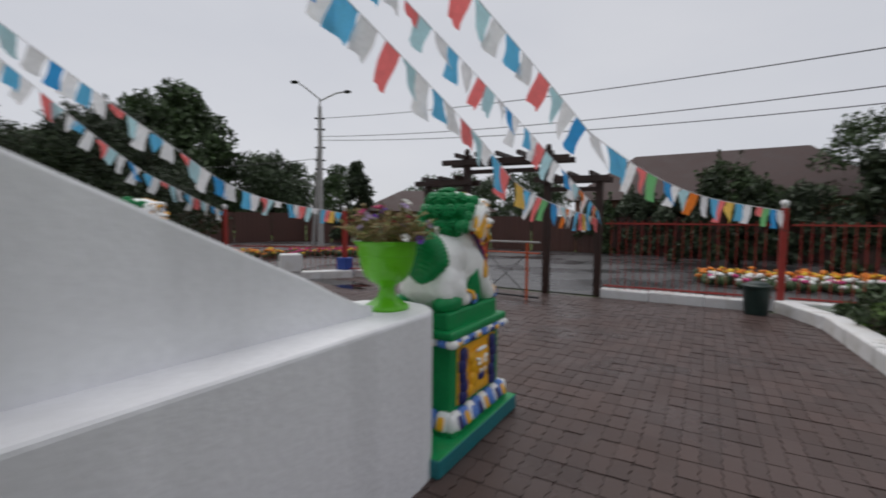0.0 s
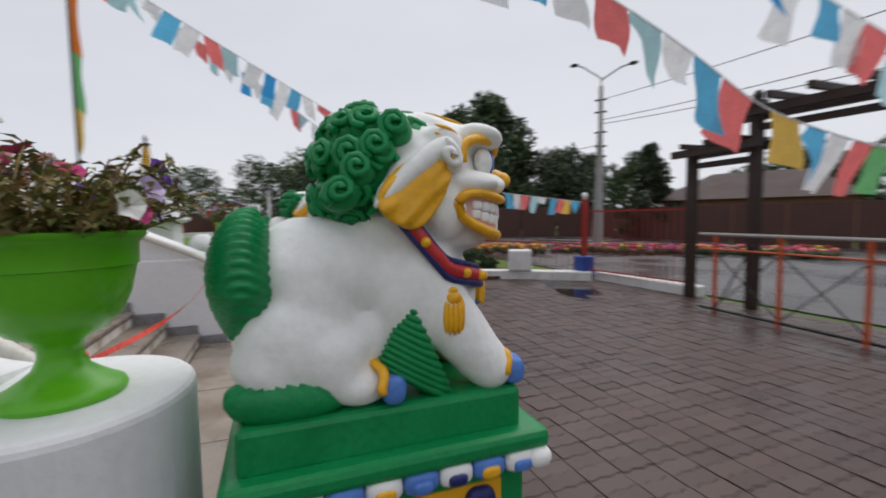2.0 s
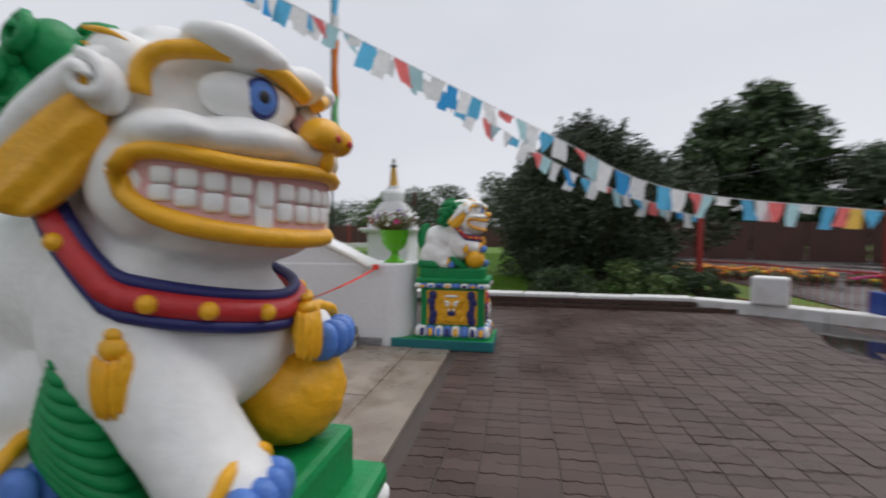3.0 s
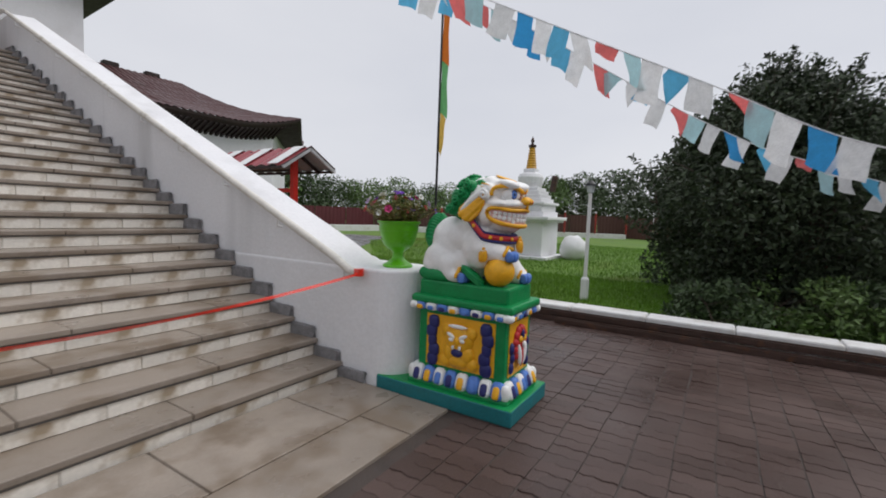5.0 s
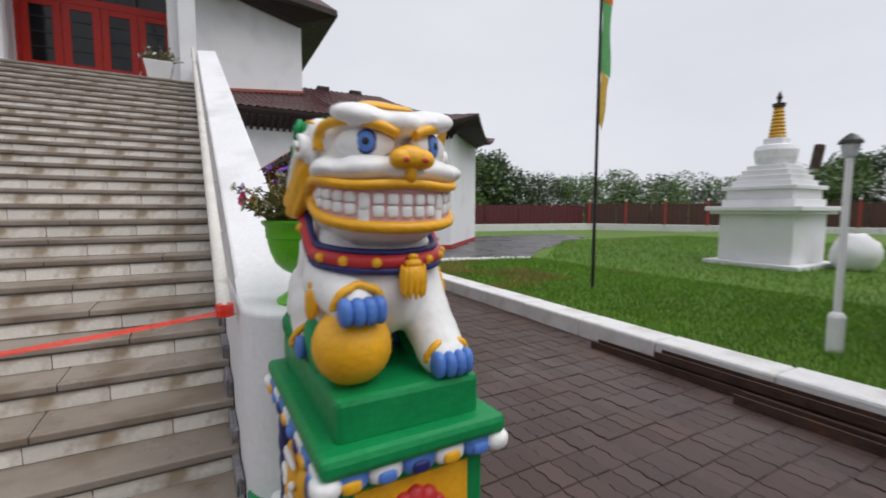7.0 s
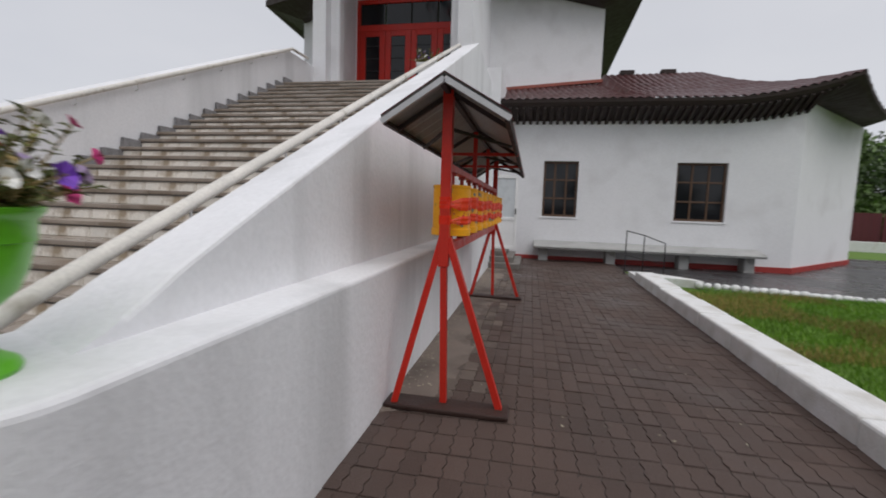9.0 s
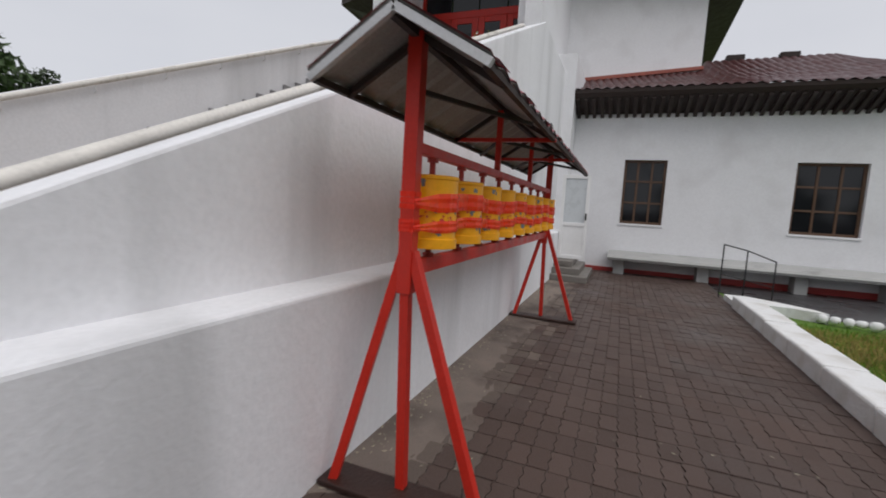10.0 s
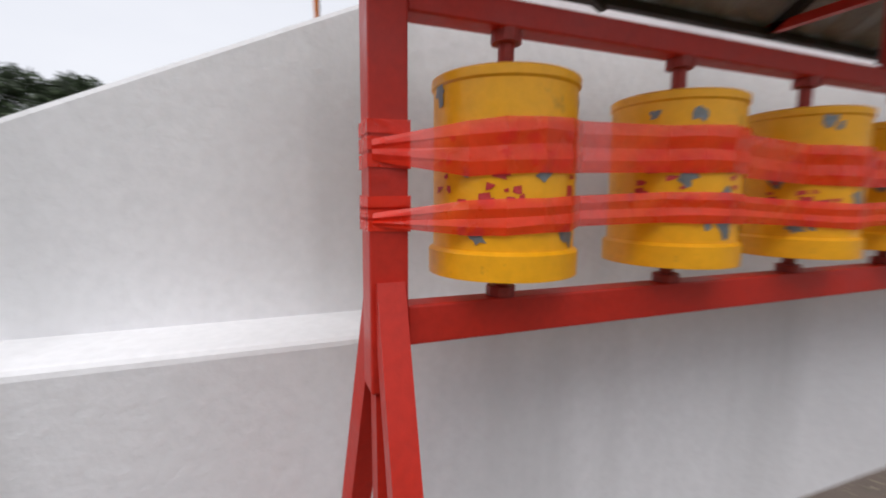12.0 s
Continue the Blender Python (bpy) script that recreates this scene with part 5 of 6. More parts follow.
def fence_post(x, y, z, h, label, base=None):
    root = thing("fence_post", x, y, z, label, "post", "fence posts")
    bm = bm_new()
    box(bm, -0.055, 0.055, -0.055, 0.055, 0, h, bevel=0.006)
    part("shaft", bm, RED_FENCE, root)
    bm = bm_new()
    lathe(bm, [(0.03, h), (0.05, h + 0.02), (0.05, h + 0.03)], 12)
    ball(bm, (0, 0, h + 0.085), 0.068, 14, 10)
    part("ball_finial", bm, WHITE_PAINT, root, "white ball finial", smooth=True)
    if base:
        bm = bm_new()
        box(bm, -0.16, 0.16, -0.16, 0.16, 0, 0.52, bevel=0.02)
        part("footing", bm, base, root, "blue painted footing")


def fence(a, b, z0, h, label):
    root = thing("fence", a[0], a[1], 0, label, "fence", "red fences")
    d = Vector((b[0] - a[0], b[1] - a[1], 0))
    L = d.length
    root.rotation_euler = (0, 0, math.atan2(d.y, d.x))
    for z in (z0 + 0.08, z0 + h - 0.06):
        bm = bm_new()
        box(bm, 0.06, L - 0.06, -0.015, 0.015, z - 0.015, z + 0.015)
        part("rail", bm, RED_FENCE, root)
    n = int(L / 0.15)
    bm = bm_new()
    box(bm, -0.007, 0.007, -0.007, 0.007, z0, z0 + h)
    me = None
    for i in range(n):
        x = 0.12 + (L - 0.24) * (i + 0.5) / n
        if me is None:
            me = part("picket", bm, RED_FENCE, root, place=pose(x, 0, 0)).data
        else:
            share("picket", me, root, pose(x, 0, 0))


fence_post(-0.72, -10.55, 0.0, 1.8, "red square fence post with a white ball finial")
fence_post(8.9, -9.85, 0.0, 1.78, "red fence post with white ball on a blue footing", BLUE_PAINT)
fence_post(11.95, -8.35, 0.0, 1.8, "red and white fence post with a white ball finial")
for x, y in ((-5.2, -10.9), (15.5, -7.2)):
    fence_post(x, y, 0.0, 1.8, "red square fence post with a white ball finial")
fence((-0.66, -10.5), (2.3, -10.4), 0.15, 1.42, "red painted steel picket fence on a white kerb")
fence((-5.2, -10.9), (-0.78, -10.55), 0.15, 1.42, "red painted steel picket fence on a white kerb")
fence((6.42, -10.15), (8.84, -9.87), 0.15, 1.42, "red painted steel picket fence on a white kerb")
fence((8.96, -9.82), (11.9, -8.4), 0.0, 0.85, "low red steel picket fence by the planting")

GP = ((6.35, -10.05), (5.25, -10.0), (3.40, -10.2), (2.36, -10.35))
gate = thing("gate_pergola", 4.35, -10.15, 0, "dark stained timber gate pergola over the entrance", "pergola")
for i, (x, y) in enumerate(GP):
    bm = bm_new()
    h = 2.42 if i in (0, 3) else 2.95
    box(bm, -0.07, 0.07, -0.07, 0.07, 0, h, bevel=0.01)
    part("post", bm, TIMBER, gate, place=pose(x - 4.35, y + 10.15, 0))
    if i in (1, 2):
        bm = bm_new()
        box(bm, -0.10, 0.10, -0.10, 0.10, h, h + 0.10, bevel=0.01)
        ball(bm, (0, 0, h + 0.16), (0.07, 0.07, 0.09), 10, 8)
        part("post_cap", bm, TIMBER, gate, place=pose(x - 4.35, y + 10.15, 0))


def beam(x0, y0, x1, y1, z, w=0.09, over=0.3):
    d = Vector((x1 - x0, y1 - y0, 0)).normalized() * over
    bm = bm_new()
    bar(bm, (x0 - 4.35 - d.x, y0 + 10.15 - d.y, z), (x1 - 4.35 + d.x, y1 + 10.15 + d.y, z), w, w * 1.3)
    part("beam", bm, TIMBER, gate)


for dy in (-0.22, 0.22):
    beam(*(GP[0][0], GP[0][1] + dy), *(GP[1][0], GP[1][1] + dy), 2.42, over=0.22)
    beam(*(GP[2][0], GP[2][1] + dy), *(GP[3][0], GP[3][1] + dy), 2.42, over=0.22)
    beam(GP[1][0], GP[1][1] + dy, GP[2][0], GP[2][1] + dy, 2.86, over=0.5)
beam(*GP[0], *GP[1], 2.22, 0.07, 0)
beam(*GP[2], *GP[3], 2.22, 0.07, 0)
beam(*GP[1], *GP[2], 2.66, 0.07, 0)
for t in (0.0, 0.25, 0.5, 0.75, 1.0):
    x, y = GP[1][0] + (GP[2][0] - GP[1][0]) * t, GP[1][1] + (GP[2][1] - GP[1][1]) * t
    bm = bm_new()
    bar(bm, (x - 4.35, y + 10.15 - 0.55, 2.98), (x - 4.35, y + 10.15 + 0.55, 2.98), 0.07, 0.09)
    part("rafter", bm, TIMBER, gate)
for a, b in ((0, 1), (2, 3)):
    for t in (0.1, 0.5, 0.9):
        x, y = GP[a][0] + (GP[b][0] - GP[a][0]) * t, GP[a][1] + (GP[b][1] - GP[a][1]) * t
        bm = bm_new()
        bar(bm, (x - 4.35, y + 10.15 - 0.4, 2.52), (x - 4.35, y + 10.15 + 0.4, 2.52), 0.06, 0.08)
        part("rafter", bm, TIMBER, gate)
leaf = thing("gate_leaf", 4.36, -9.17, 0, "tubular steel barrier leaf with crossed bracing before the gate", "gate")
ga, gb = (-0.92, 0.05), (0.92, -0.10)
for p in (ga, gb, (0.0, -0.025)):
    bm = bm_new()
    box(bm, p[0] - 0.02, p[0] + 0.02, p[1] - 0.02, p[1] + 0.02, 0.0, 1.12)
    part("upright", bm, ORANGE_PAINT, leaf)
for z, m, r in ((1.13, CEMENT, 0.022), (0.92, ORANGE_PAINT, 0.014), (0.06, BLACK_IRON, 0.022)):
    bm = bm_new()
    tube(bm, (ga[0] - 0.25, ga[1], z), (gb[0] + 0.25, gb[1], z), r, 8)
    part("rail", bm, m, leaf)
for x0, x1 in ((-0.9, 0.0), (0.0, 0.9)):
    for za, zb in ((0.08, 0.9), (0.9, 0.08)):
        bm = bm_new()
        tube(bm, (x0, -0.03, za), (x1, -0.03, zb), 0.009, 6)
        part("brace", bm, BLACK_IRON, leaf)
bm = bm_new()
tube(bm, (1.2, -0.5, 0.0), (0.35, -0.03, 1.0), 0.012, 6)
part("prop", bm, BLACK_IRON, leaf)

bm = bm_new()
lathe(bm, [(0.17, 0), (0.21, 0.45), (0.225, 0.46), (0.225, 0.49), (0.205, 0.5)], 20)
lathe(bm, [(0.19, 0.5), (0.15, 0.54), (0.05, 0.56)], 20)
ob = one("litter_bin", bm, GREEN_BIN, "dark green plastic litter bin standing by the kerb", "bin", smooth=False)
ob.matrix_basis = pose(-0.33, -9.95, 0)
bm = bm_new()
box(bm, -0.26, 0.26, -0.2, 0.2, 0, 0.47, bevel=0.04)
box(bm, -0.05, 0.05, -0.215, -0.2, 0.06, 0.16)
ob = one("white_box", bm, KERB_WHITE, "whitewashed concrete block standing on the kerb", "block")
ob.matrix_basis = pose(9.62, -8.62, 0.19, 0, 0, 60)
for i, (y0, y1, dx) in enumerate(((-5.2, -1.9, 0.0), (-8.2, -3.4, -0.13), (-7.6, -2.6, 0.06))):
    bm = bm_new()
    z0 = 0.002 if i < 2 else 0.075
    box(bm, 9.84 + dx, 9.96 + dx, y0, y1, z0, z0 + 0.012)
    box(bm, 9.948 + dx, 9.96 + dx, y0, y1, z0 + 0.012, z0 + 0.07)
    box(bm, 9.84 + dx, 9.852 + dx, y0, y1, z0 + 0.012, z0 + 0.07)
    one("steel_channel", bm, RUST, "long rusty steel channel lying along the kerb", "steel channel", "steel channels")
bm = bm_new()
pts = []
rnd = random.Random(6)
for i in range(26):
    a = 2 * math.pi * i / 26
    r = 1 + 0.22 * math.sin(3 * a + 1) + 0.1 * math.sin(7 * a)
    pts.append((8.0 + 1.1 * r * math.cos(a), -8.75 + 0.38 * r * math.sin(a) - 0.25 * math.cos(a)))
prism(bm, pts, 0.001, 0.0045)
one("puddle", bm, WATER, "shallow rain puddle on the brown paving", "puddle", kind="structure")

# ---- things by the temple wing ----
bench = thing("bench", 8.1, 9.35, 0, "long grey concrete bench along the temple wall", "bench")
bm = bm_new()
prism(bm, [(-0.25, 0.36), (-0.28, 0.42), (-0.22, 0.47), (0.36, 0.56), (0.40, 0.52), (0.40, 0.36)], 0.0, 5.9, "x")
part("seat", bm, PALE_CONCRETE, bench)
for x in (0.15, 2.0, 3.9, 5.5):
    bm = bm_new()
    box(bm, x, x + 0.25, 0.0, 0.38, -0.1, 0.37, bevel=0.01)
    part("support", bm, PALE_CONCRETE, bench)
rail = thing("railing", 10.2, 7.3, 0, "thin black iron handrail descending beside the kerb", "railing")
RP = [(0.0, 0.0, 1.02), (0.45, 0.25, 0.92), (0.95, 0.35, 0.74)]
bm = bm_new()
chain(bm, RP, 0.014, 6)
part("top_rail", bm, BLACK_IRON, rail)
for p in RP:
    bm = bm_new()
    tube(bm, (p[0], p[1], -0.1), p, 0.013, 6)
    part("upright", bm, BLACK_IRON, rail)
bm = bm_new()
tube(bm, (0, 0, 0.45), (0.95, 0.35, 0.25), 0.009, 6)
part("mid_rail", bm, BLACK_IRON, rail)
dleaf = thing("door_2", 7.03, 7.95, 0.40, "white plastic side door standing open with frosted glass", "door", kind="structure")
bm = bm_new()
for q in ((0, 0.07, 0, 1.9), (0.53, 0.60, 0, 1.9), (0.07, 0.53, 0, 0.08), (0.07, 0.53, 1.82, 1.9), (0.07, 0.53, 0.75, 0.83)):
    box(bm, q[0], q[1], -0.03, 0.03, q[2], q[3], bevel=0.006)
part("door_frame", bm, WHITE_PAINT, dleaf)
bm = bm_new()
box(bm, 0.06, 0.54, -0.008, 0.008, 0.07, 0.78)
part("panel", bm, WHITE_PAINT, dleaf)
FROST = mat("frosted_glass", (0.55, 0.58, 0.60), 0.3, var=0.05, bump=0.02)
bm = bm_new()
box(bm, 0.06, 0.54, -0.006, 0.006, 0.80, 1.84)
part("pane", bm, FROST, dleaf)
bm = bm_new()
box(bm, 0.545, 0.575, -0.07, -0.03, 0.9, 1.05)
part("door_handle", bm, BLACK_IRON, dleaf)
steps2 = thing("side_steps", 7.03, 7.0, 0, "low worn concrete steps at the side door", "steps", kind="structure")
for i in range(3):
    bm = bm_new()
    box(bm, 0.0, 0.75 - 0.18 * i, 0.25 * i, 2.0, 0.13 * i, 0.13 * (i + 1), bevel=0.01)
    part("step", bm, CONCRETE, steps2)
bm = bm_new()
prism(bm, [(5.6 + 0.28 * math.cos(a), 2.72 + 0.28 * math.sin(a)) for a in [math.pi * k / 10 for k in range(11)]] + [(5.32, 2.3), (5.88, 2.3)], 7.0, 7.045, "x")
ARCH = mat("niche_grey", (0.12, 0.125, 0.135), 0.6, var=0.2)
one("wall_niche", bm, ARCH, "small grey arched shutter in the white flank wall", "shutter", kind="structure")
pot = thing("flower_pot", 5.70, 5.95, STEPS * RISE, "white square planter on the landing by the doors", "planter", "landing planters")
bm = bm_new()
for v in box(bm, -0.25, 0.25, -0.25, 0.25, 0, 0.38, bevel=0.02):
    f = 0.75 + 0.25 * v.co.z / 0.32
    v.co.x *= f
    v.co.y *= f
part("tub", bm, WHITE_PAINT, pot)
petunias(5.70, 5.95, STEPS * RISE + 0.34, 0.24, 21, 0.34, ["white", "white", "lilac", "purple"], "white and lilac petunias filling the landing planter")


edging = thing("edging", 0, 0, 0, "row of small whitewashed stones edging the path", "edging stones", kind="structure")
rnd = random.Random(14)
for i in range(24):
    t = i / 23
    bm = bm_new()
    ball(bm, (0, 0, 0.03), (rnd.uniform(0.08, 0.13), 0.07, rnd.uniform(0.05, 0.08)), 8, 6, sq=0.8)
    part("stone", bm, KERB_WHITE, edging, place=pose(11.4 + 3.4 * t, 6.05 - 1.0 * t + rnd.uniform(-0.03, 0.03), 0, 0, 0, rnd.uniform(0, 90)))

# ---- lawn on the far side of the kerb ----
bm = bm_new()
prism(bm, [(10.3, -8), (10.3, 5.6), (11.2, 5.3), (14.8, 4.8), (17.9, 7.6), (26, 12), (60, 12), (60, -8)], -0.2, 0.03)
one("lawn", bm, GRASS, "bright green wet lawn beside the forecourt", "lawn", kind="structure")
rnd = np.random.RandomState(4)


STRAW = mat("dry_grass_blade", (0.30, 0.23, 0.07), 0.7, var=0.3, scale=0.6, fine=8, bump=0, island=0.4)


def grass(n, xs, ys, h0, h1, name, label, keep=None, m=None):
    x, y = rnd.uniform(*xs, n), rnd.uniform(*ys, n)
    if keep is not None:
        k = keep(x, y)
        x, y = x[k], y[k]
        n = len(x)
    a = rnd.uniform(0, 2 * np.pi, n)
    h = rnd.uniform(h0, h1, n)
    w = 0.004 + h * 0.035
    lean = rnd.uniform(-0.5, 0.5, (n, 2)) * h[:, None]
    v = np.zeros((n, 3, 3))
    v[:, 0] = np.stack([x - np.cos(a) * w, y - np.sin(a) * w, np.full(n, 0.02)], 1)
    v[:, 1] = np.stack([x + np.cos(a) * w, y + np.sin(a) * w, np.full(n, 0.02)], 1)
    v[:, 2] = np.stack([x + lean[:, 0], y + lean[:, 1], 0.03 + h], 1)
    me = bpy.data.meshes.new(name)
    me.from_pydata(v.reshape(-1, 3).tolist(), [], np.arange(n * 3).reshape(n, 3).tolist())
    me.materials.append(m or BLADE)
    return tagged(new(name, me), label, "grass", kind="stuff")


grass(90000, (10.42, 15), (-8, 5.2), 0.03, 0.085, "grass", "short wet grass blades of the lawn")
grass(26000, (10.42, 13), (1.2, 5.2), 0.03, 0.10, "dry_grass", "dry straw-coloured patch in the lawn", keep=lambda x, y: np.sin(x * 2.3 + 1) * np.sin(y * 2.0) + rnd.uniform(-0.5, 0.5, len(x)) > 0.0, m=STRAW)
grass(60000, (15, 30), (-8, 10), 0.05, 0.13, "grass", "short wet grass blades of the lawn", keep=lambda x, y: y < 4.6 + (x - 15) * 0.9)
grass(9000, (-4.5, -1.62), (-10.4, 2), 0.10, 0.34, "grass", "tall ragged grass in the planting strip")


# ---- trees and shrubs ----
def leaves(n, centres, radii, size, seed, squash=0.8, droop=0.0):
    """Small leaf quads scattered through clumps; gives vertices and faces."""
    r = np.random.RandomState(seed)
    c = np.array(centres)
    share_of = np.array(radii) ** 2
    k = r.choice(len(c), n, p=share_of / share_of.sum())
    d = r.normal(size=(n, 3))
    d /= np.linalg.norm(d, axis=1)[:, None]
    rad = np.array(radii)[k] * (0.35 + 0.65 * r.rand(n) ** 0.5)
    p = c[k] + d * rad[:, None] * np.array([1, 1, squash])
    u = r.normal(size=(n, 3))
    u[:, 2] -= droop
    u /= np.linalg.norm(u, axis=1)[:, None]
    w = np.cross(u, r.normal(size=(n, 3)))
    w /= np.linalg.norm(w, axis=1)[:, None]
    s = size * r.uniform(0.6, 1.3, n)[:, None]
    v = np.stack([p - u * s, p + w * s * 0.42, p + u * s, p - w * s * 0.42], 1).reshape(-1, 3)
    return v, np.arange(n * 4).reshape(n, 4)


def tree(x, y, h, r, seed, fol, label, n=2600, trunk=0.28, size=0.16, stems=1, category="tree", group="", name="tree", z=0.0, crown_base=0.25, cone=False, clumps=26, shoots=0):
    root = thing(name, x, y, z, label, category, group)
    rn = random.Random(seed)
    bm = bm_new()
    cs, rs = [], []
    for s in range(stems):
        a0 = rn.uniform(0, 6.28)
        lean = 0.06 if stems == 1 else 0.28
        base = Vector((math.cos(a0) * 0.25 * (stems > 1), math.sin(a0) * 0.25 * (stems > 1), -0.1))
        top = base + Vector((math.cos(a0) * lean * h, math.sin(a0) * lean * h, h * rn.uniform(0.75, 0.9)))
        mid = base.lerp(top, 0.5) + Vector((rn.uniform(-0.2, 0.2), rn.uniform(-0.2, 0.2), 0))
        tr = trunk * (1 if stems == 1 else 0.5)
        tube(bm, base, mid, tr, 8, tr * 0.65)
        tube(bm, mid, top, tr * 0.65, 8, tr * 0.12)
        for q in range(7):
            t = rn.uniform(0.3, 0.95)
            p = base.lerp(mid, t * 2) if t < 0.5 else mid.lerp(top, t * 2 - 1)
            a = rn.uniform(0, 6.28)
            L = r * rn.uniform(0.4, 0.85) * ((1.15 - t) * 1.4 if cone else 1)
            e = p + Vector((math.cos(a) * L, math.sin(a) * L, L * rn.uniform(0.1, 0.7)))
            tube(bm, p, e, tr * 0.3, 5, tr * 0.06)
    for q in range(shoots):
        a, t = rn.uniform(0, 6.28), rn.uniform(0.1, 0.9)
        p = Vector((math.cos(a) * r * t * 0.8, math.sin(a) * r * t * 0.8, h * (0.95 - 0.35 * t * t)))
        d = Vector((math.cos(a) * t * 0.6 + rn.uniform(-0.2, 0.2), math.sin(a) * t * 0.6 + rn.uniform(-0.2, 0.2), 1)).normalized()
        L = rn.uniform(0.4, 1.1)
        tube(bm, p - d * 0.5, p + d * L, 0.012, 4, 0.004)
        for j in range(6):
            cs.append(tuple(p + d * L * j / 5))
            rs.append(0.20 - 0.022 * j)
    part("trunk", bm, BARK, root)
    for q in range(clumps):
        t = (q + rn.random()) / clumps
        zz = h * (crown_base + (1 - crown_base) * t)
        if cone:
            rr = r * (1.05 - t) ** 0.9
        else:
            rr = r * (math.sin(math.pi * min(max(t * 0.86 + 0.12, 0), 1)) ** 0.6)
        a = rn.uniform(0, 6.28)
        k = rn.uniform(0.25, 1) ** 0.6
        cs.append((math.cos(a) * rr * k, math.sin(a) * rr * k, zz))
        rs.append(r * rn.uniform(0.22, 0.42) * (0.7 if cone else 1))
    v, f = leaves(n, cs, rs, size, seed)
    me = bpy.data.meshes.new("crown")
    me.from_pydata(v.tolist(), [], f.tolist())
    me.materials.append(FOLIAGE[fol])
    o = new("crown", me)
    o.parent = root
    return root


# large loose shrub on the lawn
tree(13.6, -6.1, 3.75, 2.05, 31, 0, "large dense dark green shrub with wispy shoots on the lawn", n=80000, trunk=0.16, size=0.052, stems=6, category="shrub", crown_base=0.04, clumps=96, shoots=72)
tree(15.6, -4.9, 3.4, 1.6, 32, 3, "grey-green feathery shrub behind the lawn edge", n=11000, trunk=0.12, size=0.065, stems=5, category="shrub", crown_base=0.08, clumps=34, shoots=10)
tree(16.0, -8.2, 3.8, 1.9, 33, 0, "tall dark shrub at the corner of the lawn", n=7000, trunk=0.14, size=0.10, stems=5, category="shrub", crown_base=0.06, clumps=34)
for i, (x, y, h, r) in enumerate(((11.3, -5.3, 0.55, 0.7), (11.6, -6.4, 0.65, 0.8), (12.0, -7.5, 0.7, 0.9), (11.1, -7.2, 0.45, 0.6), (10.9, -8.1, 0.5, 0.5))):
    tree(x, y, h, r, 40 + i, 2 if i % 2 else 1, "low spreading green shrub beside the white kerb", n=2600, trunk=0.03, size=0.05, stems=4, category="shrub", group="kerb shrubs", name="shrub", crown_base=0.12, clumps=16)
for i, (x, y, h, r) in enumerate(((-1.75, -9.2, 0.60, 0.45), (-1.80, -8.3, 0.65, 0.50), (-1.85, -7.3, 0.60, 0.50), (-1.90, -6.3, 0.50, 0.45), (-2.2, -8.6, 0.95, 0.7), (-2.6, -7.2, 0.8, 0.8), (-2.3, -5.6, 0.9, 0.7), (-3.6, -8.0, 1.2, 0.9), (-2.4, -3.6, 0.7, 0.7))):
    tree(x, y, h, r, 50 + i, 2 if i % 2 else 1, "ragged green shrub in the planting strip", n=2800, trunk=0.03, size=0.055, stems=4, category="shrub", group="strip shrubs", name="shrub", crown_base=0.1, clumps=16)


def far(az, dist, h, r, seed, fol, cone=False, n=5200):
    """A tree on the skyline, by bearing (degrees from +x towards -y) and distance from the forecourt."""
    a = math.radians(az)
    return tree(4 + dist * math.cos(a), -4 - dist * math.sin(a), h, r, seed, fol, "dark green conifer beyond the fence" if cone else "dark leafy tree on the far skyline", n=n, trunk=h * 0.025, size=h * 0.024 + 0.06, group="skyline trees", z=-0.05, crown_base=0.06, cone=cone, clumps=34)


rn = random.Random(77)
for az, d, h, r in ((13, 44, 7.5, 4.5), (17, 46, 8.5, 4.5), (21, 45, 8.5, 4), (24.5, 44, 12, 4.2), (27, 46, 13.5, 4.6), (29.5, 46, 11.5, 4), (32, 50, 8, 4.5), (35, 48, 8, 4.6), (38, 46, 8.2, 4), (40.5, 48, 7.5, 3.5), (47, 42, 6.5, 3), (60, 46, 6, 4), (64, 44, 6, 4), (69, 46, 6.5, 4), (74, 44, 6.5, 4)):
    far(az, d, h, r, int(az * 10), rn.choice((1, 1, 3)))
for az, d, h, r in ((49.5, 27, 5.4, 2.0), (102.5, 17, 3.3, 1.3), (107, 17.5, 2.9, 1.2), (119, 16, 3.5, 1.5), (123, 17, 4.0, 1.6), (127, 17, 4.6, 1.8)):
    far(az, d, h, r, int(az * 10), 0, cone=True, n=3600)
for az, d, h, r in ((-10, 62, 7.5, 5), (-14, 64, 7, 5), (-18, 60, 6.5, 4.5), (-2, 56, 8, 5), (4, 52, 8.5, 5), (9, 50, 9, 5), (-22, 64, 5, 5), (-26, 62, 4.5, 5), (-30, 58, 4.6, 5), (-34, 60, 4.8, 5), (-38, 56, 5, 5), (-42, 60, 5, 5), (-46, 58, 5, 5), (-50, 54, 6, 5), (-53, 52, 7.5, 5), (-56, 50, 8, 4.5), (-60, 54, 8, 5)):
    far(az, d, h, r, int(az * 10) + 2000, rn.choice((1, 2, 1)))
for az, d, h, r in ((-156, 44, 12, 4.5), (-160, 46, 11, 4.5), (-150, 50, 10, 4), (165, 40, 9.5, 4), (160, 42, 10, 4.2), (170, 44, 8, 4), (118, 40, 8, 4), (126, 42, 8, 4), (135, 40, 9, 4)):
    far(az, d, h, r, int(az * 10) + 5000, rn.choice((0, 1)))


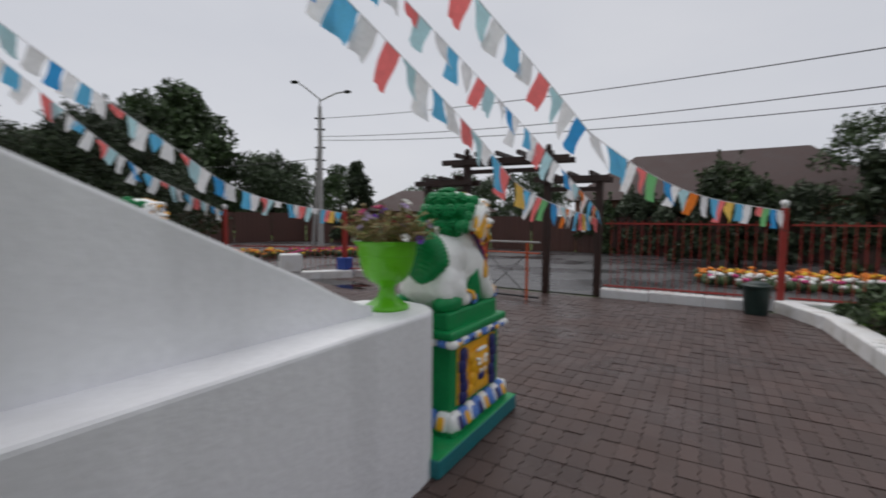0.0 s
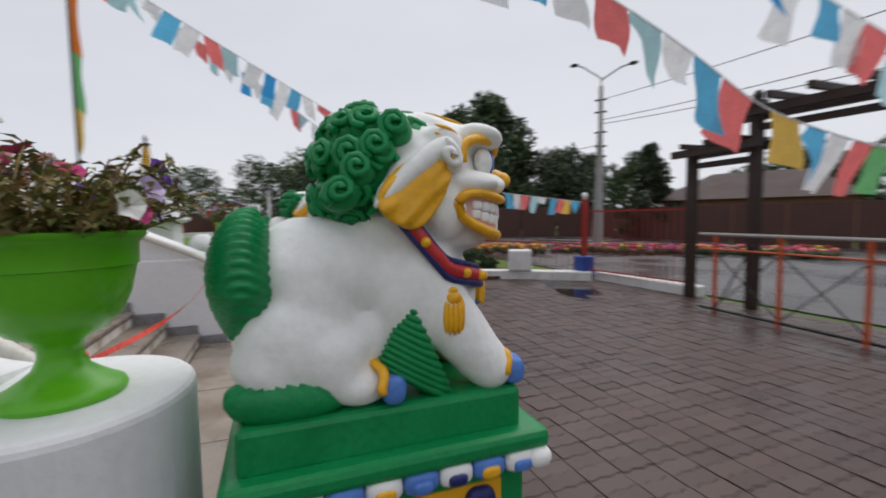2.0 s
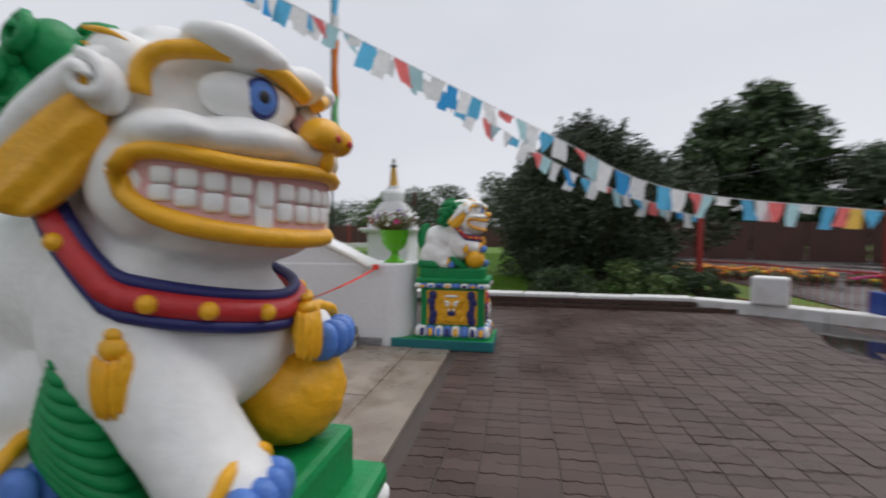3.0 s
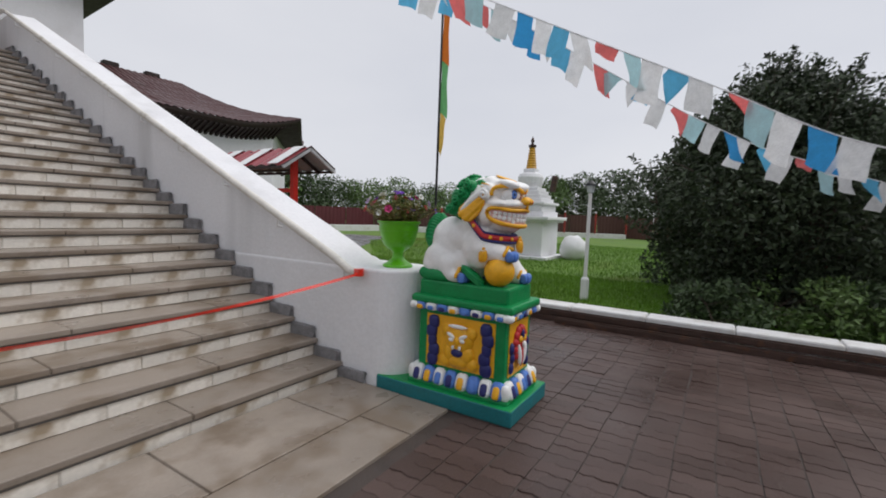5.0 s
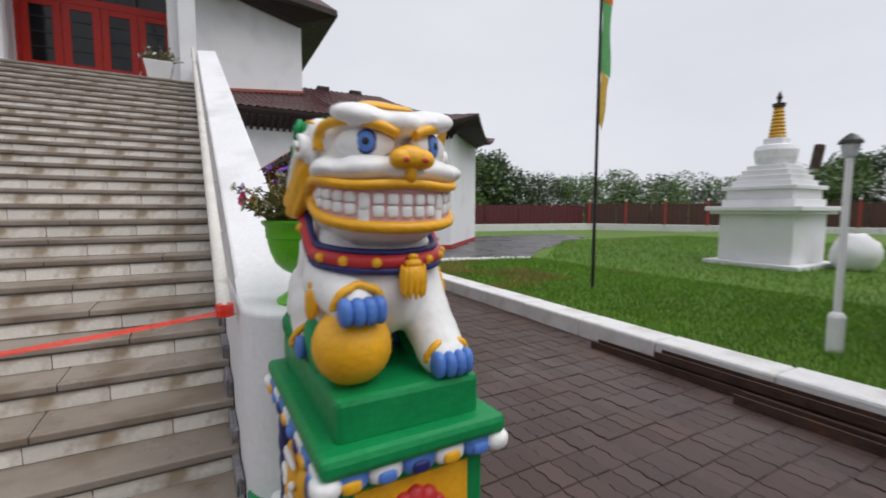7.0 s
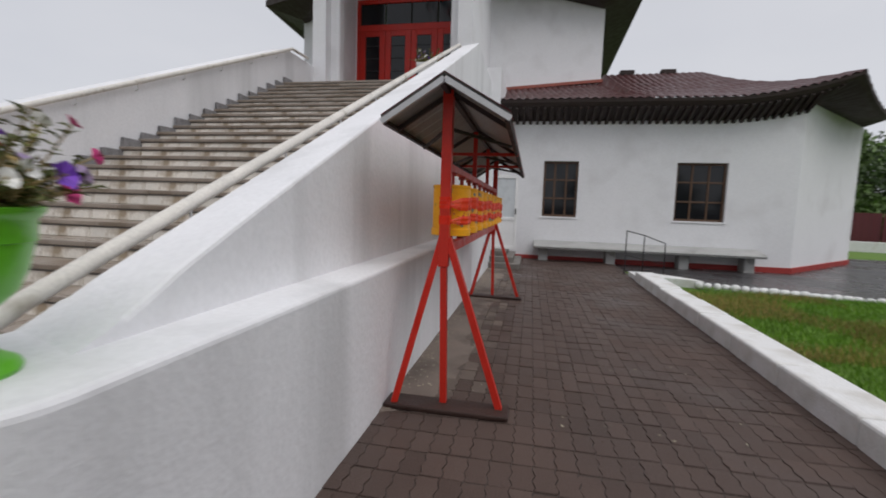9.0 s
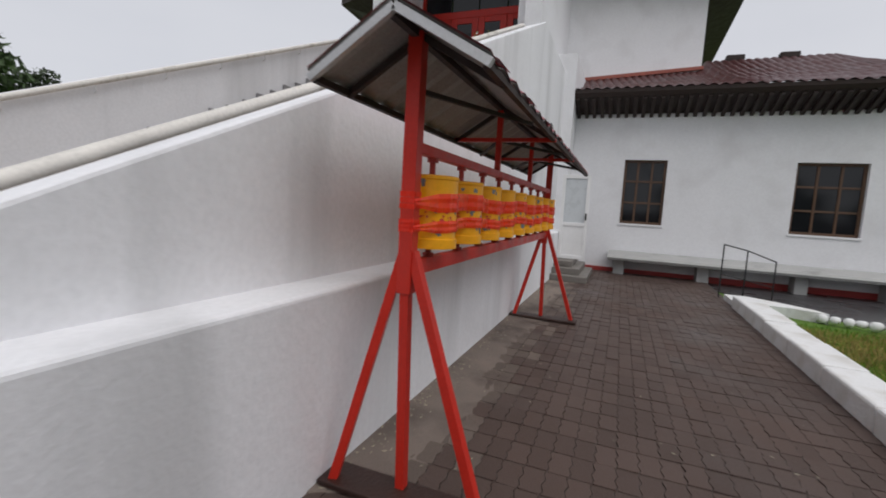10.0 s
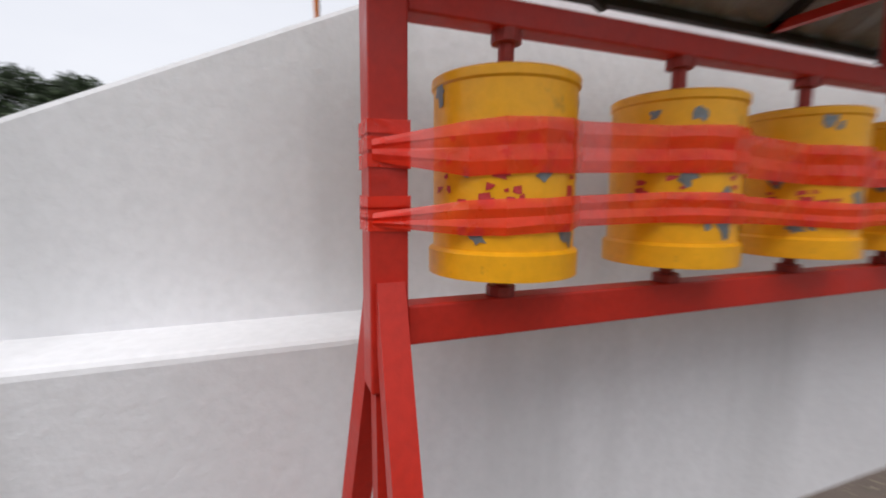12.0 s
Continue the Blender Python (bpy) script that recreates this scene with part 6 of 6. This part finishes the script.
for i, (x, y, h, r) in enumerate(((-0.1, -24.6, 4.1, 1.5), (1.6, -25.0, 2.7, 1.3), (-1.6, -25.0, 3.2, 1.4), (-3.2, -24.6, 3.0, 1.4), (-5.4, -25.0, 5.9, 2.3), (3.6, -25.2, 2.8, 1.3), (5.2, -25.2, 2.4, 1.2), (-7.5, -25, 5.0, 2.2))):
    tree(x, y, h, r, 900 + i, (1, 3)[i % 2], "dark garden tree before the brick house", n=4200, trunk=0.09, size=0.12, stems=2, group="garden trees", z=-0.05, crown_base=0.04, clumps=30, shoots=6)


# ---- stupas, lamp post, flag poles ----
STUPA_Y = mat("stupa_gold_paint", (0.62, 0.33, 0.03), 0.4, var=0.12)
stupa = thing("stupa", 19.5, 0.85, 0.0, "white stepped stupa with a ringed golden spire on the lawn", "stupa")
bm = bm_new()
for w, z0, z1 in ((1.12, 0, 0.14), (0.86, 0.14, 1.36), (1.03, 1.36, 1.44), (1.12, 1.44, 1.56), (0.84, 1.56, 1.74), (0.77, 1.74, 1.98), (0.86, 1.98, 2.08), (0.70, 2.08, 2.22), (0.62, 2.22, 2.36), (0.54, 2.36, 2.50), (0.46, 2.50, 2.62)):
    bm = bm_new()
    box(bm, -w, w, -w, w, z0, z1, bevel=0.02)
    part("tier", bm, PLASTER, stupa)
bm = bm_new()
lathe(bm, [(0.40, 2.60), (0.46, 2.8), (0.48, 3.0), (0.42, 3.12), (0.30, 3.16)], 24)
box(bm, -0.22, 0.22, -0.22, 0.22, 3.14, 3.32, bevel=0.02)
part("dome", bm, PLASTER, stupa)
bm = bm_new()
lathe(bm, [(0.18 - 0.010 * (i // 2) + (0.02 if i % 2 else 0), 3.32 + 0.045 * i) for i in range(18)], 16)
part("spire", bm, STUPA_Y, stupa, "golden ringed spire")
bm = bm_new()
lathe(bm, [(0.14, 4.12), (0.15, 4.2), (0.05, 4.22), (0.05, 4.30), (0.07, 4.36), (0.03, 4.46), (0.005, 4.52)], 12)
part("finial", bm, RUST, stupa)
bm = bm_new()
box(bm, -0.1, 0.1, -0.9, -0.7, 2.6, 3.2, bevel=0.05)
part("niche_shield", bm, RUST, stupa, place=pose(0, 0.3, 0, 8, 0, 0))
bm = bm_new()
vs = ball(bm, (0, 0, 0.5), (0.62, 0.6, 0.62), 12, 9)
rn2 = random.Random(3)
for v in vs:
    v.co += Vector((rn2.uniform(-0.06, 0.06), rn2.uniform(-0.06, 0.06), rn2.uniform(-0.05, 0.05)))
    v.co.z = max(v.co.z, 0)
ob = one("white_boulder", bm, PLASTER, "whitewashed rounded boulder beside the stupa", "boulder")
ob.matrix_basis = pose(20.0, -0.75, 0) @ Matrix.Scale(0.82, 4)

lamp = thing("lamp_post", 11.77, -3.28, -0.02, "slim white garden lamp post with a small lantern", "lamp post")
bm = bm_new()
lathe(bm, [(0.075, 0), (0.075, 0.42), (0.06, 0.45), (0.035, 0.47), (0.032, 1.98)], 12)
part("column", bm, WHITE_PAINT, lamp)
bm = bm_new()
lathe(bm, [(0.035, 1.98), (0.055, 2.0), (0.075, 2.1), (0.07, 2.12)], 10)
part("lantern", bm, FROST, lamp)
bm = bm_new()
lathe(bm, [(0.10, 2.12), (0.09, 2.15), (0.04, 2.20), (0.01, 2.22)], 10)
part("cap", bm, BLACK_IRON, lamp)

CLOTH = {k: mat("cloth_" + k, c, 0.8, var=0.12, scale=14, fine=80, bump=0.1) for k, c in (("blue", (0.14, 0.52, 0.82)), ("deep", (0.05, 0.34, 0.72)), ("white", (0.84, 0.84, 0.86)), ("red", (0.86, 0.20, 0.20)), ("teal", (0.46, 0.70, 0.76)), ("yellow", (0.80, 0.52, 0.12)), ("green", (0.18, 0.50, 0.20)), ("orange", (0.75, 0.20, 0.03)))}
for m in CLOTH.values():     # thin nylon lets the sky through
    nt = m.node_tree
    bsdf, out = nt.nodes["Principled BSDF"], nt.nodes["Material Output"]
    thin, both = nt.nodes.new("ShaderNodeBsdfTranslucent"), nt.nodes.new("ShaderNodeMixShader")
    both.inputs[0].default_value = 0.5
    nt.links.new(bsdf.inputs["Base Color"].links[0].from_socket, thin.inputs["Color"])
    nt.links.new(bsdf.outputs[0], both.inputs[1])
    nt.links.new(thin.outputs[0], both.inputs[2])
    nt.links.new(both.outputs[0], out.inputs["Surface"])
for x, y in ((12.5, 0.5), (-3.7, 0.4)):
    fp = thing("flag_pole", x, y, -0.02, "tall thin dark pole with a limp striped pennant", "flag pole", "flag poles")
    bm = bm_new()
    tube(bm, (0, 0, 0), (0, 0, 8.2), 0.032, 8, 0.022)
    part("pole", bm, BLACK_IRON, fp)
    zt = 7.9
    for k, (c, hh) in enumerate((("blue", 0.7), ("white", 0.6), ("orange", 1.5), ("green", 1.2), ("yellow", 0.9))):
        bm = bm_new()
        rows = []
        for i in range(9):
            t = i / 8
            z = zt - hh * t
            w = 0.14 if c != "yellow" else 0.14 * (1 - t * 0.7)
            rows.append([bm.verts.new((0.03 + w * j / 3 * 0.55, -w * j / 3 + 0.02 * math.sin(6 * t + j + k), z - 0.05 * j)) for j in range(4)])
        for a, b in zip(rows[:-1], rows[1:]):
            for j in range(3):
                bm.faces.new((a[j], b[j], b[j + 1], a[j + 1]))
        part("pennant", bm, CLOTH[c], fp)
        zt -= hh


# ---- bunting ----
def bunting(P, seed, lower_from, label):
    root = thing("bunting", *P[-1], label, "bunting", "prayer flag lines")
    o = Vector(P[-1])
    L = [p - o for p in smooth_line(P, 24)]
    bm = bm_new()
    curve_tube(bm, L[::2] + ([L[-1]] if len(L) % 2 == 0 else []), 0.006, 0, 4)
    part("cord", bm, CLOTH["white"], root)
    rn = random.Random(seed)
    acc, nxt, i = 0.0, 0.25, 0
    seq = ["blue", "white", "red", "teal", "white", "blue", "white", "red", "teal", "white", "deep", "white"]
    low = ["yellow", "blue", "white", "red", "green", "deep", "white", "teal", "orange", "white", "blue", "red"]
    for a, b in zip(L[:-1], L[1:]):
        d = b - a
        while acc + d.length > nxt:
            p = a + d * ((nxt - acc) / d.length)
            dirv = d.normalized()
            w, h = rn.uniform(0.17, 0.24), rn.uniform(0.26, 0.35)
            col = (low if p.y + o.y < lower_from else seq)[i % 12]
            wind = Vector((rn.uniform(-0.22, 0.22), rn.uniform(-0.22, 0.22), 0)) + Vector((0.08, 0.05, 0))
            skew = rn.uniform(-0.28, 0.28)
            half = rn.random()
            bm = bm_new()
            rows = []
            for q in range(6):
                t = q / 5
                row = []
                for j in range(5):
                    u = j / 4
                    # some flags hang whole, some are folded to a corner or blown up short
                    drop = h * t * (1 if half > 0.30 else (0.25 + 0.75 * u if half > 0.16 else 1 - 0.8 * abs(u - 0.5) * 2 if half > 0.06 else 0.45))
                    ripple = Vector((0.020 * math.sin(4 * t + u * 5 + i), 0.022 * math.cos(3.5 * t + u * 4 + i), 0)) * t
                    row.append(bm.verts.new(p + dirv * (w * (u - 0.5) + skew * w * t) + Vector((0, 0, -drop)) + wind * drop * 1.5 + ripple))
                rows.append(row)
            for ra, rb in zip(rows[:-1], rows[1:]):
                for j in range(4):
                    bm.faces.new((ra[j], rb[j], rb[j + 1], ra[j + 1]))
            part("flag", bm, CLOTH[col], root, smooth=True)
            nxt += w + rn.uniform(0.0, 0.05) + (0.10 if i % 5 == 4 else 0)
            i += 1
        acc += d.length


LBL = "sagging line of faded blue, white and red prayer flags"
bunting([(4.3, 7.0, 8.5), (3.5, 0, 4.9), (2.75, -5.07, 2.63), (2.52, -6.6, 1.93), (2.36, -10.3, 1.6)], 1, -5.7, LBL)
bunting([(4.5, 7.0, 8.5), (3.8, 0, 5.4), (2.72, -6.59, 2.93), (2.3, -9, 1.97), (2.36, -10.3, 1.75)], 2, -8, LBL)
bunting([(4.8, 7.0, 8.5), (3.9, 0, 6.0), (2.0, -5.45, 3.08), (1.45, -6.3, 2.40), (0.6, -8.2, 1.95), (-0.70, -10.5, 1.75)], 3, -6.5, LBL)
bunting([(4.6, 7.0, 8.5), (7.0, 0, 5.2), (8.4, -4.8, 2.94), (8.5, -6.7, 2.05), (8.9, -9.78, 1.72)], 4, -8.6, LBL)
bunting([(4.7, 7.0, 8.4), (8.4, -1, 5.0), (10.2, -5, 2.8), (10.8, -6.3, 2.28), (11.92, -8.28, 1.75)], 5, -9, LBL)

# ---- street and distance ----
sp = thing("street_lamp", 19.2, -18.9, -0.05, "grey concrete street lamp pole with two arms and wires", "street lamp")
bm = bm_new()
tube(bm, (0, 0, 0), (0, 0, 7.9), 0.17, 10, 0.10)
part("pole", bm, CEMENT, sp)
bm = bm_new()
chain(bm, [(0, 0, 7.8), (0, 0, 8.3), (0.75, 0.5, 9.0), (1.0, 0.65, 9.15)], 0.04, 6)
part("arm", bm, CEMENT, sp)
bm = bm_new()
chain(bm, [(0, 0, 8.2), (-0.8, -0.5, 8.65), (-1.15, -0.7, 8.7)], 0.04, 6)
part("arm", bm, CEMENT, sp)
for p in ((1.15, 0.75, 9.2), (-1.3, -0.8, 8.72)):
    bm = bm_new()
    ball(bm, p, (0.26, 0.2, 0.08), 10, 6)
    part("lamp_head", bm, BLACK_IRON, sp)
for z in (7.2, 6.6, 5.6, 4.9, 4.4):
    bm = bm_new()
    box(bm, -0.28, 0.28, -0.05, 0.05, z, z + 0.08)
    part("insulator_bracket", bm, BLACK_IRON, sp, place=pose(0, 0, 0, 0, 0, 40))
bm = bm_new()
tube(bm, (0.1, 0, 5.6), (1.9, -1.2, 0), 0.09, 8, 0.11)
part("strut", bm, CEMENT, sp)
cab = thing("power_lines", 19.2, -18.9, 7.0, "thin dark overhead power lines", "cable", kind="stuff")
for z0, z1, x1, y1, sag in ((0.2, -0.5, -44, 6.0, 1.0), (-0.8, -0.5, -44, 3.0, 1.1), (-1.0, -0.8, -44, 1.0, 1.1), (-2.0, -1.0, 26, 8, 0.8)):
    bm = bm_new()
    pts = [Vector((x1 * t, y1 * t, z0 + (z1 - z0) * t - sag * 4 * t * (1 - t))) for t in [i / 24 for i in range(25)]]
    curve_tube(bm, pts, 0.016, 0, 4)
    tagged(part("cable", bm, BLACK_IRON, cab), kind="stuff")


def house(x, y, rz, w, d, hw, hr, wall, roofm, label, windows=4):
    root = thing("house", x, y, -0.05, label, "house", rz=rz)
    bm = bm_new()
    box(bm, -w / 2, w / 2, -d / 2, d / 2, 0, hw)
    part("wall", bm, wall, root)
    bm = bm_new()
    o = 0.5
    a = [bm.verts.new(p) for p in ((-w / 2 - o, -d / 2 - o, hw - 0.1), (w / 2 + o, -d / 2 - o, hw - 0.1), (w / 2 + o, d / 2 + o, hw - 0.1), (-w / 2 - o, d / 2 + o, hw - 0.1), (-w / 2 + d * 0.3, 0, hr), (w / 2 - d * 0.3, 0, hr))]
    for q in ((0, 1, 5, 4), (1, 2, 5), (2, 3, 4, 5), (3, 0, 4), (3, 2, 1, 0)):
        bm.faces.new([a[i] for i in q])
    part("roof", bm, roofm, root)
    for i in range(windows):
        bm = bm_new()
        xx = -w / 2 + w * (i + 0.5) / windows
        box(bm, xx - 0.5, xx + 0.5, d / 2, d / 2 + 0.06, hw * 0.35, hw * 0.8)
        wd = part("window", bm, WHITE_PAINT, root)
        bm = bm_new()
        box(bm, xx - 0.42, xx + 0.42, d / 2 + 0.06, d / 2 + 0.07, hw * 0.38, hw * 0.77)
        part("pane", bm, GLASS, wd)
    return root


house(0.2, -30, -3, 13, 8, 2.9, 5.6, BRICK, SLATE, "low brick house with a long brown slate roof", 5)
house(19.5, -31, 28, 9, 7, 2.4, 4.0, BRICK, SLATE, "small brick house with a grey hipped roof", 3)
house(-26, -14, 80, 12, 8, 3.0, 5.4, PLASTER, ROOFTILE, "long white outbuilding with a wine-red roof", 4)


def sheet_fence(a, b, h, m, label, gap=2.4, z=-0.05):
    root = thing("board_fence", a[0], a[1], z, label, "fence", "far fences")
    d = Vector((b[0] - a[0], b[1] - a[1], 0))
    root.rotation_euler = (0, 0, math.atan2(d.y, d.x))
    n = max(1, int(d.length / gap))
    L = d.length / n
    for i in range(n):
        bm = bm_new()
        pts = []
        for k in range(17):
            pts.append((i * L + 0.03 + (L - 0.06) * k / 16, 0.03 * (k % 2)))
        bot = [bm.verts.new((x, y, 0)) for x, y in pts]
        tp = [bm.verts.new((x, y, h)) for x, y in pts]
        for k in range(16):
            bm.faces.new((bot[k], bot[k + 1], tp[k + 1], tp[k]))
        part("fence_panel", bm, m, root)


sheet_fence((34, -6), (26, -24), 2.1, BROWN_FENCE, "dark brown sheet fence along the street")
sheet_fence((26, -24), (4, -25), 1.9, BROWN_FENCE, "dark brown sheet fence along the street")
sheet_fence((4, -25), (-24, -22), 1.9, BROWN_FENCE, "dark brown sheet fence along the street")
sheet_fence((20.5, 25), (34, 21), 1.9, MAROON, "maroon sheet fence behind the temple")
sheet_fence((34, 21), (46, 2), 2.0, BROWN_FENCE, "brown sheet fence beyond the lawn")
sheet_fence((46, 2), (40, -8), 2.0, BROWN_FENCE, "brown sheet fence beyond the lawn")
bm = bm_new()
prism(bm, [(19, 22), (33, 19.3), (44, 1.5), (44.4, 1.8), (33.3, 19.8), (19, 22.5)], -0.1, 0.42)
one("low_wall", bm, KERB_WHITE, "low whitewashed wall beyond the lawn", "wall", kind="structure")
for i in range(9):
    t = i / 8
    p = Vector((33, 19.3, 0)).lerp(Vector((44, 1.5, 0)), t)
    fence_post(p.x - 0.2, p.y, 0.4, 1.7, "red square fence post with a white ball finial")


def flower_bed(pts, w, cols, seed, label, dens=34):
    """Massed bedding flowers along a line: low foliage and blossoms too many to count."""
    r = random.Random(seed)
    bm = bm_new()
    for (x0, y0), (x1, y1) in zip(pts[:-1], pts[1:]):
        L = math.hypot(x1 - x0, y1 - y0)
        for i in range(int(L * dens)):
            t, o = r.random(), r.uniform(-w, w) / 2
            x, y = x0 + (x1 - x0) * t - (y1 - y0) / L * o, y0 + (y1 - y0) * t + (x1 - x0) / L * o
            z = r.uniform(0.14, 0.3)
            s = r.uniform(0.05, 0.10)
            k = r.randrange(len(cols))
            ball(bm, (x, y, z), (s, s, s * 0.6), 6, 4, mi=1 + k)
            ball(bm, (x + r.uniform(-0.1, 0.1), y + r.uniform(-0.1, 0.1), z * 0.45), (s * 1.4, s * 1.4, z * 0.5), 6, 4, mi=0)
    return one("flower_bed", bm, [FOLIAGE[1]] + [PETAL[c] for c in cols], label, "flowers", "street flower beds", "stuff")


flower_bed([(18.4, -9.4), (17.6, -11), (16.2, -13.6)], 2.2, ["orange", "orange", "yellow"], 1, "dense bed of orange marigolds beside the street")
flower_bed([(16.0, -13.9), (12.4, -18.2), (9.5, -20)], 2.0, ["pink", "red", "yellow", "pink"], 2, "long bed of pink and yellow flowers beside the street")
flower_bed([(0.6, -15.2), (-9, -15.6)], 1.6, ["orange", "yellow", "orange"], 3, "bed of orange and yellow marigolds across the road")
flower_bed([(0.4, -14.0), (-4.5, -14.2)], 0.9, ["white", "white", "pink"], 4, "bed of white and magenta petunias across the road", 26)


# ---- the paving, piece by piece ----
def paver_outline(L, W):
    """A wavy block: long sides swing in step with their neighbours."""
    k = [0, 0.125, 0.375, 0.5, 0.625, 0.875, 1]
    o = [0, 0.008, -0.008, 0, 0.008, -0.008, 0]
    g, e = 0.0032, 0.0055
    left = [(g + s, e + (L - 2 * e) * t) for t, s in zip(k, o)]
    right = [(W - g + s, e + (L - 2 * e) * t) for t, s in zip(k, o)]
    return left, right


PL, PW = 0.230, 0.1215
left, right = paver_outline(PL, PW)
top_v = [(x, y, 0.0) for x, y in left] + [(x, y, 0.0) for x, y in right]
side_v = [(x + (-0.002 if i < 7 else 0.002), y, -0.03) for i, (x, y, z) in enumerate(top_v)]
pv = np.array(top_v + side_v)
pf = []
for i in range(6):
    pf.append((i, 7 + i, 8 + i, i + 1))
    pf.append((i + 1, i, 14 + i, 15 + i)[::-1])
    pf.append((7 + i, 8 + i, 22 + i, 21 + i)[::-1])
pf.append((0, 7, 21, 14)[::-1])
pf.append((6, 13, 27, 20))
rs = np.random.RandomState(12)
spots = []
nx, ny = int(11.46 / PW), int(20.0 / PL)
for i in range(nx):
    for j in range(ny + 1):
        x, y = -1.16 + i * PW, -10.22 + j * PL + 0.006 * math.sin(i * 0.7) + rs.uniform(-0.003, 0.003)
        if y + PL > 9.75 or (PAR_IN - 4.65 < x < PAR_OUT - 0.13 and y > -2.75 and x > 2 * MID - PAR_OUT - 0.1):
            continue
        if 2.45 < x < 6.3 and y > -3.80:
            continue
        spots.append((x, y, rs.uniform(-0.0035, 0.0025)))
dry = [s for s in spots if s[0] > 6.9 and s[1] > -0.75 and s[0] < 7.50 + rs.uniform(-0.16, 0.16)]
dry_set = set(dry)
spots = [s for s in spots if s not in dry_set]
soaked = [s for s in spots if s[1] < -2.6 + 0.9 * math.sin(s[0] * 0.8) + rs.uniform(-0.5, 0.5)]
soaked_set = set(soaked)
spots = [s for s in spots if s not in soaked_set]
near = [s for s in spots if (7.75 < s[0] < 8.9 and -0.2 < s[1] < 4.4)][:280]
chosen = set(near)
rest = [s for s in spots if s not in chosen]
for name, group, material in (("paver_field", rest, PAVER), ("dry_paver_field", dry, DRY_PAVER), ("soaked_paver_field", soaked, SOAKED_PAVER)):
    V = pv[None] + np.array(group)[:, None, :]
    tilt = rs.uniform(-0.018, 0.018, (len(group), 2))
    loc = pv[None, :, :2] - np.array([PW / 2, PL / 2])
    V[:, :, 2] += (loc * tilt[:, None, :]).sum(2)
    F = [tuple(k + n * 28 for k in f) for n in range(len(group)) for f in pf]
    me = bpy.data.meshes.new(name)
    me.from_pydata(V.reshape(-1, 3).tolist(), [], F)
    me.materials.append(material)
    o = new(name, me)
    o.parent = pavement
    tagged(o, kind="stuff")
me = bpy.data.meshes.new("paver")
me.from_pydata(pv.tolist(), [], pf)
me.materials.append(PAVER)
for x, y, z in near:
    share("paver", me, pavement, pose(x, y, z, rs.uniform(-0.8, 0.8), rs.uniform(-0.8, 0.8)))


# ---- worn cement strip along the foot of the wall ----
SAND = mat("worn_cement_strip", (0.195, 0.155, 0.130), 0.8, var=0.22, scale=3.5, fine=120, bump=0.6, stain=(0.105, 0.080, 0.068), stain_scale=1.6, stain_at=0.5, stain_to=0.66)
verts, faces = [], []
for i in range(241):
    y = -0.85 + 7.8 * i / 240
    edge = 7.50 + 0.05 * math.sin(y * 2.3) + 0.07 * noise.noise(Vector((y * 2.6, 3, 1))) + 0.05 * noise.noise(Vector((y * 8, 1, 5))) - 0.42 * max(0, (-0.45 - y) / 0.4) ** 1.5
    verts += [(7.015, y, 0.011), (7.015 + (edge - 7.015) * 0.45, y, 0.0075 + 0.001 * math.sin(y * 7)), (7.015 + (edge - 7.015) * 0.72, y, 0.0015), (edge, y, -0.0055)]
for i in range(240):
    for j in range(3):
        k = i * 4 + j
        faces.append((k, k + 1, k + 5, k + 4))
me = bpy.data.meshes.new("cement_strip")
me.from_pydata(verts, [], faces)
me.materials.append(SAND)
tagged(new("cement_strip", me), "dry sandy cement strip along the foot of the parapet wall", "cement strip", kind="structure")

# ---- fallen leaves and grit along the foot of the wall ----
LITTER = mat("fallen_leaf", (0.30, 0.27, 0.20), 0.8, var=0.4, scale=3, bump=0, island=0.6)
verts, faces = [], []
for i in range(900):
    x = 7.03 + abs(rs.normal(0, 0.11)) if i < 700 else rs.uniform(7.1, 9.9)
    y, a, w = rs.uniform(-0.8, 8.5), rs.uniform(0, 6.28), rs.uniform(0.004, 0.013)
    k = len(verts)
    for q in range(4):
        g = a + q * 1.571
        r = w * (1.5 if q % 2 else 0.7)
        verts.append((x + math.cos(g) * r, y + math.sin(g) * r, 0.013 + 0.004 * (q % 2)))
    faces.append((k, k + 1, k + 2, k + 3))
me = bpy.data.meshes.new("leaf_litter")
me.from_pydata(verts, [], faces)
me.materials.append(LITTER)
tagged(new("leaf_litter", me), "scattered small pale leaves and grit on the paving", "leaf litter", kind="stuff")
